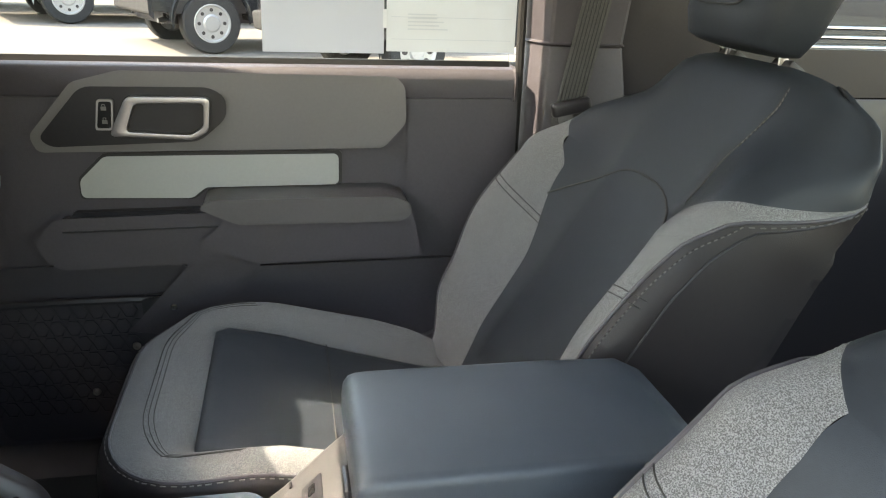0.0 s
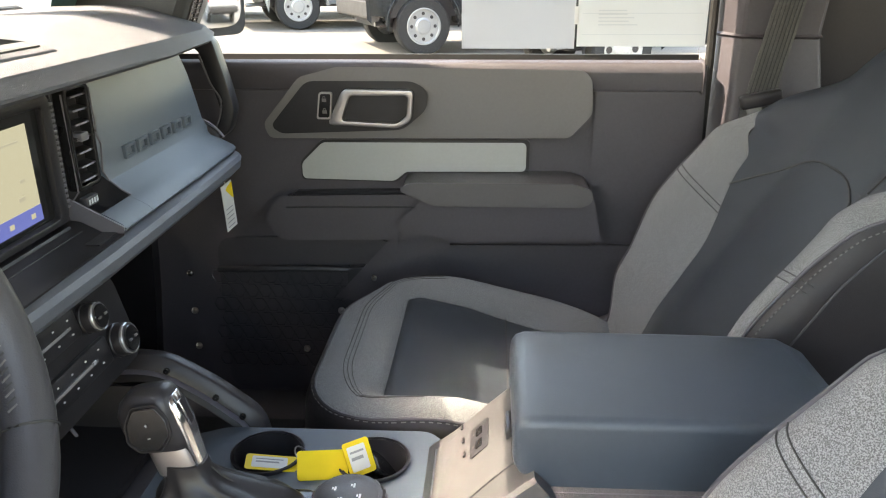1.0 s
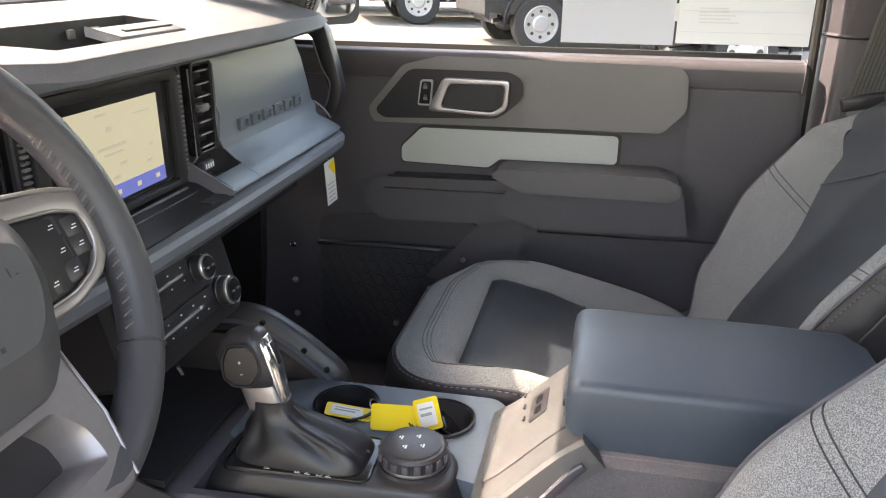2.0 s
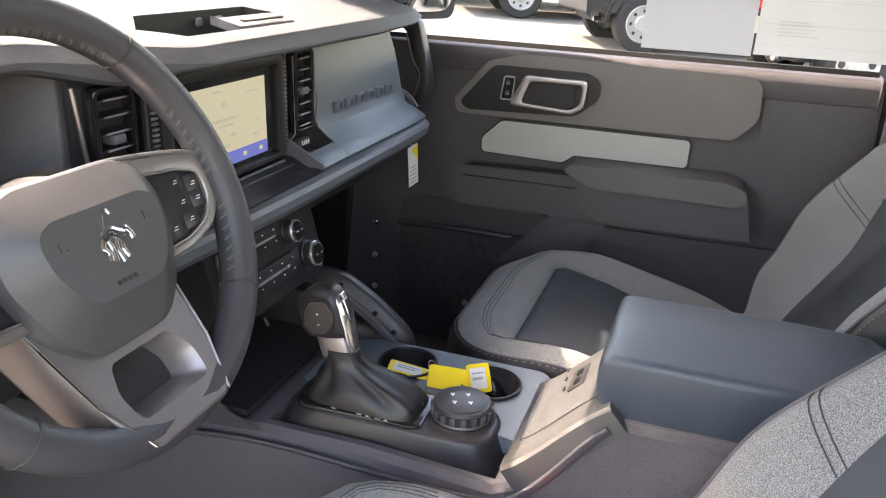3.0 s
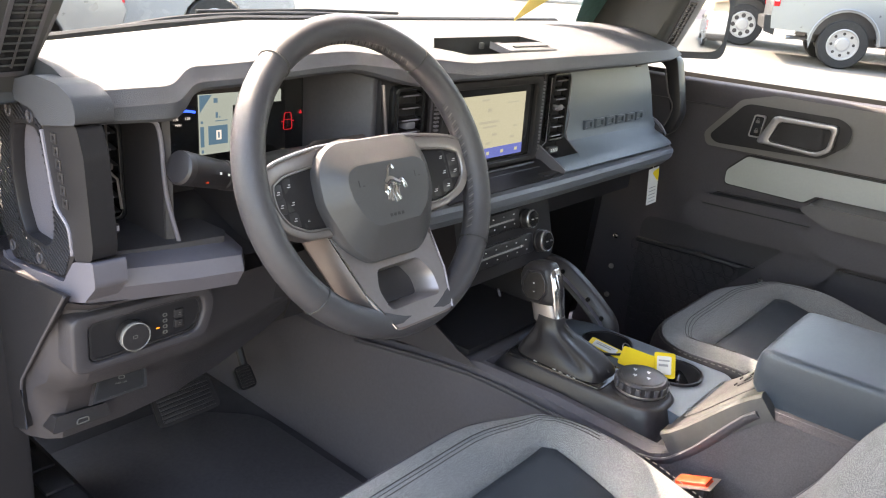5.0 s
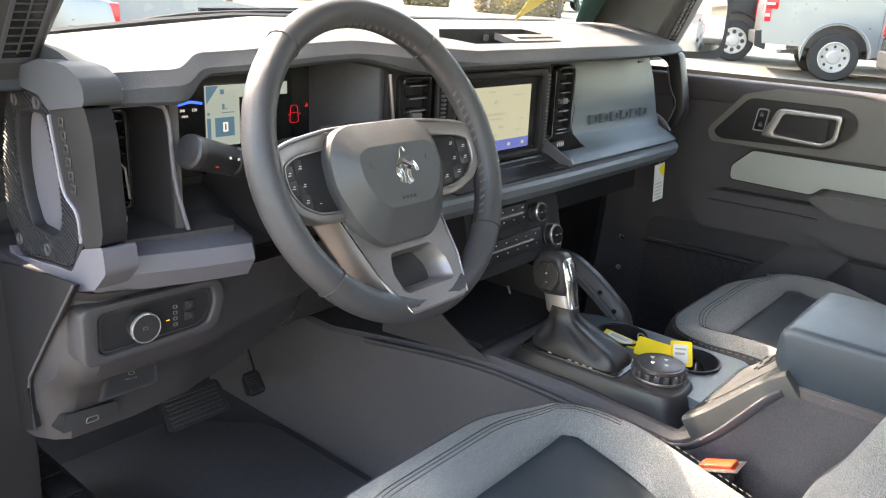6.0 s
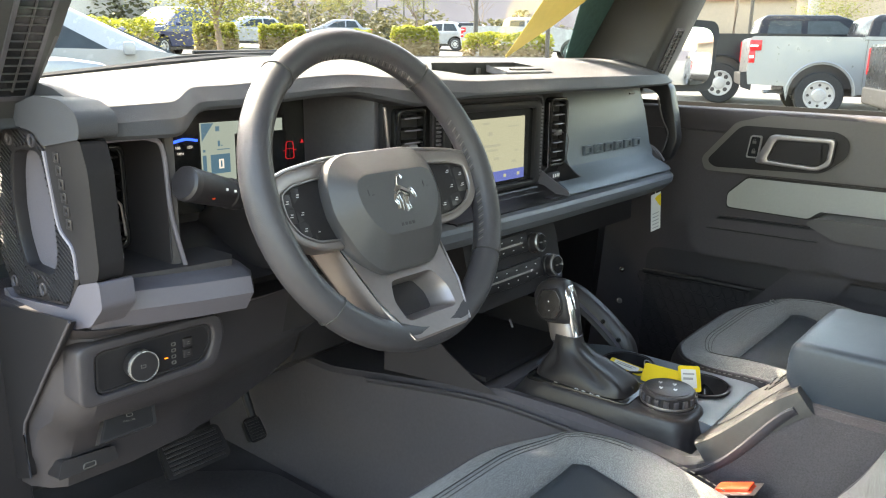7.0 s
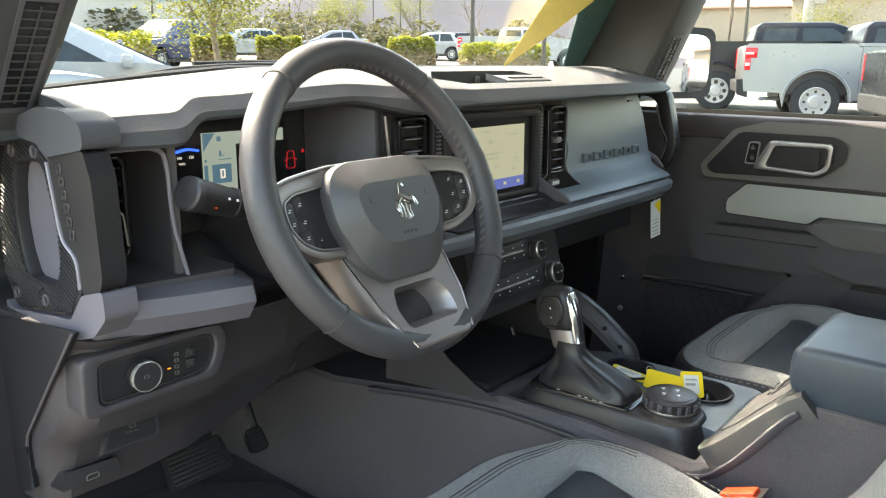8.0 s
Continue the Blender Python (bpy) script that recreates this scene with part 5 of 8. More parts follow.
for s in (-1, 1):
    # side spoke: silver frame round a glossy button pod
    def q(pts):
        return [(s * x, y) for x, y in pts]

    sp_o = rounded(q([(0.060, 0.0435), (0.125, 0.0345), (0.156, 0.026), (0.160, 0.0), (0.157, -0.020), (0.142, -0.040), (0.112, -0.053), (0.060, -0.056)]), 0.010)
    sp_i = rounded(q([(0.066, 0.026), (0.128, 0.018), (0.145, 0.010), (0.147, 0.0), (0.146, -0.016), (0.134, -0.033), (0.110, -0.043), (0.066, -0.046)]), 0.008)
    spoke = part("spoke", dished(bevelled(ring_frame(sp_o, sp_i, "z", -0.024, -0.002), 0.004, 3)), M_SPOKE, wh, "satin grey spoke frame")
    part("pod_rim", dished(tube([(p.x, p.y, -0.0018) for p in sp_i], 0.0012, 6, True)), M_SATIN, spoke)
    pod = part("button_pod", dished(bevelled(prism([p * 0.995 for p in sp_i], "z", -0.024, -0.005), 0.002)), M_SATINBLACK, spoke)
    for bx, by in ((0.100, 0.008), (0.120, 0.008), (0.138, 0.002), (0.100, -0.012), (0.120, -0.011), (0.137, -0.012), (0.102, -0.031), (0.122, -0.028)):
        btn = part("button", dished(bevelled(box(s * bx - 0.0086, s * bx + 0.0070, by - 0.0085, by + 0.0085, -0.008, -0.0044), 0.0010)), M_BLACK, pod)
        part("button_symbol", dished(bars([(s * bx - 0.0028, s * bx + 0.0015, by - 0.0018, by - 0.0010), (s * bx - 0.001, s * bx + 0.0022, by + 0.0005, by + 0.0014)], "z", -0.0043)), M_WHITE, btn)
    # outer flank of the lower spoke, falling back towards the column
    fl = loft([[Vector((s * (hx + dx), y, foot_z(y) - dz)) for dx, dz in ((0.0, 0.001), (0.014, 0.028), (0.010, 0.036), (-0.006, 0.016))] for hx, y in ((0.0780, -0.046), (0.0720, -0.085), (0.0655, -0.124), (0.0530, -0.158))])
    low = part("lower_spoke", wheel_local(bevelled(fl, 0.0015)), M_FLANK, wh, "satin grey lower spoke")
    part("spoke_edge", wheel_local(tube([(s * hx, y, foot_z(y) + 0.0004) for hx, y in ((0.0775, -0.050), (0.0720, -0.085), (0.0655, -0.124), (0.0470, -0.170))], 0.0013, 6)), M_CHROME if s < 0 else M_SPOKE, low)
bridge = part("spoke_bridge", dished(bevelled(prism(rounded(wide([(0.068, 0.0425), (0.072, 0.020)]) , 0.004), "z", -0.024, -0.002), 0.003)), M_SPOKE, wh)
part("bridge_edge", dished(tube(curve_points([(-0.152, 0.027, -0.004), (-0.125, 0.0355, -0.003), (-0.066, 0.0440, -0.002), (0.0, 0.0445, -0.002), (0.066, 0.0440, -0.002), (0.125, 0.0355, -0.003), (0.152, 0.027, -0.004)], 4), 0.0020, 6)), M_SATIN, bridge)
foot_o = rounded(wide([(0.0775, -0.048), (0.063, -0.138), (0.046, -0.1735)]), 0.008)
foot_i = rounded(wide([(0.028, -0.107), (0.037, -0.126), (0.034, -0.147)]), 0.006)


def grown(pts, f):
    return [Vector((p.x * f, -0.128 + (p.y + 0.128) * f, 0)) for p in pts]


bm = bmesh.new()
rows = [[bm.verts.new((p.x, p.y, foot_z(p.y) - h - dip * (0.170 + p.y) / 0.066)) for p in pts] for pts, h, dip in ((foot_o, 0.022, 0), (foot_o, 0.002, 0), ([p * 0.985 for p in foot_o], 0.0, 0), (grown(foot_i, 1.20), 0.0004, 0), (grown(foot_i, 1.14), 0.002, 0.004), (foot_i, 0.008, 0.010), (grown(foot_i, 0.9), 0.034, 0.0))]
for a, b in zip(rows, rows[1:] + rows[:1]):
    for i in range(len(a)):
        bm.faces.new((a[i - 1], a[i], b[i], b[i - 1]))
ft = part("foot_spoke", wheel_local(bm), M_SPOKE, wh, "satin grey foot of the spokes with a window", 25)
part("foot_inset", wheel_local(loft([[Vector((p.x, p.y, foot_z(p.y) - h)) for p in grown(foot_i, 0.93)] for h in (0.034, 0.030)])), M_BLACK, ft)
part("wheel_core", wheel_local(lathe([(0.05, -0.09), (0.055, -0.05), (0.045, -0.014)], 24)), M_BLACK, wh)

# ---------------------------------------------------------------- centre console
con = thing("centre_console", "black and grey centre console with shifter, cup holders and armrest bin", "console")
# body profile along y, side walls to the floor
body_rows = []
for y, zs, zt, w in ((0.76, 0.80, 0.80, 0.125), (0.40, 0.80, 0.80, 0.125), (0.20, 0.835, 0.835, 0.128), (0.033, 0.868, 0.868, 0.128), (0.030, 0.868, 0.790, 0.128), (-0.10, 0.870, 0.790, 0.126), (-0.250, 0.860, 0.790, 0.122), (-0.254, 0.860, 0.858, 0.122), (-0.28, 0.872, 0.868, 0.120), (-0.33, 0.925, 0.925, 0.112), (-0.375, 0.968, 0.968, 0.108), (-0.70, 0.968, 0.968, 0.105), (-0.72, 0.93, 0.93, 0.10)):
    body_rows.append([Vector((x, y, z)) for x, z in ((-w - 0.02, 0.555), (-w, zs - 0.03), (-w + 0.004, zs - 0.008), (-w + 0.012, zs), (-w + 0.022, zs), (-w + 0.023, zt), (w - 0.023, zt), (w - 0.022, zs), (w - 0.012, zs), (w - 0.004, zs - 0.008), (w, zs - 0.03), (w + 0.02, 0.555))])
part("console_body", loft(body_rows), M_SIDE, con, "charcoal console body")
skin = []
for y, zs, w, inset in ((-0.27, 0.866, 0.1205, 0.008), (-0.28, 0.872, 0.120, 0.008), (-0.33, 0.925, 0.112, 0.008), (-0.372, 0.968, 0.108, 0.008), (-0.376, 0.968, 0.108, 0.030), (-0.70, 0.968, 0.105, 0.030)):
    skin.append([Vector((x, y, z)) for x, z in ((-w - 0.0205, 0.575), (-w - 0.0030, zs - 0.034), (-w + 0.0020, zs - 0.006), (-w + inset * 0.5, zs + (0.0015 if inset > 0.01 else -0.004)), (-w + inset, zs + (0.0015 if inset > 0.01 else -0.004)), (-w + inset, 0.575))])
part("side_skin", loft(skin), M_CARPET, con, "dark felt side lining")
# blue-grey top plate, cut out for the cup holders
CUPS = ((0.062, -0.082), (0.056, -0.202))
plate = rounded([(-0.040, 0.00), (-0.030, 0.03), (0.088, 0.03), (0.115, -0.02), (0.118, -0.26), (0.09, -0.285), (-0.058, -0.275), (-0.045, -0.22)], 0.012)
bm = bmesh.new()
edges = []
for loop in [plate] + [[Vector((cx_ + 0.0385 * math.cos(2 * math.pi * k / 32), cy_ + 0.0385 * math.sin(2 * math.pi * k / 32))) for k in range(32)] for cx_, cy_ in CUPS]:
    vs = [bm.verts.new((p[0], p[1], 0.884)) for p in loop]
    edges += [bm.edges.new((vs[i - 1], vs[i])) for i in range(len(vs))]
bmesh.ops.triangle_fill(bm, use_beauty=True, use_dissolve=False, edges=edges)
low = bmesh.ops.extrude_face_region(bm, geom=bm.faces[:])
for v in low["geom"]:
    if isinstance(v, bmesh.types.BMVert):
        v.co.z -= 0.022
part("top_plate", bm, M_BLUE, con, "blue-grey console top plate")
part("shift_plinth", bevelled(loft([[Vector((x, y, z)) for x, y in rounded(p, 0.052, 8)] for p, z in (([(-0.106, 0.04), (0.0, 0.05), (0.008, -0.250), (-0.098, -0.258)], 0.846), ([(-0.101, 0.022), (-0.003, 0.03), (0.004, -0.243), (-0.094, -0.249)], 0.870), ([(-0.096, 0.010), (-0.005, 0.02), (0.0, -0.237), (-0.089, -0.241)], 0.890))]), 0.005, 3), M_BLACK, con, "black shifter plinth")
part("edge_trim", tube(curve_points([(-0.128, 0.30, 0.808), (-0.130, 0.05, 0.848), (-0.130, -0.15, 0.848), (-0.122, -0.255, 0.846), (-0.118, -0.30, 0.873), (-0.112, -0.355, 0.945), (-0.109, -0.372, 0.962)], 6), 0.0065, 10, False, 0.5, (0.8, 0, 0.6)), M_DARK, con)
# ramp up to the armrest bin
def ramp_at(x, u, off=0.0):
    """A point on the slope from the top plate (u 0) up to the armrest lid (u 1)."""
    f = u * u * (3 - 2 * u) * 0.35 + u * 0.65
    return Vector((x, -0.262 - 0.108 * u + off * 0.70, 0.884 + 0.100 * f + off * 0.72))


ramp_rows = []
for k in range(9):
    u = k / 8
    wl, wr = 0.118 - 0.010 * u, 0.098 - 0.014 * u
    ramp_rows.append([ramp_at(-wl, u, -0.020), ramp_at(-wl + 0.003, u, -0.001), ramp_at(-wl + 0.008, u, 0.002), ramp_at(-wl + 0.030, u, 0.0025), ramp_at(-wl + 0.036, u, 0.0005), ramp_at(wr - 0.012, u, 0.0005), ramp_at(wr, u, -0.004), ramp_at(wr + 0.002, u, -0.030), ramp_at(-wl, u, -0.030)])
part("ramp", loft(ramp_rows), M_RAMP, con, "grey ramp panel", 25)
ri = part("ramp_inset", bevelled(loft([[ramp_at(-0.062, u, 0.0), ramp_at(-0.062, u, 0.0024), ramp_at(0.068, u, 0.0024), ramp_at(0.068, u, 0.0)] for u in [0.10 + 0.84 * k / 6 for k in range(7)]]), 0.0012), M_RAMP, con)
RP = Matrix.Translation(ramp_at(0.022, 0.55, 0.0032)) @ pose(0, 0, 0, -45, 0, 0)
pp = part("power_port", moved(bevelled(prism(rounded([(-0.026, -0.013), (0.026, -0.013), (0.026, 0.013), (-0.026, 0.013)], 0.004), "z", -0.002, 0.0004), 0.0004), RP), M_SATINBLACK, con, "black charging port plate")
for x in (-0.011, 0.011):
    part("socket", moved(box(x - 0.0068, x + 0.0068, -0.0045, 0.0045, -0.001, 0.0016, 0.0012), RP), M_GLOSS, pp)
    part("socket_mark", moved(bars([(x - 0.002, x + 0.002, 0.0072, 0.0088)], "z", 0.0005, 0.0003), RP), M_THREAD, pp)
for k in range(3):
    part("slot", moved(box(-0.004, 0.004, -0.0012, 0.0012, -0.001, 0.0008), RP @ pose(-0.008 + 0.028 * k, 0.022 + 0.003 * k, 0)), M_BLACK, ri)
# armrest lid
lid_rows = []
for y, zt, zl, w in ((-0.350, 1.020, 0.990, 0.0830), (-0.3515, 1.027, 0.984, 0.0860), (-0.356, 1.0325, 0.978, 0.0880), (-0.364, 1.0350, 0.970, 0.0890), (-0.382, 1.0355, 0.956, 0.0890), (-0.40, 1.0355, 0.954, 0.0890), (-0.55, 1.0355, 0.954, 0.089), (-0.625, 1.0335, 0.955, 0.088), (-0.650, 1.022, 0.960, 0.084), (-0.662, 1.000, 0.966, 0.074)):
    lid_rows.append([Vector(p) for p in ((-w + 0.006, y, zl), (-w + 0.001, y, zl + 0.004), (-w - 0.0015, y, zl + 0.010), (-w, y, zt - 0.009), (-w + 0.0015, y, zt - 0.004), (-w + 0.0045, y, zt - 0.0012), (-w + 0.010, y, zt), (0, y, zt + 0.0015), (w - 0.010, y, zt), (w - 0.0045, y, zt - 0.0012), (w - 0.0015, y, zt - 0.004), (w, y, zt - 0.009), (w + 0.0015, y, zl + 0.010), (w - 0.001, y, zl + 0.004), (w - 0.006, y, zl))])
part("armrest_lid", loft(lid_rows), M_LID, con, "padded blue-black armrest lid", 40)
part("lid_latch", box(-0.02, 0.02, -0.352, -0.345, 0.966, 0.978, 0.003), M_BLACK, con)
# shifter
gate = part("shift_gate", bevelled(prism(rounded([(-0.0935, 0.004), (-0.008, 0.010), (-0.006, -0.153), (-0.088, -0.156)], 0.012), "z", 0.888, 0.8925), 0.0015), M_GLOSS, con)
for k, y in enumerate((-0.045, -0.079, -0.090, -0.103, -0.113)):
    part("gate_mark", lettering("PRNDM"[k], 0.0090, pose(-0.0895, y - 0.003, 0.8927)), M_WHITE, gate)
boot_rows = []
BOOT = ((0.8915, -0.073, 0.0385, 0.0735, 0.0), (0.897, -0.073, 0.0380, 0.0735, 0.08), (0.904, -0.072, 0.0350, 0.070, 0.5), (0.911, -0.069, 0.0320, 0.064, 0.9), (0.918, -0.063, 0.0285, 0.054, 1.0), (0.925, -0.055, 0.0250, 0.042, 1.0), (0.932, -0.047, 0.0215, 0.031, 0.8), (0.939, -0.042, 0.0190, 0.0245, 0.5), (0.946, -0.039, 0.0175, 0.0215, 0.2), (0.955, -0.038, 0.0170, 0.0205, 0.0))
for z, cy, rx, ry, fold in BOOT:
    ring = []
    for k in range(64):
        t = 2 * math.pi * k / 64
        c, s_ = math.cos(t), math.sin(t)
        # creases run from the corners of the base up to the neck
        f = 1 + fold * (0.10 * abs(math.sin(2.5 * t + 0.6 + 9 * (z - 0.89))) - 0.13 * abs(math.sin(3.5 * t - 1.1 - 16 * (z - 0.89))) ** 3 + 0.03 * math.sin(7 * t + 60 * z))
        e = 0.45 + 0.35 * min(1, (z - 0.89) / 0.05)
        ring.append(Vector((-0.048 + rx * f * math.copysign(abs(c) ** e, c), cy + ry * f * math.copysign(abs(s_) ** e, s_), z)))
    boot_rows.append(ring)
lever = part("shift_boot", loft(boot_rows), M_BOOT, con, "gathered black leather shift boot", 50)
part("boot_stitch", tube(curve_points([(-0.047, -0.146, 0.900), (-0.047, -0.112, 0.913), (-0.047, -0.078, 0.932), (-0.047, -0.062, 0.946)], 6), 0.0012, 5), M_DTHREAD, lever)
SK = pose(-0.046, -0.034, 0.942, -8, 2, 0) @ Matrix.Diagonal((0.88, 0.86, 0.96, 1))
kn_rows = []
for z, rx, ry, oy in ((0.0, 0.0170, 0.0235, 0.0), (0.003, 0.0185, 0.0250, 0.0), (0.024, 0.0190, 0.0250, 0.004), (0.030, 0.0175, 0.0250, 0.006), (0.033, 0.0205, 0.0290, 0.008), (0.040, 0.0235, 0.0335, 0.012), (0.055, 0.0250, 0.0350, 0.016), (0.072, 0.0250, 0.0340, 0.018), (0.084, 0.0225, 0.0300, 0.017), (0.092, 0.0170, 0.0235, 0.014), (0.096, 0.0080, 0.0130, 0.012)):
    kn_rows.append([Vector((rx * math.copysign(abs(math.cos(t)) ** 0.62, math.cos(t)), oy + ry * math.copysign(abs(math.sin(t)) ** 0.62, math.sin(t)), z)) for t in [2 * math.pi * k / 36 for k in range(36)]])
knob = part("shift_knob", moved(loft(kn_rows), SK), M_BLACK, con, "black shift knob with chrome back", 60)
part("knob_collar", moved(loft([[Vector((r.x * 1.03, r.y * 1.03 - 0.0006, r.z)) for r in row] for row in kn_rows[1:4]]), SK), M_SPOKE, knob, "satin collar")


def back_strip(half, rows, out):
    secs = []
    for y, z, f2 in rows:
        w = half * f2
        secs.append([Vector((w, y, z)), Vector((w * 0.55, y - out, z)), Vector((-w * 0.55, y - out, z)), Vector((-w, y, z)), Vector((-w, y + 0.010, z)), Vector((w, y + 0.010, z))])
    return loft(secs)


part("knob_chrome", moved(bevelled(back_strip(0.0140, ((-0.0245, 0.004, 0.95), (-0.0225, 0.030, 1.0), (-0.0200, 0.056, 1.15), (-0.0152, 0.074, 1.15), (-0.0095, 0.086, 0.95)), 0.0032), 0.0012), SK), M_CHROME, knob, "chrome back")
part("chrome_inset", moved(back_strip(0.0085, ((-0.0222, 0.052, 0.9), (-0.0192, 0.066, 1.0), (-0.0150, 0.078, 1.0)), 0.0026), SK), M_CHROME, knob)
bo_ = rounded([(-0.021, 0.050), (-0.019, 0.066), (-0.010, 0.080), (0.012, 0.081), (0.020, 0.068), (0.020, 0.054), (0.008, 0.040), (-0.012, 0.041)], 0.003)
BK = SK @ pose(-0.0245, 0.014, 0, 0, 0, -88)
part("knob_button", moved(bevelled(prism(bo_, "y", -0.003, 0.004), 0.0015), BK), M_GLOSS, knob)
for grow, mm in ((1.05, M_SATIN), (1.22, M_SATINBLACK)):
    part("button_rim", moved(tube([(p.x * grow, -0.0018 + 0.004 * (grow - 1.05), 0.060 + (p.y - 0.060) * grow) for p in bo_], 0.0008 if grow < 1.1 else 0.0016, 6, True, 1.0, (0, 1, 0)), BK), mm, knob)
part("knob_mark", moved(joined(*[prism([(-0.0016, h), (0.0016, h), (0.0016, h + 0.0007), (-0.0016, h + 0.0007)], "y", -0.0036, -0.0030) for h in (0.051, 0.065)], prism([(-0.00035, 0.0637), (0.00035, 0.0637), (0.00035, 0.0670), (-0.00035, 0.0670)], "y", -0.0036, -0.0030)), BK), M_WHITE, knob)
# rotary terrain dial
dial = part("mode_dial", moved(lathe([(0.040, 0), (0.041, 0.004), (0.038, 0.006)], 40), pose(-0.037, -0.192, 0.886)), M_BLACK, con, "black rotary mode dial")
part("dial_ring", moved(lathe([(0.034, 0.004), (0.036, 0.006), (0.036, 0.022), (0.0335, 0.025), (0.030, 0.0255)], 40), pose(-0.037, -0.192, 0.886)), M_BLACK, dial)
part("dial_face", moved(lathe([(0.0302, 0.022), (0.0302, 0.0262), (0.0285, 0.0268), (0.0005, 0.0268)], 40), pose(-0.037, -0.192, 0.886)), M_BLACK, dial)
part("dial_band", moved(lathe([(0.0365, 0.006), (0.0368, 0.007), (0.0368, 0.009), (0.0365, 0.010)], 40), pose(-0.037, -0.192, 0.886)), M_SATIN, dial)
for k in range(18):
    a = 2 * math.pi * k / 18
    part("grip", moved(box(0.035, 0.0385, -0.0035, 0.0035, 0.011, 0.021, 0.001), pose(-0.037, -0.192, 0.886, 0, 0, math.degrees(a))), M_DARK, dial)
for dx, dy in ((-0.010, 0.006), (0.006, 0.014), (0.012, -0.004), (-0.004, -0.012)):
    part("dial_mark", moved(bars([(dx - 0.003, dx + 0.003, dy - 0.001, dy + 0.001), (dx - 0.001, dx + 0.002, dy + 0.002, dy + 0.0035)], "z", 0.0268), pose(-0.037, -0.192, 0.886)), M_WHITE, dial)
# cup holders
for cx_, cy in CUPS:
    cup = part("cup_holder", moved(lathe([(0.0400, 0.002), (0.0402, 0.005), (0.0372, 0.006), (0.0362, 0.000), (0.0335, -0.062), (0.031, -0.068), (0.0005, -0.069)], 40), pose(cx_, cy, 0.882)), M_SATINBLACK, con, "black cup holder well")
    part("cup_rim", moved(lathe([(0.0395, 0.005), (0.0412, 0.0055), (0.0412, 0.0068), (0.0395, 0.0074)], 40), pose(cx_, cy, 0.882)), M_BLACK, cup)
# console-side grab handle
gp = curve_points([(0.135, 0.19, 0.925), (0.135, 0.125, 0.950), (0.135, 0.065, 0.953), (0.135, 0.020, 0.932), (0.135, -0.018, 0.905), (0.135, -0.043, 0.880), (0.135, -0.048, 0.840)], 6)
def bar_section(k, x0, x1, n0, n1):
    """A slab of the grab handle between two widths and two heights off its centre line."""
    a, b = gp[max(k - 1, 0)], gp[min(k + 1, len(gp) - 1)]
    d = (b - a).normalized()
    n = Vector((0, d.z, -d.y)) if d.y < 0 else Vector((0, -d.z, d.y))
    return [gp[k] + n * h + Vector((x, 0, 0)) for x, h in ((x0, n0), (x0 * 0.7 + x1 * 0.3, n1), (x1 * 0.7 + x0 * 0.3, n1), (x1, n0))]


KS = range(len(gp))
hb = part("grab_bar", bevelled(loft([bar_section(k, -0.018, 0.018, 0.001, 0.017) for k in KS]), 0.0025), M_BLACK, con, "padded console grab handle")
part("bar_strip", loft([bar_section(k, -0.0195, 0.0195, -0.0035, 0.0012) for k in KS]), M_CAP, hb, "grey edge strip")
part("bar_core", bevelled(loft([bar_section(k, -0.016, 0.016, -0.016, -0.003) for k in KS]), 0.002), M_SATINBLACK, hb)
for k in (6, 14, 22, 28):
    part("bar_screw", moved(lathe([(0.0005, 0.003), (0.0035, 0.003), (0.0042, 0)], 10), Matrix.Translation(gp[k] + Vector((-0.0160, 0, 0.007))) @ pose(0, 0, 0, 0, -90, 0)), M_GLOSS, hb)
# low storage tray ahead of the shifter
tr = part("front_bin", box(-0.115, 0.115, 0.06, 0.25, 0.870, 0.878), M_SATINBLACK, con)
part("bin_side", prism([(0.045, 0.862), (0.26, 0.84), (0.26, 0.965), (0.20, 0.958), (0.13, 0.900), (0.08, 0.874)], "x", -0.124, -0.116, 0.003), M_KNEE, tr)
part("bin_side", box(0.115, 0.121, 0.05, 0.25, 0.84, 0.935, 0.002), M_SATINBLACK, tr)
part("bin_back", box(-0.121, 0.121, 0.251, 0.26, 0.84, 0.96, 0.002), M_KNEE, tr)
part("bin_edge", tube([(0.086, 0.158, 0.894), (0.100, 0.158, 0.868), (0.109, 0.158, 0.850)], 0.0022, 6), M_LIP, tr)

# ---------------------------------------------------------------- seats


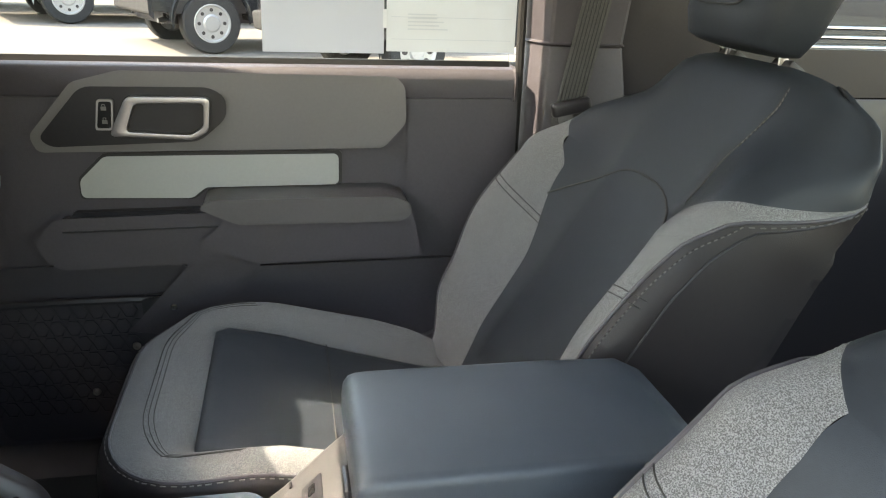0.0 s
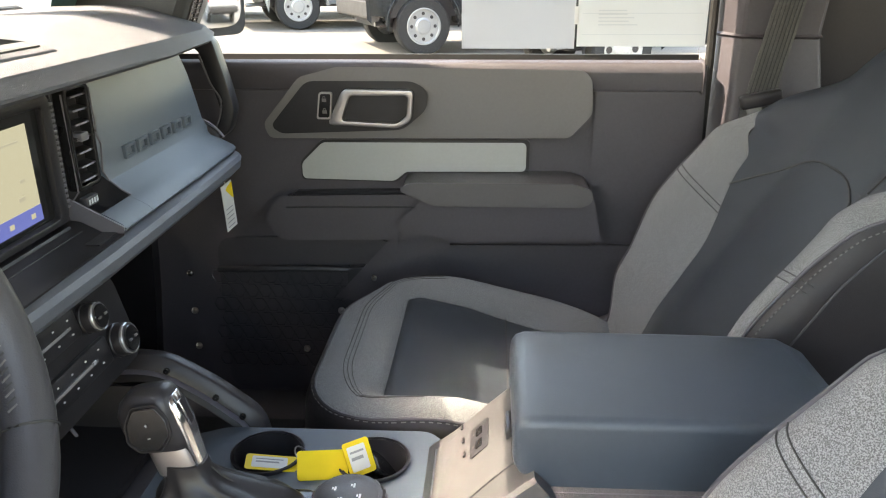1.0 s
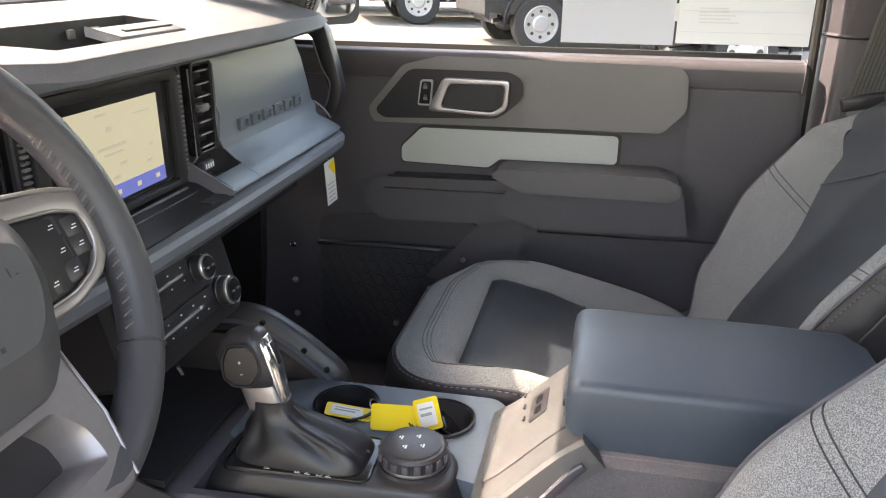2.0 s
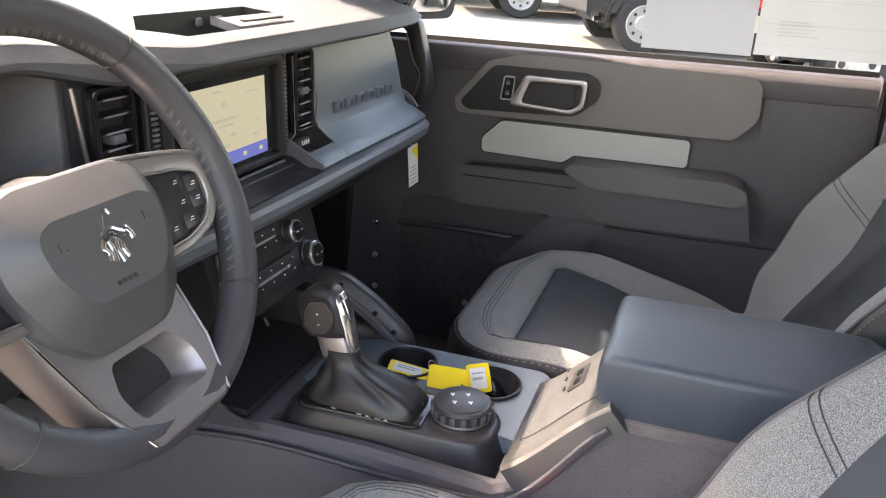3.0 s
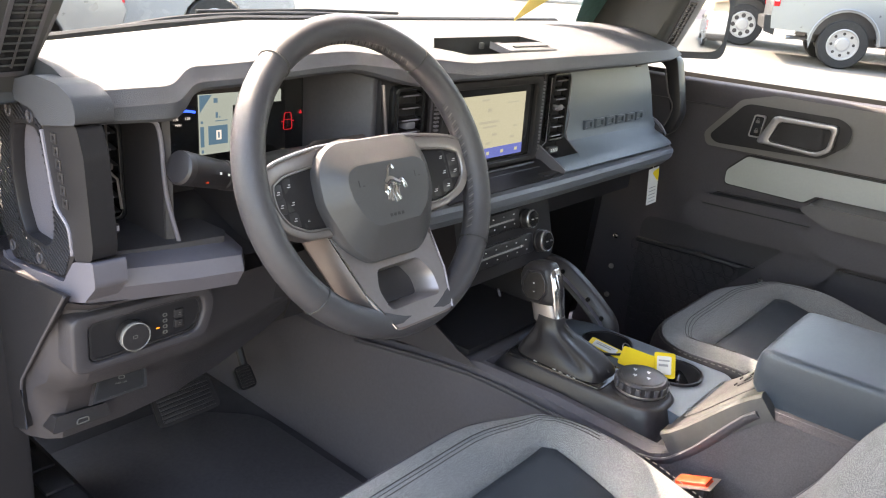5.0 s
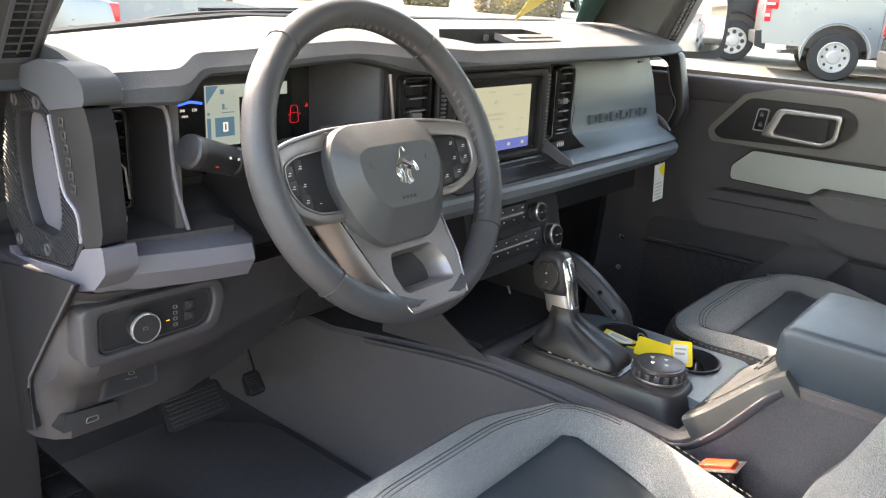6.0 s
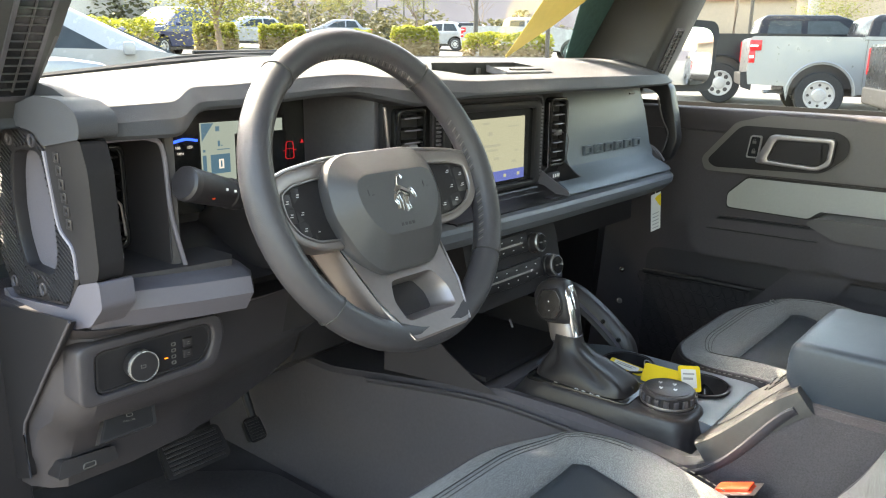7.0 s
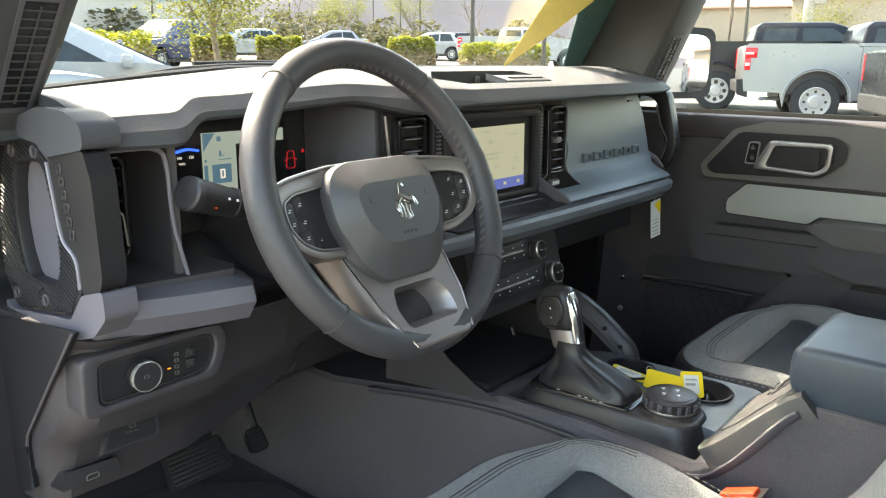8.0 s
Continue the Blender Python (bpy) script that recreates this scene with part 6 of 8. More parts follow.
def seat(name_label, cx, lean, ahead, bulge, cut):
    """lean: the backrest's tilt in degrees; ahead: how far it stands forward; bulge: fullness of the two bolsters; cut: width added to the centre panel."""
    st = thing("bucket_seat", name_label, "seat", "front seats", at=(cx, -0.35, 0.60))
    part("seat_base", bevelled(box(cx - 0.20, cx + 0.20, -0.56, -0.16, 0.56, 0.70), 0.015), M_BLACK, st)
    for s in (-1, 1):
        part("seat_rail", box(cx + s * 0.19 - 0.02, cx + s * 0.19 + 0.02, -0.66, -0.12, 0.56, 0.60, 0.005), M_BLACK, st)
    # ---- cushion: rings shrinking from the outline towards the inset panel
    M = 80
    outline = rounded([(-0.165, -0.60), (-0.224, -0.47), (-0.232, -0.30), (-0.236, -0.160), (-0.150, -0.074), (0.150, -0.074), (0.236, -0.160), (0.232, -0.30), (0.224, -0.47), (0.165, -0.60)], 0.09, 8)
    inner = rounded([(-0.135, -0.56), (-0.150, -0.36), (-0.168, -0.190), (0.168, -0.190), (0.150, -0.36), (0.135, -0.56)], 0.018, 8)

    def resample(poly, n):
        pts = [Vector((p[0], p[1], 0)) for p in poly]
        c = Vector((0, -0.35, 0))
        out = []
        for k in range(n):
            a = 2 * math.pi * k / n
            d = Vector((math.cos(a), math.sin(a), 0))
            best = None
            for i in range(len(pts)):
                p0, p1 = pts[i - 1] - c, pts[i] - c
                e = p1 - p0
                den = d.x * e.y - d.y * e.x
                if abs(den) < 1e-9:
                    continue
                t = (p0.x * e.y - p0.y * e.x) / den
                u = (p0.x * d.y - p0.y * d.x) / den
                if t > 0 and -1e-6 <= u <= 1 + 1e-6 and (best is None or t < best):
                    best = t
            out.append((c + d * best))
        return out

    oo, ii = resample(outline, M), resample(inner, M)

    def top(x, y):
        z = 0.872 + 0.215 * min(y + 0.19, 0.0)
        if y > -0.19:
            z += 0.010 * math.sin(min(1, (y + 0.19) / 0.06) * math.pi / 2)
        w = min(1, max(0, (abs(x) - 0.13) / 0.07)) * min(1, max(0, (-0.09 - y) / 0.20))
        return z + 0.042 * w * w * (3 - 2 * w)

    def ring(f, lower):
        r = []
        for a, b in zip(oo, ii):
            p = b.lerp(a, f)
            r.append(Vector((cx + p.x, p.y, top(p.x, p.y) - lower)))
        return r

    rings = [ring(0.0, 0.006)] + [ring(f, d) for f, d in ((0.04, 0.001), (0.12, -0.001), (0.3, -0.004), (0.5, -0.003), (0.68, 0.003), (0.78, 0.008), (0.86, 0.014))]
    cu = part("cushion_bolster", loft(rings, caps=False), M_CLOTH, st, "grey woven cushion bolster", 60)
    sk = [ring(0.86, 0.0145), ring(0.90, 0.017), ring(0.95, 0.025), ring(0.98, 0.035), ring(1.006, 0.058), ring(1.012, 0.11), ring(0.98, 0.19), ring(0.90, 0.22)]
    part("cushion_skirt", loft(sk, caps=False), M_SKIRT, st, "black leather cushion skirt", 60)
    part("cushion_piping", tube(ring(0.862, 0.0145), 0.0018, 6, True), M_DARK, cu)
    seam = ring(0.905, 0.0168)
    for k in range(0, M):
        a, b = seam[k - 1], seam[k]
        nst = max(1, int((b - a).length / 0.008))
        for j in range(nst):
            if a.y > -0.45:
                p, q_ = a.lerp(b, j / nst), a.lerp(b, (j + 0.55) / nst)
                stitches.append((p, q_, st))
    for f in (0.44, 0.49, 0.54):
        part("cushion_seam", tube([p + Vector((0, 0, 0.0005)) for p in ring(f, -0.0025)][6:M // 2 - 5], 0.0006, 5), M_DTHREAD, cu)
    bm = bmesh.new()
    rows = []
    for f, d in ((1.0, 0.0065), (0.97, 0.001), (0.9, -0.002), (0.6, -0.003), (0.3, -0.003), (0.05, -0.003)):
        rows.append([bm.verts.new((cx + b.x * f, -0.35 + (b.y + 0.35) * f, top(b.x * f, -0.35 + (b.y + 0.35) * f) - d)) for b in ii])
    for a, b in zip(rows, rows[1:]):
        for i in range(M):
            bm.faces.new((a[i - 1], a[i], b[i], b[i - 1]))
    bm.faces.new(rows[-1])
    pn = part("cushion_panel", bm, M_VINYL, st, "smooth blue-black centre panel", 60)
    part("panel_seam", tube([(cx + x, -0.355, top(x, -0.355) + 0.0025) for x in (-0.146, -0.07, 0, 0.07, 0.146)], 0.0011, 6), M_DTHREAD, pn)
    # ---- backrest, on one smooth surface cut into covers
    th = radians(lean)
    B0, U, Nn = Vector((cx, -0.556 + ahead, 0.794)), Vector((0, -math.sin(th), math.cos(th))), Vector((0, math.cos(th), math.sin(th)))
    HALF = [(0.0, 0.205), (0.12, 0.250), (0.30, 0.252), (0.42, 0.247), (0.50, 0.238), (0.55, 0.226), (0.590, 0.204), (0.615, 0.172)]
    BOL = [(0.0, 0.030), (0.10, 0.056), (0.24, 0.076), (0.36, 0.070), (0.45, 0.034), (0.55, 0.0)]
    THICK = [(0.0, 0.10), (0.25, 0.13), (0.50, 0.105), (0.615, 0.085)]

    def P(a, s):
        h, b, t = lerp_table(HALF, s), lerp_table(BOL, s), lerp_table(THICK, s)
        g, sg = abs(a), 1 if a >= 0 else -1
        b *= bulge[0] if a < 0 else bulge[1]
        if g <= 0.6:
            u = g / 0.6
            x = h * u
            w = min(1, max(0, (u - 0.38) / 0.50))
            n = b * w * w * (3 - 2 * w) + 0.004 * math.cos(u * 1.5)
            edge = max(0, (u - 0.86) / 0.14)
            n -= 0.016 * edge * edge
            if s > 0.44:
                n -= 0.055 * max(0, (u - 0.5) / 0.5) ** 2 * min(1, (s - 0.44) / 0.12)
        else:
            v = (g - 0.6) / 0.4
            n0 = P(0.6 * sg, s)[1]
            if v < 0.7:
                k = v / 0.7
                x = h + 0.010 * math.sin(k * math.pi)
                n = n0 + (-t - n0) * k
            else:
                k = (v - 0.7) / 0.3
                x = h * (1 - k)
                n = -t - 0.01 * math.sin(k * math.pi / 2)
        if s > 0.575:
            f = math.sqrt(max(0.0, 1 - 0.80 * min(1.0, (s - 0.575) / 0.04) ** 2))
            n = -0.032 + (n + 0.032) * f
            x *= 0.75 + 0.25 * f
        return sg * x, n

    def pt(a, s, off=0.0):
        x, n = P(a, s)
        p = B0 + U * s + Nn * (n + off)
        return Vector((cx + x, p.y, p.z))

    def cover(a0, a1, s0, s1, na, ns):
        bm = bmesh.new()
        g = []
        if callable(s0):
            for j in range(ns + 1):
                row = []
                for i in range(na + 1):
                    a = a0 + (a1 - a0) * i / na
                    row.append(bm.verts.new(pt(a, s0(abs(a)) + (s1 - s0(abs(a))) * j / ns)))
                g.append(row)
            for j in range(ns):
                for i in range(na):
                    bm.faces.new((g[j][i], g[j][i + 1], g[j + 1][i + 1], g[j + 1][i]))
            return bm
        for j in range(ns + 1):
            s = s0 + (s1 - s0) * j / ns
            lo = a0(s) if callable(a0) else a0
            hi_ = a1(s) if callable(a1) else a1
            g.append([bm.verts.new(pt(lo + (hi_ - lo) * i / na, s)) for i in range(na + 1)])
        for j in range(ns):
            for i in range(na):
                bm.faces.new((g[j][i], g[j][i + 1], g[j + 1][i + 1], g[j + 1][i]))
        return bm

    def ac(s):
        return lerp_table([(0.0, 0.30 + cut), (0.2, 0.305 + cut), (0.36, 0.37 + cut * 0.7), (0.405, 0.44)], s) if s < 0.405 else 0.44 + 0.46 * min(1, (s - 0.405) / 0.125)

    def gl(s):
        return lerp_table([(0.0, 0.55), (0.30, 0.562), (0.42, 0.600)], s) if s < 0.42 else 0.600 + 0.302 * min(1, (s - 0.42) / 0.11)

    def low_edge(g):
        return 0.405 + 0.125 * min(1, max(0, (g - 0.44) / 0.46))

    SB, ST = 0.405, 0.530
    part("back_panel", cover(lambda s: -ac(s), ac, 0.0, SB, 20, 24), M_VINYL, st, "smooth blue-black back panel", 70)
    up = part("shoulder_panel", cover(-0.9, 0.9, low_edge, 0.615, 90, 16), M_VINYL, st, "smooth blue-black shoulder panel", 70)
    for sg in (-1, 1):
        bo = part("back_bolster", cover(lambda s: sg * ac(s), lambda s: sg * gl(s), 0.0, ST, 14, 106), M_CLOTH, st, "grey woven back bolster", 70)
        part("back_side", cover(lambda s: sg * gl(s), sg * 0.903, 0.0, ST, 10, 106), M_SKIRT, st, "black leather side", 70)
        part("bolster_seam", tube([pt(sg * gl(ST * k / 36), ST * k / 36, 0.001) for k in range(36)], 0.0022, 6), M_DARK, bo)
        part("side_seam", tube([pt(sg * (gl(ST * k / 30) + 0.085 * (1 - (k / 30) ** 3)), ST * k / 30, 0.0008) for k in range(31)], 0.0014, 6), M_BLACK, bo)
        for d in (0.0, 0.010):
            part("bolster_seam", tube([pt(sg * (ac(0.27) + (0.60 - ac(0.27)) * k / 10), 0.27 + d + 0.02 * k / 10, 0.0008) for k in range(11)], 0.0008, 5), M_DTHREAD, bo)
        for k in range(84):
            s_ = ST * k / 84
            ga, gb = sg * (gl(s_) + 0.018), sg * (gl(s_ + 0.0032) + 0.018)
            stitches.append((pt(ga, s_) + Vector((sg * 0.0012, 0, 0)), pt(gb, s_ + 0.0032) + Vector((sg * 0.0012, 0, 0)), st))
        for k in range(26 if sg < 0 else 0):
            s_ = 0.42 + 0.165 * k / 26
            ca = sg * (0.30 + 0.09 * k / 26)
            stitches.append((pt(ca, s_, 0.0012), pt(ca, s_ + 0.0042, 0.0012), st))
        if sg < 0:
            part("panel_seam", tube([pt(sg * (0.295 + 0.09 * k / 12), 0.41 + 0.175 * k / 12, 0.001) for k in range(13)], 0.0013, 5), M_DTHREAD, up)
    part("panel_seam", tube([pt(-0.36 + 0.72 * k / 16, 0.395 - 0.10 * (abs(-0.36 + 0.72 * k / 16) / 0.36) ** 3 + 0.02, 0.0012) for k in range(17)], 0.0016, 6), M_DTHREAD, up)
    part("back_shell", joined(cover(-1.0, -0.90, 0.0, 0.615, 5, 24), cover(0.90, 1.0, 0.0, 0.615, 5, 24)), M_BLACK, st, "", 70)
    bm = bmesh.new()
    bm.faces.new([bm.verts.new(pt(-1 + 2 * k / 60, 0.615)) for k in range(60)])
    part("top_cap", bm, M_VINYL, st)
    # ---- head restraint on two posts
    hc = B0 + U * 0.706 + Nn * 0.038
    HR = Matrix.Translation(hc) @ pose(0, 0, 0, lean - 17, 0, 0)
    rows = []
    for z, w, d in ((-0.095, 0.078, 0.030), (-0.090, 0.096, 0.042), (-0.06, 0.112, 0.050), (0.0, 0.120, 0.054), (0.06, 0.116, 0.050), (0.085, 0.10, 0.042), (0.095, 0.075, 0.028)):
        rows.append([Vector((w * math.copysign(abs(math.cos(t)) ** 0.5, math.cos(t)), d * math.copysign(abs(math.sin(t)) ** 0.6, math.sin(t)), z)) for t in [2 * math.pi * k / 36 for k in range(36)]])
    hr = part("head_restraint", moved(loft(rows), HR), M_VINYL, st, "padded blue-black head restraint", 60)
    part("restraint_seam", moved(tube([Vector((0.068 * math.copysign(abs(math.cos(t)) ** 0.4, math.cos(t)), 0.0555, 0.005 + 0.06 * math.copysign(abs(math.sin(t)) ** 0.4, math.sin(t)))) for t in [2 * math.pi * k / 40 for k in range(40)]], 0.0016, 6, True), HR), M_DTHREAD, hr)
    for sg in (-1, 1):
        part("post", tube([hc + Vector((sg * 0.062, 0, -0.085)), B0 + U * 0.60 + Vector((sg * 0.062, 0, 0)) - Nn * 0.03], 0.006, 10), M_CHROME, st)
        part("post_sleeve", moved(box(-0.020, 0.020, -0.013, 0.013, -0.006, 0.006, 0.004), Matrix.Translation(B0 + U * 0.618 + Vector((sg * 0.062, 0, 0)) - Nn * 0.028) @ pose(0, 0, 0, lean, 0, 0)), M_BLACK, st)
    return st


stitches = []
seat_p = seat("grey cloth and blue-black vinyl passenger seat", 0.37, 33, 0.0, (1.0, 1.28), 0.0)
seat_d = seat("grey cloth and blue-black vinyl driver's seat", -0.395, 37, 0.085, (1.28, 1.28), 0.07)
seat_d.location.y += 0.03
for owner in (seat_p, seat_d):
    bm = bmesh.new()
    for p, q_, o in stitches:
        if o is owner:
            d = (q_ - p)
            s1 = d.orthogonal().normalized() * 0.0008
            s2 = d.cross(s1).normalized() * 0.0008
            a = [bm.verts.new(p + v) for v in (s1, s2, -s1, -s2)]
            b = [bm.verts.new(q_ + v) for v in (s1, s2, -s1, -s2)]
            for i in range(4):
                bm.faces.new((a[i - 1], a[i], b[i], b[i - 1]))
    ob = part("stitching", bm, M_THREAD, owner, "pale contrast stitching")
    ob["kind"] = "stuff"

# recliner lever and belt anchor on the passenger seat
part("recliner_lever", bevelled(loft([[(0.605, -0.50, 0.790), (0.63, -0.50, 0.790), (0.63, -0.50, 0.765), (0.605, -0.50, 0.765)], [(0.605, -0.62, 0.845), (0.63, -0.62, 0.845), (0.63, -0.62, 0.800), (0.605, -0.62, 0.800)]]), 0.006), M_DARK, seat_p)

# seat belt buckle by the driver's seat
bk = thing("belt_buckle", "black belt buckle with a red release button beside the console", "belt buckle", at=(-0.152, -0.33, 0.80))
part("buckle_body", bevelled(loft([[(-0.166, -0.308, 0.856), (-0.140, -0.308, 0.856), (-0.140, -0.352, 0.874), (-0.166, -0.352, 0.874)], [(-0.168, -0.306, 0.74), (-0.140, -0.306, 0.74), (-0.140, -0.350, 0.74), (-0.168, -0.350, 0.74)]]), 0.004), M_BLACK, bk)
part("release_button", bevelled(loft([[(-0.163, -0.311, 0.8565), (-0.143, -0.311, 0.8565), (-0.143, -0.349, 0.872), (-0.163, -0.349, 0.872)], [(-0.163, -0.309, 0.8625), (-0.143, -0.309, 0.8625), (-0.143, -0.347, 0.878), (-0.163, -0.347, 0.878)]]), 0.002), M_RED, bk, "red release button")
part("stalk", box(-0.162, -0.145, -0.345, -0.315, 0.58, 0.745, 0.004), M_BLACK, bk)

# yellow key tags lying over the cup holders
kt = thing("key_tag", "yellow card key tags with white labels in the cup holder", "key tag")


def card(m, w, h, labelled):
    c = part("card", moved(bevelled(prism(rounded([(-w, -h), (w, -h), (w * 1.02, h), (-w, h)], 0.004), "z", 0, 0.0008), 0), m), M_YELLOW, kt)
    if labelled:
        part("card_label", moved(prism(rounded([(-w * 0.75, -h * 0.72), (w * 0.62, -h * 0.72), (w * 0.62, h * 0.72), (-w * 0.75, h * 0.72)], 0.002), "z", 0.0009, 0.0013), m), M_PAPER, c)
        part("card_print", moved(bars([(-w * 0.6, w * 0.3, -h * 0.1, h * 0.08), (-w * 0.6, w * 0.45, h * 0.3, h * 0.42)], "z", 0.0014, 0.0002), m), M_INK, c)


card(pose(0.040, -0.092, 0.889, 6, 10, -80), 0.028, 0.012, True)
card(pose(0.034, -0.150, 0.893, 30, 6, -74), 0.027, 0.017, False)
card(pose(0.046, -0.188, 0.896, 55, 2, -50), 0.016, 0.019, True)
fob = thing("key_fob", "black key fob lying in the cup holder", "key fob")
part("fob_body", moved(bevelled(box(-0.018, 0.018, -0.032, 0.032, 0, 0.012), 0.005, 3), pose(0.082, -0.212, 0.845, 48, -8, 20)), M_GLOSS, fob)
part("fob_ring", moved(tube([(0.010 * math.cos(2 * math.pi * k / 16), 0.010 * math.sin(2 * math.pi * k / 16), 0) for k in range(16)], 0.001, 6, True), pose(0.045, -0.125, 0.898, 50, 0, 0)), M_STEEL, fob)

# paper tag hanging below the passenger shelf
ht = thing("hanging_tag", "white and yellow paper tag hanging below the dashboard shelf", "paper tag")
part("tag_paper", moved(box(-0.015, 0.015, -0.0006, 0.0006, -0.084, -0.002), pose(0.516, 0.098, 1.074, 4, -11, -14)), M_PAPER, ht)
part("tag_band", moved(prism([(0.0155, -0.005), (0.0155, -0.034), (0.010, -0.030), (-0.004, -0.012), (0.002, -0.008)], "y", -0.0008, 0.0008), pose(0.516, 0.098, 1.074, 4, -11, -14)), M_YELLOW, ht)
part("tag_string", tube([(0.516, 0.098, 1.066), (0.514, 0.100, 1.086)], 0.0008, 5), M_WHITE, ht)
part("tag_print", moved(bars([(-0.011, 0.009, -0.046 - k * 0.008, -0.0445 - k * 0.008) for k in range(5)], "y", -0.0012, 0.0003), pose(0.516, 0.098, 1.074, 4, -11, -14)), M_INK, ht)

# pedals
for nm, x, y, z, w, h, lab in (("brake_pedal", -0.405, 0.40, 0.750, 0.052, 0.025, "wide ribbed black brake pedal"), ("accelerator_pedal", -0.222, 0.50, 0.682, 0.016, 0.020, "narrow ribbed black accelerator pedal")):
    pd = thing(nm, lab, "pedal", at=(x, y, z))
    PM = pose(x, y, z, -36, 0, 0)
    part("pad", moved(bevelled(prism(rounded([(-w, -h), (w, -h), (w * 0.95, h), (-w * 0.95, h)], 0.008), "y", -0.008, 0.008), 0.003), PM), M_SATINBLACK, pd)
    for k in range(7):
        zz = -h * 0.8 + k * h * 0.27
        part("rib", moved(box(-w * 0.88, w * 0.88, -0.011, -0.007, zz - 0.0022, zz + 0.0022, 0.001), PM), M_BLACK, pd)
    part("arm", tube([(x + 0.01, y + 0.01, z + 0.01), (x + 0.02, y + 0.10, z + 0.16), (x + 0.02, y + 0.16, z + 0.30)], 0.008, 8), M_SATINBLACK, pd)

# ---------------------------------------------------------------- outside: paints
M_SILVER = material("silver_paint", (0.22, 0.227, 0.235), 0.32, 0.5, 0.02, 20)
M_BLACKPAINT = material("black_paint", (0.012, 0.013, 0.016), 0.22, 0, 0.1, 20, spec=0.2)
M_GREYPAINT = material("dark_grey_paint", (0.016, 0.017, 0.019), 0.25, 0, 0.05, 20, spec=0.2)
M_WHITEPAINT = material("white_paint", (0.27, 0.275, 0.28), 0.25, 0, 0.03, 20)
M_BLUEPAINT = material("navy_paint", (0.03, 0.04, 0.09), 0.22, 0.1, 0.1, 20)
M_CARGLASS = material("car_glass", (0.022, 0.028, 0.030), 0.05, 0, 0.3, 3, spec=0.35)
M_TYRE = material("tyre_rubber", (0.02, 0.02, 0.02), 0.8, 0, 0.2, 30, 0.3, 80)
M_RIM = material("painted_steel_rim", (0.42, 0.42, 0.42), 0.35, 0.5, 0.05, 30)
M_LENS = material("red_lens", (0.55, 0.01, 0.015), 0.15, 0, 0.1, 30)
M_BARK = material("bark", (0.16, 0.12, 0.09), 0.9, 0, 0.3, 12, 0.6, 40)
M_SHRUB = leaf("dry_shrub", (0.085, 0.085, 0.04), (0.12, 0.11, 0.05))
M_LEAF = leaf("yellow_green_leaf", (0.12, 0.13, 0.035), (0.22, 0.225, 0.04))
M_HEDGE = leaf("hedge_leaf", (0.16, 0.175, 0.032), (0.31, 0.32, 0.035))
M_HEDGETWIG = material("hedge_twig", (0.26, 0.21, 0.12), 0.8, 0, 0.3, 8)
M_STUCCO = material("tan_stucco", (0.30, 0.245, 0.185), 0.9, 0, 0.1, 3, 0.4, 30)
M_ROOFTILE = material("clay_roof_tile", (0.42, 0.24, 0.16), 0.85, 0, 0.2, 4, 0.5, 20)
M_METALPOST = material("dark_post", (0.06, 0.055, 0.05), 0.5, 0.5, 0.2, 10)
M_HILL = material("hazy_hill", (0.105, 0.095, 0.104), 1.0, 0, 0.34, 0.02, coarse=0.004)
M_KERB = material("kerb_concrete", (0.33, 0.30, 0.265), 0.9, 0, 0.12, 4, 0.4, 60)
M_GRAVEL = material("planting_gravel", (0.27, 0.215, 0.165), 0.95, 0, 0.3, 6, 0.6, 40)
M_BUILDING = material("pale_wall", (0.38, 0.36, 0.33), 0.9, 0, 0.08, 1)
M_BLUESIGN = material("blue_cladding", (0.12, 0.28, 0.50), 0.5, 0, 0.08, 2)


def on_ground(az, dist, dz=0.0):
    x, y = -0.997 + dist * math.cos(radians(az)), -0.576 + dist * math.sin(radians(az))
    return Vector((x, y, ground_z(x, y) + dz))


def road_wheel(parent, x, y, r, steel, side):
    w = part("wheel", moved(lathe([(r * 0.62, 0.115), (r * 0.95, 0.12), (r, 0.09), (r, -0.09), (r * 0.95, -0.12), (r * 0.62, -0.115)], 36), pose(x, y, r, 90, 0, 0)), M_TYRE, parent, "black tyre")
    s = side
    rimb = part("rim", moved(lathe([(r * 0.64, 0.118), (r * 0.60, 0.121), (r * 0.56, 0.09), (r * 0.30, 0.085), (r * 0.24, 0.105), (0.001, 0.108)], 36), pose(x, y, r, 90 * s, 0, 0)), M_RIM, w, "pale steel rim")
    for k in range(8):
        a = 2 * math.pi * k / 8
        part("rim_hole", moved(lathe([(0.026 if steel else 0.045, 0), (0.026 if steel else 0.045, 0.004), (0.001, 0.005)], 12), pose(x, y, r, 90 * s, 0, 0) @ pose(r * 0.44 * math.cos(a), r * 0.44 * math.sin(a), 0.086)), M_BLACK, rimb)
    return w


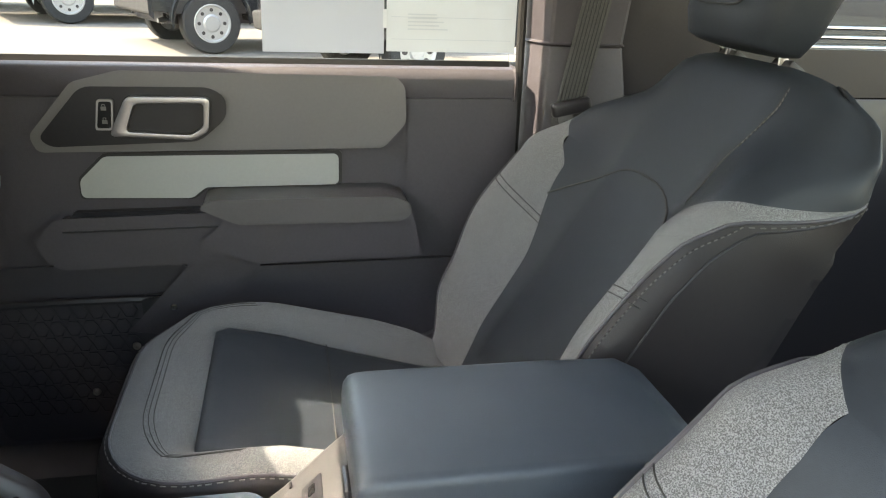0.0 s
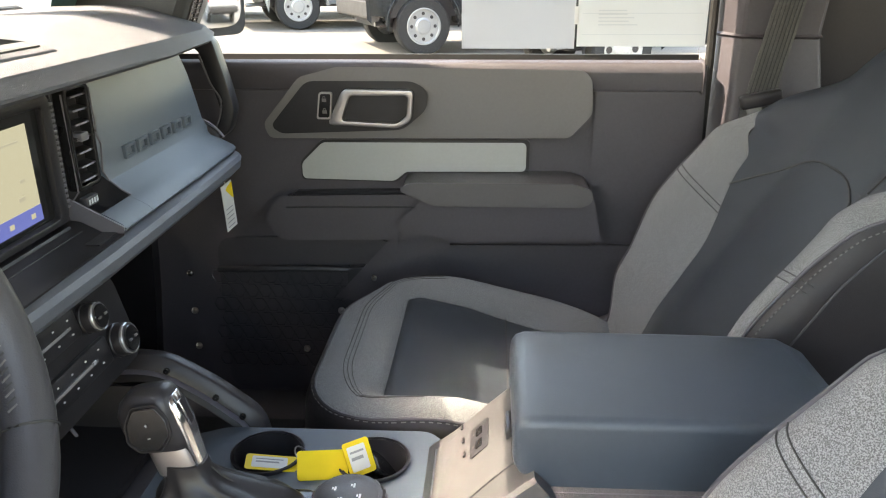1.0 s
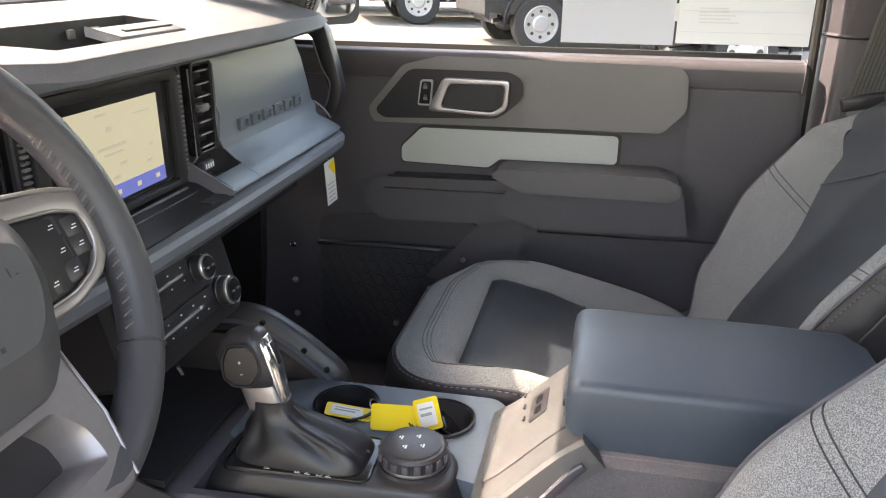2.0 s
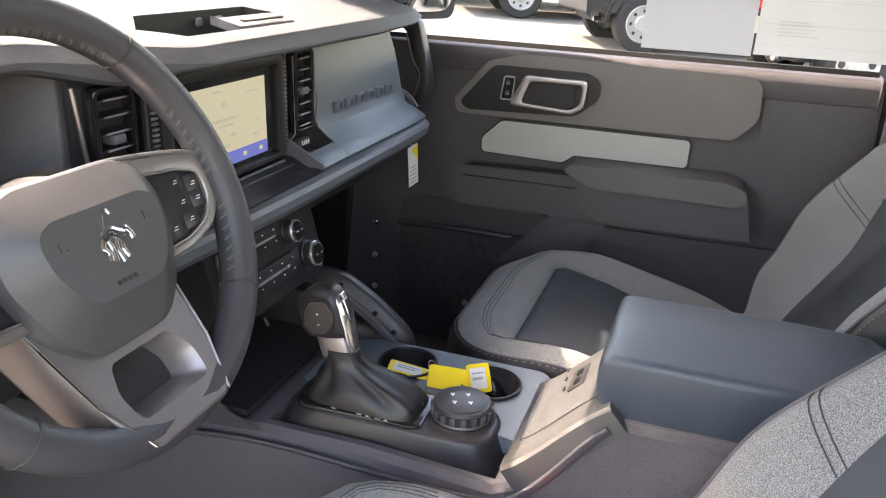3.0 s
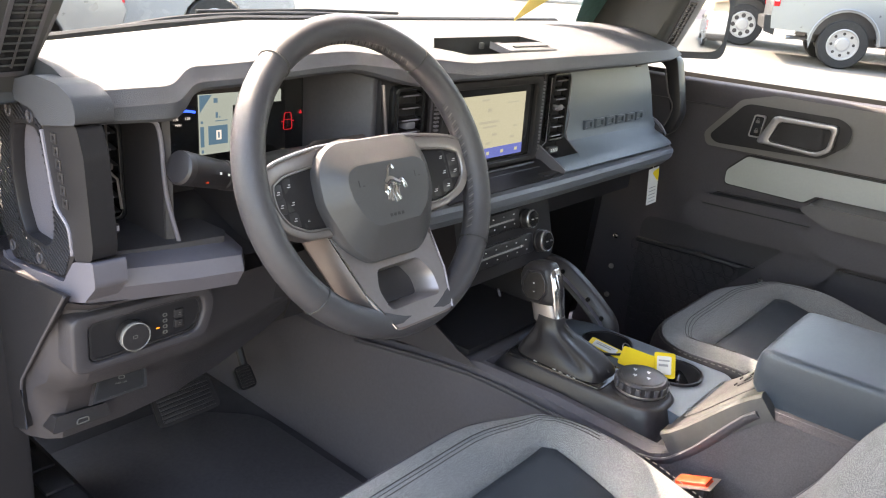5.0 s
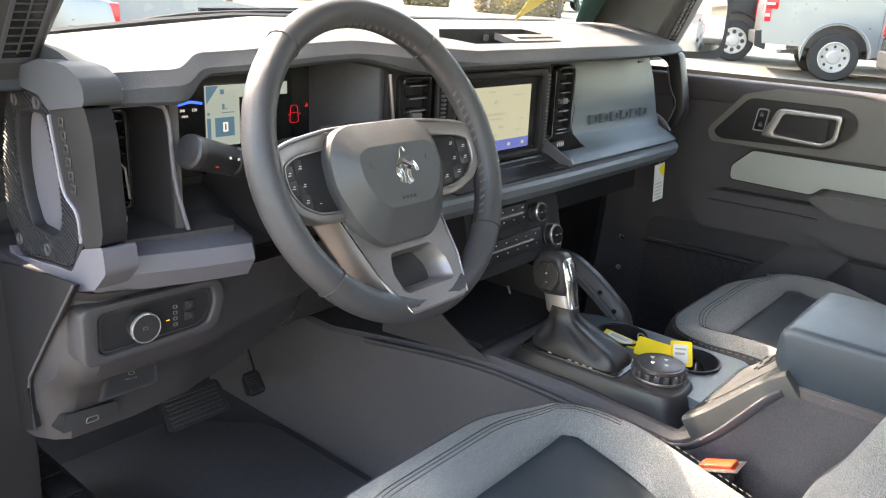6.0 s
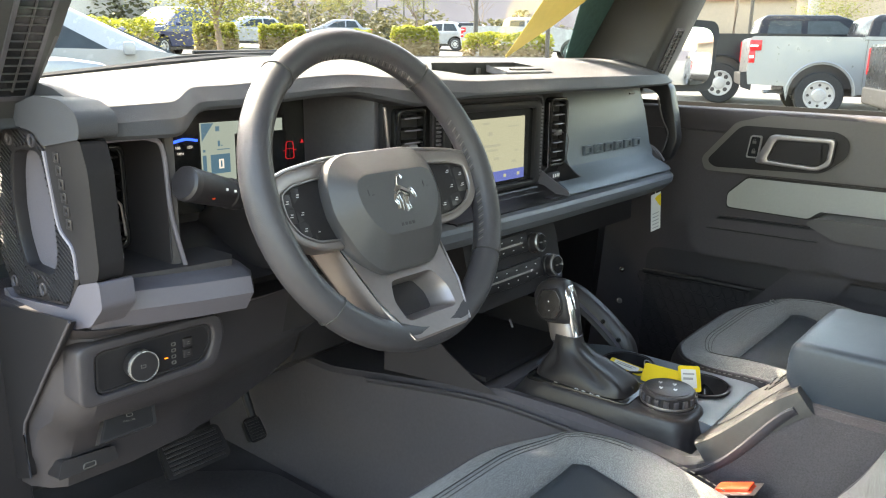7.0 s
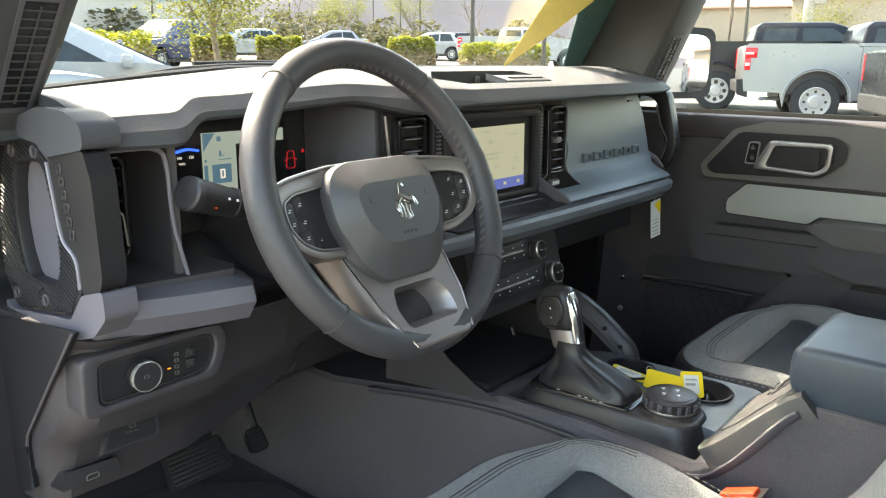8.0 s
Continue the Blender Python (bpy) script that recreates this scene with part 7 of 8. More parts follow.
def pickup(label, paint, base, heading, steel, cab_paint=None, size=0.93, overhang=1.0):
    """base: the ground under the near rear wheel's middle; nose along heading degrees."""
    t = thing("pickup_truck", label, "pickup truck", "parked pickup trucks")
    R = 0.42
    sidep = [(-1.22, 0.62), (-1.25, 0.80), (-1.24, 1.40), (-1.20, 1.43), (0.62, 1.43), (0.66, 1.44), (2.95, 1.42), (3.2, 1.36), (4.30, 1.28), (4.45, 1.10), (4.48, 0.70), (4.40, 0.55), (4.12, 0.55)]
    arch = lambda cx: [(cx + 0.56 * math.cos(a), 0.44 + 0.56 * math.sin(a)) for a in [math.pi * k / 12 for k in range(13)]]
    prof = sidep + arch(3.66) + [(3.05, 0.48), (0.62, 0.48)] + arch(0.0) + [(-0.60, 0.60)]
    bm = prism(prof, "y", -1.0, 1.0)
    for v in bm.verts:
        if v.co.z > 1.2:
            v.co.y *= 0.955
    part("body", bevelled(bm, 0.025, 2, 60), paint, t)
    part("wheel_well", joined(box(-0.60, 0.60, -0.90, 0.90, 0.55, 1.10), box(3.05, 4.25, -0.90, 0.90, 0.55, 1.05), box(-0.6, 4.2, -0.7, 0.7, 0.40, 0.60)), M_BLACK, t)
    cabp = [[(0.66, -0.93), (2.95, -0.93), (2.95, 0.93), (0.66, 0.93)], [(0.74, -0.86), (2.45, -0.86), (2.45, 0.86), (0.74, 0.86)], [(0.86, -0.78), (2.20, -0.78), (2.20, 0.78), (0.86, 0.78)]]
    cab = part("cab", bevelled(loft([[Vector((x, y, z)) for x, y in p] for p, z in zip(cabp, (1.40, 1.76, 1.845))]), 0.03, 2), cab_paint or paint, t)
    for s in (-1, 1):
        def on(x, z):
            f = (z - 1.40) / 0.36
            return Vector((x, s * (0.93 - 0.07 * f + 0.004), z))
        for pts in ([(0.86, 1.455), (0.90, 1.715), (1.52, 1.72), (1.52, 1.455)], [(1.64, 1.455), (1.64, 1.72), (2.22, 1.715), (2.60, 1.455)]):
            bm = bmesh.new()
            lo = [bm.verts.new(on(x, z)) for x, z in pts]
            hi_ = [bm.verts.new(on(x, z) + Vector((0, s * 0.006, 0))) for x, z in pts]
            bm.faces.new(hi_)
            for i in range(4):
                bm.faces.new((lo[i - 1], lo[i], hi_[i], hi_[i - 1]))
            part("side_window", bm, M_CARGLASS, cab)
        part("tail_light", joined(box(-1.262, -1.06, s * 0.985 - 0.03, s * 0.985 + 0.03, 1.20, 1.38, 0.01), box(-1.262, -1.16, s * 0.985 - 0.03, s * 0.985 + 0.03, 0.98, 1.20, 0.01)), M_LENS, t, "red tail light")
        part("light_inset", joined(box(-1.255, -1.12, s * 1.0 - 0.022, s * 1.0 + 0.022, 1.262, 1.30, 0.004), box(-1.255, -1.18, s * 1.0 - 0.022, s * 1.0 + 0.022, 1.06, 1.11, 0.004)), M_WHITE, t)
        part("arch_trim", tube([(0.575 * math.cos(a), s * 1.0, 0.44 + 0.575 * math.sin(a)) for a in [math.pi * k / 14 for k in range(15)]], 0.022, 6), paint, t)
        part("door_line", tube([(0.68, s * 1.002, 0.60), (0.68, s * 0.995, 1.15), (0.70, s * 0.955, 1.42)], 0.005, 5), M_BLACK, t)
        part("door_line", tube([(1.58, s * 1.002, 0.60), (1.58, s * 0.995, 1.15), (1.58, s * 0.955, 1.42)], 0.005, 5), M_BLACK, t)
        part("door_handle", box(1.32, 1.52, s * 0.985 - 0.02, s * 0.985 + 0.02, 1.26, 1.30, 0.01), M_CHROME, t)
        part("wing_mirror", bevelled(box(2.55, 2.68, s * 1.06 - 0.09, s * 1.06 + 0.09, 1.44, 1.66), 0.02), M_BLACK, t)
        for wx in (0.0, 3.66):
            road_wheel(t, wx, s * 0.88, R, steel, -s)
    part("bumper", bevelled(prism([(-1.20, 0.52), (-1.33, 0.56), (-1.35, 0.78), (-1.20, 0.80)], "y", -0.98, 0.98), 0.03), M_TYRE, t, "black rear bumper")
    part("tailgate", bevelled(box(-1.262, -1.24, -0.80, 0.80, 0.82, 1.40), 0.01), paint, t)
    part("back_window", loft([[(0.700, -0.72, 1.46), (0.700, 0.72, 1.46), (0.715, 0.72, 1.46), (0.715, -0.72, 1.46)], [(0.730, -0.66, 1.71), (0.730, 0.66, 1.71), (0.745, 0.66, 1.71), (0.745, -0.66, 1.71)]]), M_CARGLASS, cab)
    part("windscreen", loft([[(2.93, -0.80, 1.45), (2.93, 0.80, 1.45), (2.90, 0.80, 1.45), (2.90, -0.80, 1.45)], [(2.52, -0.74, 1.74), (2.52, 0.74, 1.74), (2.49, 0.74, 1.74), (2.49, -0.74, 1.74)]]), M_CARGLASS, cab)
    part("exhaust", tube([(-0.55, -0.70, 0.47), (-0.95, -0.86, 0.46)], 0.035, 10), M_STEEL, t)
    for ob in t.children:
        for v in ob.data.vertices:
            if v.co.x < -0.6:
                v.co.x = -0.6 + (v.co.x + 0.6) * overhang
    m = Matrix.Translation(base) @ pose(0, 0, 0, 0, 0, heading) @ Matrix.Diagonal((size, size, size, 1)) @ Matrix.Translation((0, 0.88, 0))
    t.matrix_world = m
    return t


def car(label, paint, base, heading, suv=False, nose_down=True):
    """base: ground under the middle."""
    t = thing("car", label, "car", "parked cars")
    H = 1.72 if suv else 1.48
    beltz = 1.05 if suv else 0.95
    prof = [(-2.2, 0.40), (-2.28, 0.62), (-2.20, beltz), (-1.9, beltz + 0.04), (0.9, beltz), (1.9, 0.80 if not suv else 0.95), (2.2, 0.66), (2.25, 0.42), (1.95, 0.30)]
    arch = lambda cx: [(cx + 0.40 * math.cos(a), 0.32 + 0.40 * math.sin(a)) for a in [math.pi * k / 10 for k in range(11)]]
    prof = prof + arch(1.40) + arch(-1.35) + [(-1.95, 0.30)]
    part("body", bevelled(prism(prof, "y", -0.90, 0.90), 0.05, 2, 50), paint, t)
    rear = -2.0 if suv else -1.75
    cab = part("cab", bevelled(loft([[Vector((x, y, z)) for x, y in p] for p, z in (([(rear, -0.84), (1.15, -0.84), (1.15, 0.84), (rear, 0.84)], beltz - 0.02), ([(rear + 0.45, -0.64), (0.10, -0.64), (0.10, 0.64), (rear + 0.45, 0.64)], H - 0.05), ([(rear + 0.60, -0.55), (-0.05, -0.55), (-0.05, 0.55), (rear + 0.60, 0.55)], H))]), 0.05, 2), paint, t)
    for s in (-1, 1):
        def on(x, z):
            f = (z - beltz) / (H - 0.05 - beltz)
            return Vector((x, s * (0.84 - 0.20 * f + 0.012), z))
        for pts in ([(rear + 0.30, beltz + 0.05), (rear + 0.52, H - 0.12), (-0.70, H - 0.10), (-0.70, beltz + 0.05)], [(-0.62, beltz + 0.05), (-0.62, H - 0.12), (-0.12, H - 0.15), (0.46, beltz + 0.06)]):
            bm = bmesh.new()
            lo = [bm.verts.new(on(x, z)) for x, z in pts]
            hi_ = [bm.verts.new(on(x, z) + Vector((0, s * 0.008, 0))) for x, z in pts]
            bm.faces.new(hi_)
            for i in range(4):
                bm.faces.new((lo[i - 1], lo[i], hi_[i], hi_[i - 1]))
            part("side_window", bm, M_CARGLASS, cab)
        part("wing_mirror", bevelled(box(0.60, 0.72, s * 0.98 - 0.08, s * 0.98 + 0.08, beltz, beltz + 0.14), 0.03), paint, t)
        part("tail_light", box(-2.26, -2.10, s * 0.80 - 0.09, s * 0.80 + 0.09, beltz - 0.28, beltz - 0.02, 0.02), M_LENS, t, "red tail light")
        part("head_light", box(1.95, 2.18, s * 0.74 - 0.13, s * 0.74 + 0.13, 0.62, 0.74, 0.03), M_CHROME, t)
        for wx in (1.40, -1.35):
            road_wheel(t, wx, s * 0.80, 0.32, False, -s)
    part("windscreen", loft([[(1.10, -0.76, beltz + 0.03), (1.10, 0.76, beltz + 0.03), (1.06, 0.76, beltz + 0.01), (1.06, -0.76, beltz + 0.01)], [(0.16, -0.58, H - 0.08), (0.16, 0.58, H - 0.08), (0.12, 0.58, H - 0.08), (0.12, -0.58, H - 0.08)]]), M_CARGLASS, cab)
    part("back_window", loft([[(rear - 0.01, -0.72, beltz + 0.08), (rear - 0.01, 0.72, beltz + 0.08), (rear + 0.06, 0.72, beltz + 0.08), (rear + 0.06, -0.72, beltz + 0.08)], [(rear + 0.40, -0.58, H - 0.10), (rear + 0.40, 0.58, H - 0.10), (rear + 0.46, 0.58, H - 0.10), (rear + 0.46, -0.58, H - 0.10)]]), M_CARGLASS, cab)
    part("underbody", box(-1.9, 1.9, -0.75, 0.75, 0.22, 0.40), M_BLACK, t)
    t.matrix_world = Matrix.Translation(base) @ pose(0, 0, 0, 0, 0, heading)
    return t


pickup("dark grey pickup truck with steel wheels parked in the row", M_GREYPAINT, Vector((10.53, 0.68, ground_z(10.53, 0.68))), -66, True, overhang=0.35)
pickup("silver pickup truck with steel wheels parked in the row", M_SILVER, on_ground(14.4, 14.9), -66, True, M_BLACKPAINT)
pickup("black pickup truck with alloy wheels parked in the row", M_BLACKPAINT, on_ground(20.6, 17.0), -66, False)
pickup("black pickup truck parked at the near end of the row", M_BLACKPAINT, on_ground(-7.0, 9.6), -66, False)
pickup("white pickup truck parked behind a hedge", M_WHITEPAINT, on_ground(36.5, 33.0), -50, False)
pickup("white pickup truck parked across the lane behind", M_WHITEPAINT, Vector((3.7, -9.6, ground_z(3.7, -9.6))), -82, True)
car("white hatchback parked ahead", M_WHITEPAINT, on_ground(65.0, 10.0), -28)
car("silver hatchback parked ahead beside a white one", M_SILVER, on_ground(78.0, 8.6), 159)
car("dark SUV parked beyond the hedge", M_BLUEPAINT, on_ground(58.6, 31), 200, True)
car("white car parked beyond the hedge", M_WHITEPAINT, on_ground(53.6, 40), 160)
car("white car far across the lot", M_WHITEPAINT, on_ground(40.5, 44), 120)
car("dark car far across the lot", M_BLACKPAINT, on_ground(38.7, 45), 120)
car("silver car far across the lot", M_SILVER, on_ground(47.5, 50), 140)

# ---------------------------------------------------------------- planting


def leaf_cloud(places, size, seed, flat=0.6):
    """Many small two-sided leaves, each at its own tilt."""
    r = np.random.default_rng(seed)
    verts, faces = [], []
    for p in places:
        a, b = r.uniform(0, 6.28), r.uniform(-1.2, 1.2)
        u = Vector((math.cos(a), math.sin(a), r.uniform(-0.5, 0.5))).normalized()
        v = Vector((-math.sin(a) * math.cos(b), math.cos(a) * math.cos(b), math.sin(b)))
        k = size * r.uniform(0.6, 1.3)
        i = len(verts)
        verts += [p - u * k, p + v * k * flat, p + u * k, p - v * k * flat]
        faces.append((i, i + 1, i + 2, i + 3))
    return verts, faces


def leaves_part(name, places, size, seed, mat, parent, label=""):
    verts, faces = leaf_cloud(places, size, seed)
    me = bpy.data.meshes.new(name)
    me.from_pydata([tuple(v) for v in verts], [], faces)
    me.materials.append(mat)
    ob = new(name, me)
    ob.parent = parent
    ob.matrix_parent_inverse = placed(parent).inverted()
    ob["kind"] = "stuff"
    if label:
        ob["label"] = label
    return ob


def hedge(az, dist, w, d, h, seed, turn):
    base = on_ground(az, dist)
    t = thing("hedge", "clipped yellow-green box hedge in a gravel bed", "hedge", "parking lot hedges", at=base)
    r = np.random.default_rng(seed)
    m = Matrix.Translation(base) @ pose(0, 0, 0, 0, 0, turn)
    pts, low = [], []
    for _ in range(7000):
        x, y, z = r.uniform(-1, 1), r.uniform(-1, 1), r.uniform(0.0, 1)
        q = max(abs(x), abs(y), (2 * z - 1))
        if q < 0.72 and r.random() > 0.15:
            continue
        bulge = 1 - 0.10 * abs(2 * z - 1) ** 3 + 0.05 * math.sin(5 * x + 3 * z + seed)
        p = m @ Vector((x * w / 2 * bulge, y * d / 2 * bulge, 0.06 + z * h * (1 + 0.03 * math.sin(7 * x + seed))))
        (pts if z > 0.44 + 0.36 * r.random() else low).append(p)
    leaves_part("foliage", pts, 0.075, seed, M_HEDGE, t, "dense yellow-green leaves")
    leaves_part("twigs", low, 0.06, seed + 1, M_HEDGETWIG, t, "bare brown lower twigs")
    core = box(-w * 0.33, w * 0.33, -d * 0.33, d * 0.33, 0.02, h * 0.70, 0.08)
    part("core", moved(core, m), M_HEDGETWIG, t)
    return t


hedge(63.8, 22, 3.2, 1.6, 1.25, 1, -25)
hedge(55.6, 27, 1.36, 1.1, 1.15, 2, -35)
hedge(51.05, 28, 1.58, 1.1, 1.15, 3, -40)
hedge(41.75, 29, 1.72, 1.1, 1.22, 4, -48)
hedge(35.1, 27, 3.0, 1.3, 1.10, 5, -55)
hedge(46.3, 34, 1.7, 1.2, 1.0, 6, -45)

bed = prism([(on_ground(a, d).x, on_ground(a, d).y) for a, d in ((68, 20), (31, 24.5), (30, 31), (68, 27))], "z", 0, 0.001)
for v in bed.verts:
    v.co.z = ground_z(v.co.x, v.co.y) + (0.10 if v.co.z > 0 else -0.05)
solo("planting_bed", bed, M_GRAVEL, "tan gravel bed round the hedges", "planting bed", kind="structure")
e0, e1 = on_ground(68, 20), on_ground(31, 24.5)
solo("kerb", tube([e0 + Vector((0, 0, 0.05)), e1 + Vector((0, 0, 0.05))], 0.10, 8), M_KERB, "low pale concrete kerb of the planting bed", "kerb", kind="structure")


def tree(az, dist, h, crown_r, seed, leafy, trunk_r, leaf_mat=None, label=""):
    base = on_ground(az, dist)
    t = thing("tree", label, "tree", "lot trees", at=base)
    r = np.random.default_rng(seed)
    limbs, tips = [], []

    def grow(p, d, length, rad, level):
        pts, rads = [p.copy()], [rad]
        for k in range(4):
            d = (d + Vector(r.normal(0, 0.16, 3))).normalized()
            p = p + d * length / 4
            pts.append(p.copy())
            rads.append(rad * (1 - 0.13 * (k + 1)))
        limbs.append(tube(pts, rads, 6 if level else 10))
        if level < (3 if leafy else 4):
            for _ in range(3 if level else 5):
                ax = (d + Vector((r.normal(0, 0.75), r.normal(0, 0.75), r.uniform(-0.1, 0.7)))).normalized()
                grow(pts[r.integers(2, 5)], ax, length * r.uniform(0.55, 0.8), rads[-1] * 0.7, level + 1)
        else:
            tips.extend(pts[1:])

    grow(base.copy(), Vector((0.05, 0.02, 1)), h * 0.42, trunk_r, 0)
    part("trunk", joined(*limbs), M_BARK, t)
    if leafy:
        pts = []
        for p in tips:
            for _ in range(leafy):
                pts.append(p + Vector(r.normal(0, crown_r * 0.13, 3)))
        leaves_part("crown", pts, 0.055, seed, leaf_mat or M_LEAF, t, "sparse yellow-green leaves")
    return t


shrubs = thing("desert_shrubs", "pale yellow-green desert shrubs in a band beyond the lot", "shrubs", kind="stuff", at=on_ground(46, 75))
r = np.random.default_rng(77)
places = []
for _ in range(46):
    c, w, h = on_ground(r.uniform(30, 70), r.uniform(62, 92)), r.uniform(1.4, 3.4), r.uniform(1.2, 3.0)
    for _ in range(240):
        a, q, z = r.uniform(0, 6.283), r.uniform(0.25, 1) ** 0.5, r.uniform(0, 1)
        places.append(c + Vector((math.cos(a) * w * q * (1 - 0.6 * z * z), math.sin(a) * w * q * (1 - 0.6 * z * z), 0.1 + h * z)))
leaves_part("foliage", places, 0.24, 78, M_SHRUB, shrubs, "dry pale yellow-green leaves")

tree(55.2, 24.5, 6.0, 5.0, 11, 66, 0.11, label="slender tree with a sparse yellow-green crown")
tree(46.0, 60, 5.5, 2.8, 12, 16, 0.12, label="rounded yellow-green desert tree in the distance")
tree(48.5, 66, 5.0, 2.8, 13, 16, 0.12, label="rounded yellow-green desert tree in the distance")
tree(41.8, 62, 5.5, 3.0, 14, 16, 0.12, label="rounded yellow-green desert tree in the distance")
tree(37.0, 40, 5.0, 2.0, 15, 0, 0.10, label="bare branched tree beyond the hedge")
tree(49.0, 45, 5.5, 2.0, 16, 0, 0.08, label="bare branched tree beyond the hedge")
tree(14.5, 52, 5.0, 2.6, 17, 14, 0.12, label="yellow-green tree in front of a house")
tree(-80, 16, 5.0, 2.6, 18, 16, 0.12, label="yellow-green tree behind the parked cars")

palm = thing("palm_tree", "tall thin fan palm far beyond the trucks", "palm", at=on_ground(20.0, 75))
pb = on_ground(20.0, 75)
part("trunk", tube([pb, pb + Vector((0.1, 0, 3.5)), pb + Vector((0, 0, 7.0))], [0.24, 0.18, 0.16], 10), M_BARK, palm)
for k in range(26):
    a, e = k * 2.4, 0.9 - (k % 7) * 0.28
    d = Vector((math.cos(a) * math.cos(e), math.sin(a) * math.cos(e), math.sin(e)))
    tip = pb + Vector((0, 0, 7.0)) + d * 1.5 + Vector((0, 0, -0.3))
    part("frond", loft([[pb + Vector((0, 0, 7.0)), pb + Vector((0, 0, 7.02)), pb + Vector((0.03, 0, 7.0))], [tip + Vector((0.28, 0, 0)), tip + Vector((0, 0.05, 0.06)), tip + Vector((-0.28, 0, 0))]]), M_LEAF, palm)


def lamp(az, dist, h, label="tall dark lot lamp post"):
    b = on_ground(az, dist)
    t = thing("street_lamp", label, "street lamp", "lot lamps", at=b)
    part("pole", tube([b, b + Vector((0, 0, h))], [0.09, 0.06], 10), M_METALPOST, t)
    part("foot", moved(lathe([(0.22, 0), (0.22, 0.5), (0.20, 0.55)], 16), Matrix.Translation(b)), M_KERB, t)
    part("lamp_head", bevelled(box(b.x - 0.35, b.x + 0.35, b.y - 0.16, b.y + 0.16, b.z + h, b.z + h + 0.14), 0.03), M_METALPOST, t)


lamp(37.5, 30, 8)
for az, d, h in ((44.5, 85, 7.0), (42.6, 90, 8.0), (41.2, 70, 7.5), (45.6, 95, 6.5), (59.3, 60, 6.0), (50.3, 80, 8), (53.0, 85, 8.5)):
    lamp(az, d, h)
lamp(19.0, 40, 9)
sg = thing("sign_post", "dark sign post by the hedge", "sign post", at=on_ground(32.4, 26))
b = on_ground(32.4, 26)
part("post", tube([b, b + Vector((0, 0, 2.2))], 0.07, 10), M_METALPOST, sg)
up = thing("utility_pole", "grey utility pole with a transformer box behind the trucks", "utility pole", at=on_ground(15.3, 60))
b = on_ground(15.3, 60)
part("pole", tube([b, b + Vector((0, 0, 9))], 0.35, 12), M_KERB, up)
part("box", box(b.x - 0.2, b.x + 0.6, b.y - 0.9, b.y - 0.3, b.z + 3.8, b.z + 5.4, 0.05), M_KERB, up)

# houses behind the trucks


def house(az, dist, w, d, h, turn, label):
    b = on_ground(az, dist)
    t = thing("house", label, "house", "houses behind the lot", at=b)
    m = Matrix.Translation(b) @ pose(0, 0, 0, 0, 0, turn)
    part("wall", moved(box(-w / 2, w / 2, -d / 2, d / 2, -1.0, h, 0.02), m), M_STUCCO, t)
    ro = loft([[Vector((x, y, z)) for x, y in p] for p, z in (([(-w / 2 - 0.5, -d / 2 - 0.5), (w / 2 + 0.5, -d / 2 - 0.5), (w / 2 + 0.5, d / 2 + 0.5), (-w / 2 - 0.5, d / 2 + 0.5)], h), ([(-w / 2 - 0.5, -d / 2 - 0.5), (w / 2 + 0.5, -d / 2 - 0.5), (w / 2 + 0.5, d / 2 + 0.5), (-w / 2 - 0.5, d / 2 + 0.5)], h + 0.15), ([(-w * 0.28, -0.2), (w * 0.28, -0.2), (w * 0.28, 0.2), (-w * 0.28, 0.2)], h + 1.5))])
    part("roof", moved(ro, m), M_ROOFTILE, t, "clay tile roof")
    for k in (-1, 0, 1):
        wd = part("window", moved(box(k * w * 0.3 - 0.8, k * w * 0.3 + 0.8, -d / 2 - 0.06, -d / 2 + 0.02, h * 0.55, h * 0.55 + 1.3, 0.02), m), M_WHITEPAINT, t)
        part("pane", moved(box(k * w * 0.3 - 0.7, k * w * 0.3 + 0.7, -d / 2 - 0.075, -d / 2 - 0.055, h * 0.55 + 0.1, h * 0.55 + 1.2), m), M_CARGLASS, wd)


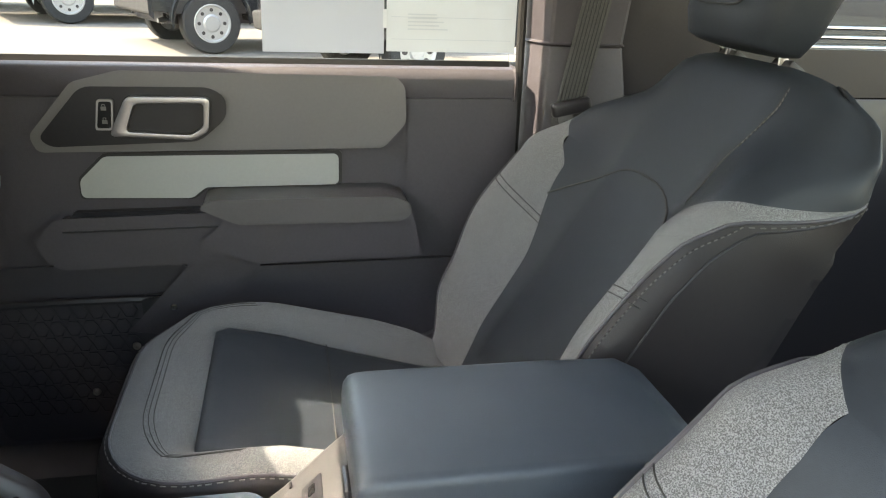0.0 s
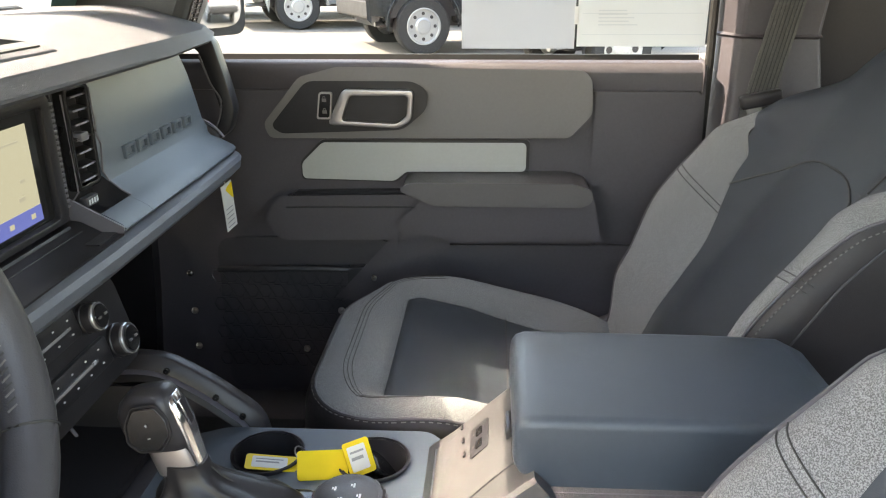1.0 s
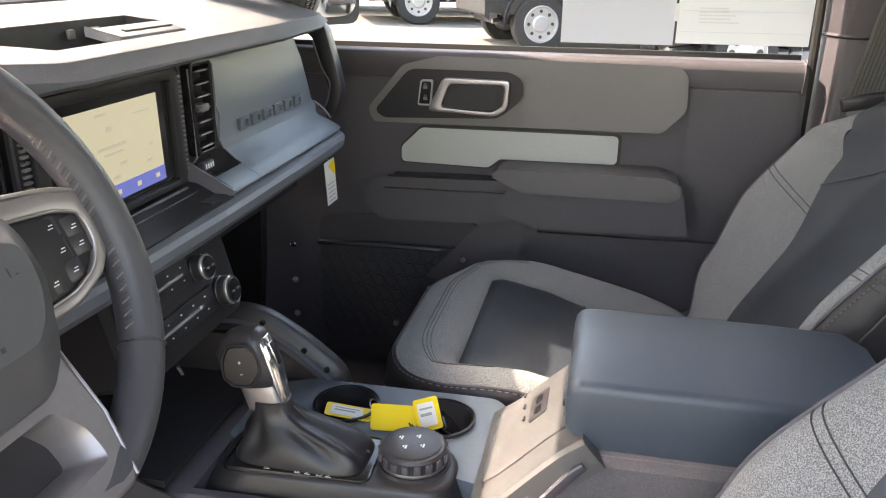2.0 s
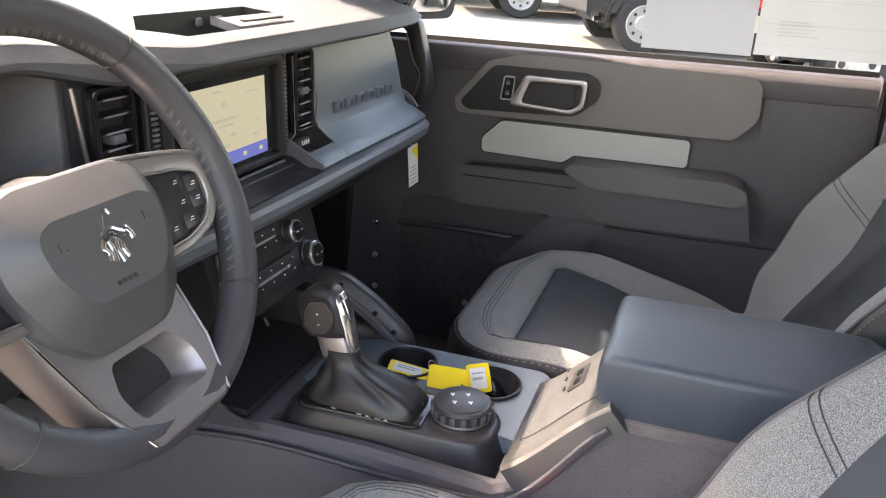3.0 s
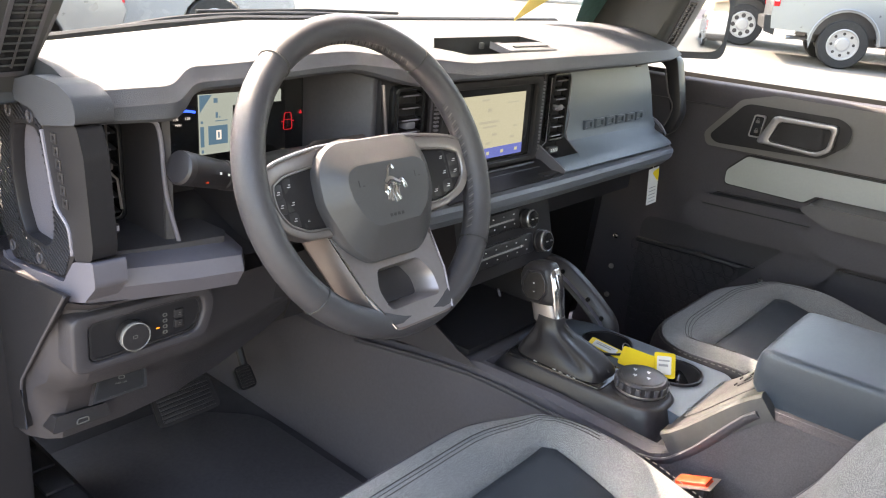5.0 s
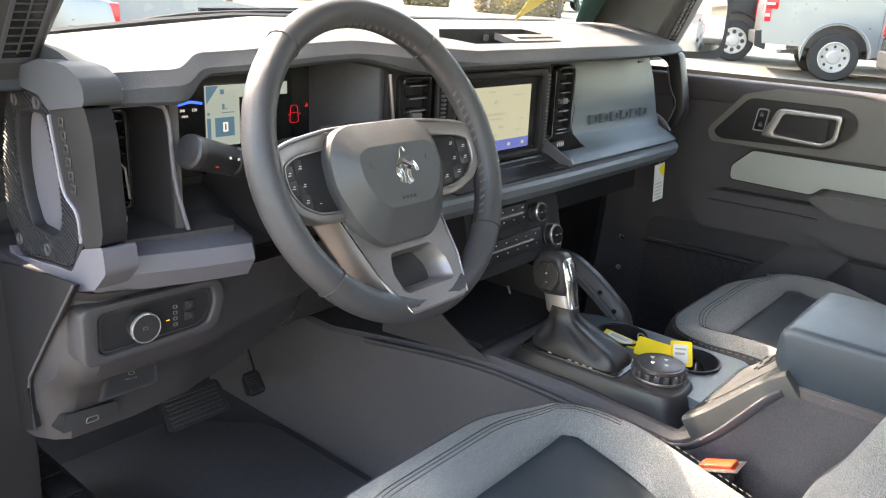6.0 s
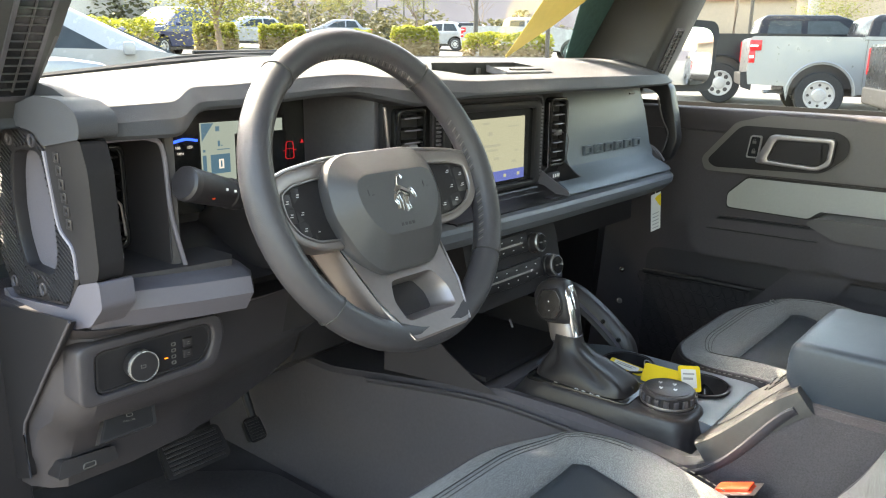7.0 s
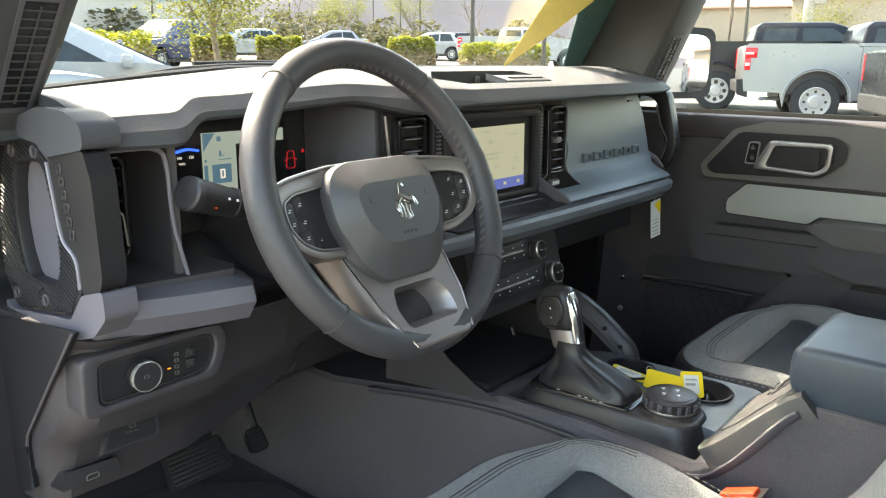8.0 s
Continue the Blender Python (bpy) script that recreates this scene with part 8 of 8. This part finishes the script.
house(10.5, 85, 16, 12, 5.2, 100, "tan stucco house with a clay tile roof")
house(17.0, 110, 20, 14, 5.0, 104, "tan stucco house with a clay tile roof")
house(2.0, 90, 16, 12, 5.0, 95, "tan stucco house with a clay tile roof")
house(-60, 60, 20, 12, 5.5, 60, "tan stucco house with a clay tile roof")
sh2 = thing("showroom", "pale showroom building with a blue band across the lot", "building", at=on_ground(63.5, 70))
m = Matrix.Translation(on_ground(66, 75)) @ pose(0, 0, 0, 0, 0, -30)
part("wall", moved(box(-14, 14, -8, 8, -1, 5.5), m), M_BUILDING, sh2)
part("blue_band", moved(box(-14.1, 14.1, -8.1, 8.1, 3.2, 5.6), m), M_BLUESIGN, sh2)

# far hills: an uneven ridge all round
bm = bmesh.new()
rows = []
for k in range(121):
    a = 2 * math.pi * k / 120
    hgt = 26 + 14 * noise.noise((math.cos(a) * 3, math.sin(a) * 3, 1)) + 9 * noise.noise((math.cos(a) * 9, math.sin(a) * 9, 4)) + 26 * math.exp(-((math.degrees(a) - 45) / 22) ** 2)
    row = []
    for rr, f in ((560, -0.4), (600, 0.55), (640, 1.0), (700, 0.2)):
        x, y = rr * math.cos(a), rr * math.sin(a)
        row.append(bm.verts.new((x, y, ground_z(x, y) * (1 if f < 0 else 0.9) + hgt * f)))
    rows.append(row)
for a, b in zip(rows, rows[1:]):
    for i in range(3):
        bm.faces.new((a[i], a[i + 1], b[i + 1], b[i]))
solo("backdrop_hills", bm, M_HILL, "hazy mauve hills along the horizon", "hills", kind="structure", sharp=80)

# yellow tag hanging inside the windscreen
yt = thing("windscreen_tag", "long yellow paper tag hanging inside the windscreen", "paper tag")
tl = [(on_screen(0.347, 1.348, 0.02), on_screen(0.352, 1.344, 0.02)), (on_screen(0.350, 1.41, 0.03), on_screen(0.445, 1.41, 0.03)), (on_screen(0.352, 1.48, 0.04), on_screen(0.540, 1.48, 0.03)), (on_screen(0.35, 1.60, 0.05), on_screen(0.56, 1.60, 0.04))]
part("tag_paper", loft([[a, b, b + Vector((0, 0.001, 0)), a + Vector((0, 0.001, 0))] for a, b in tl]), material("faded_yellow_card", (0.80, 0.60, 0.16), 0.6, 0, 0.06, 60), yt)
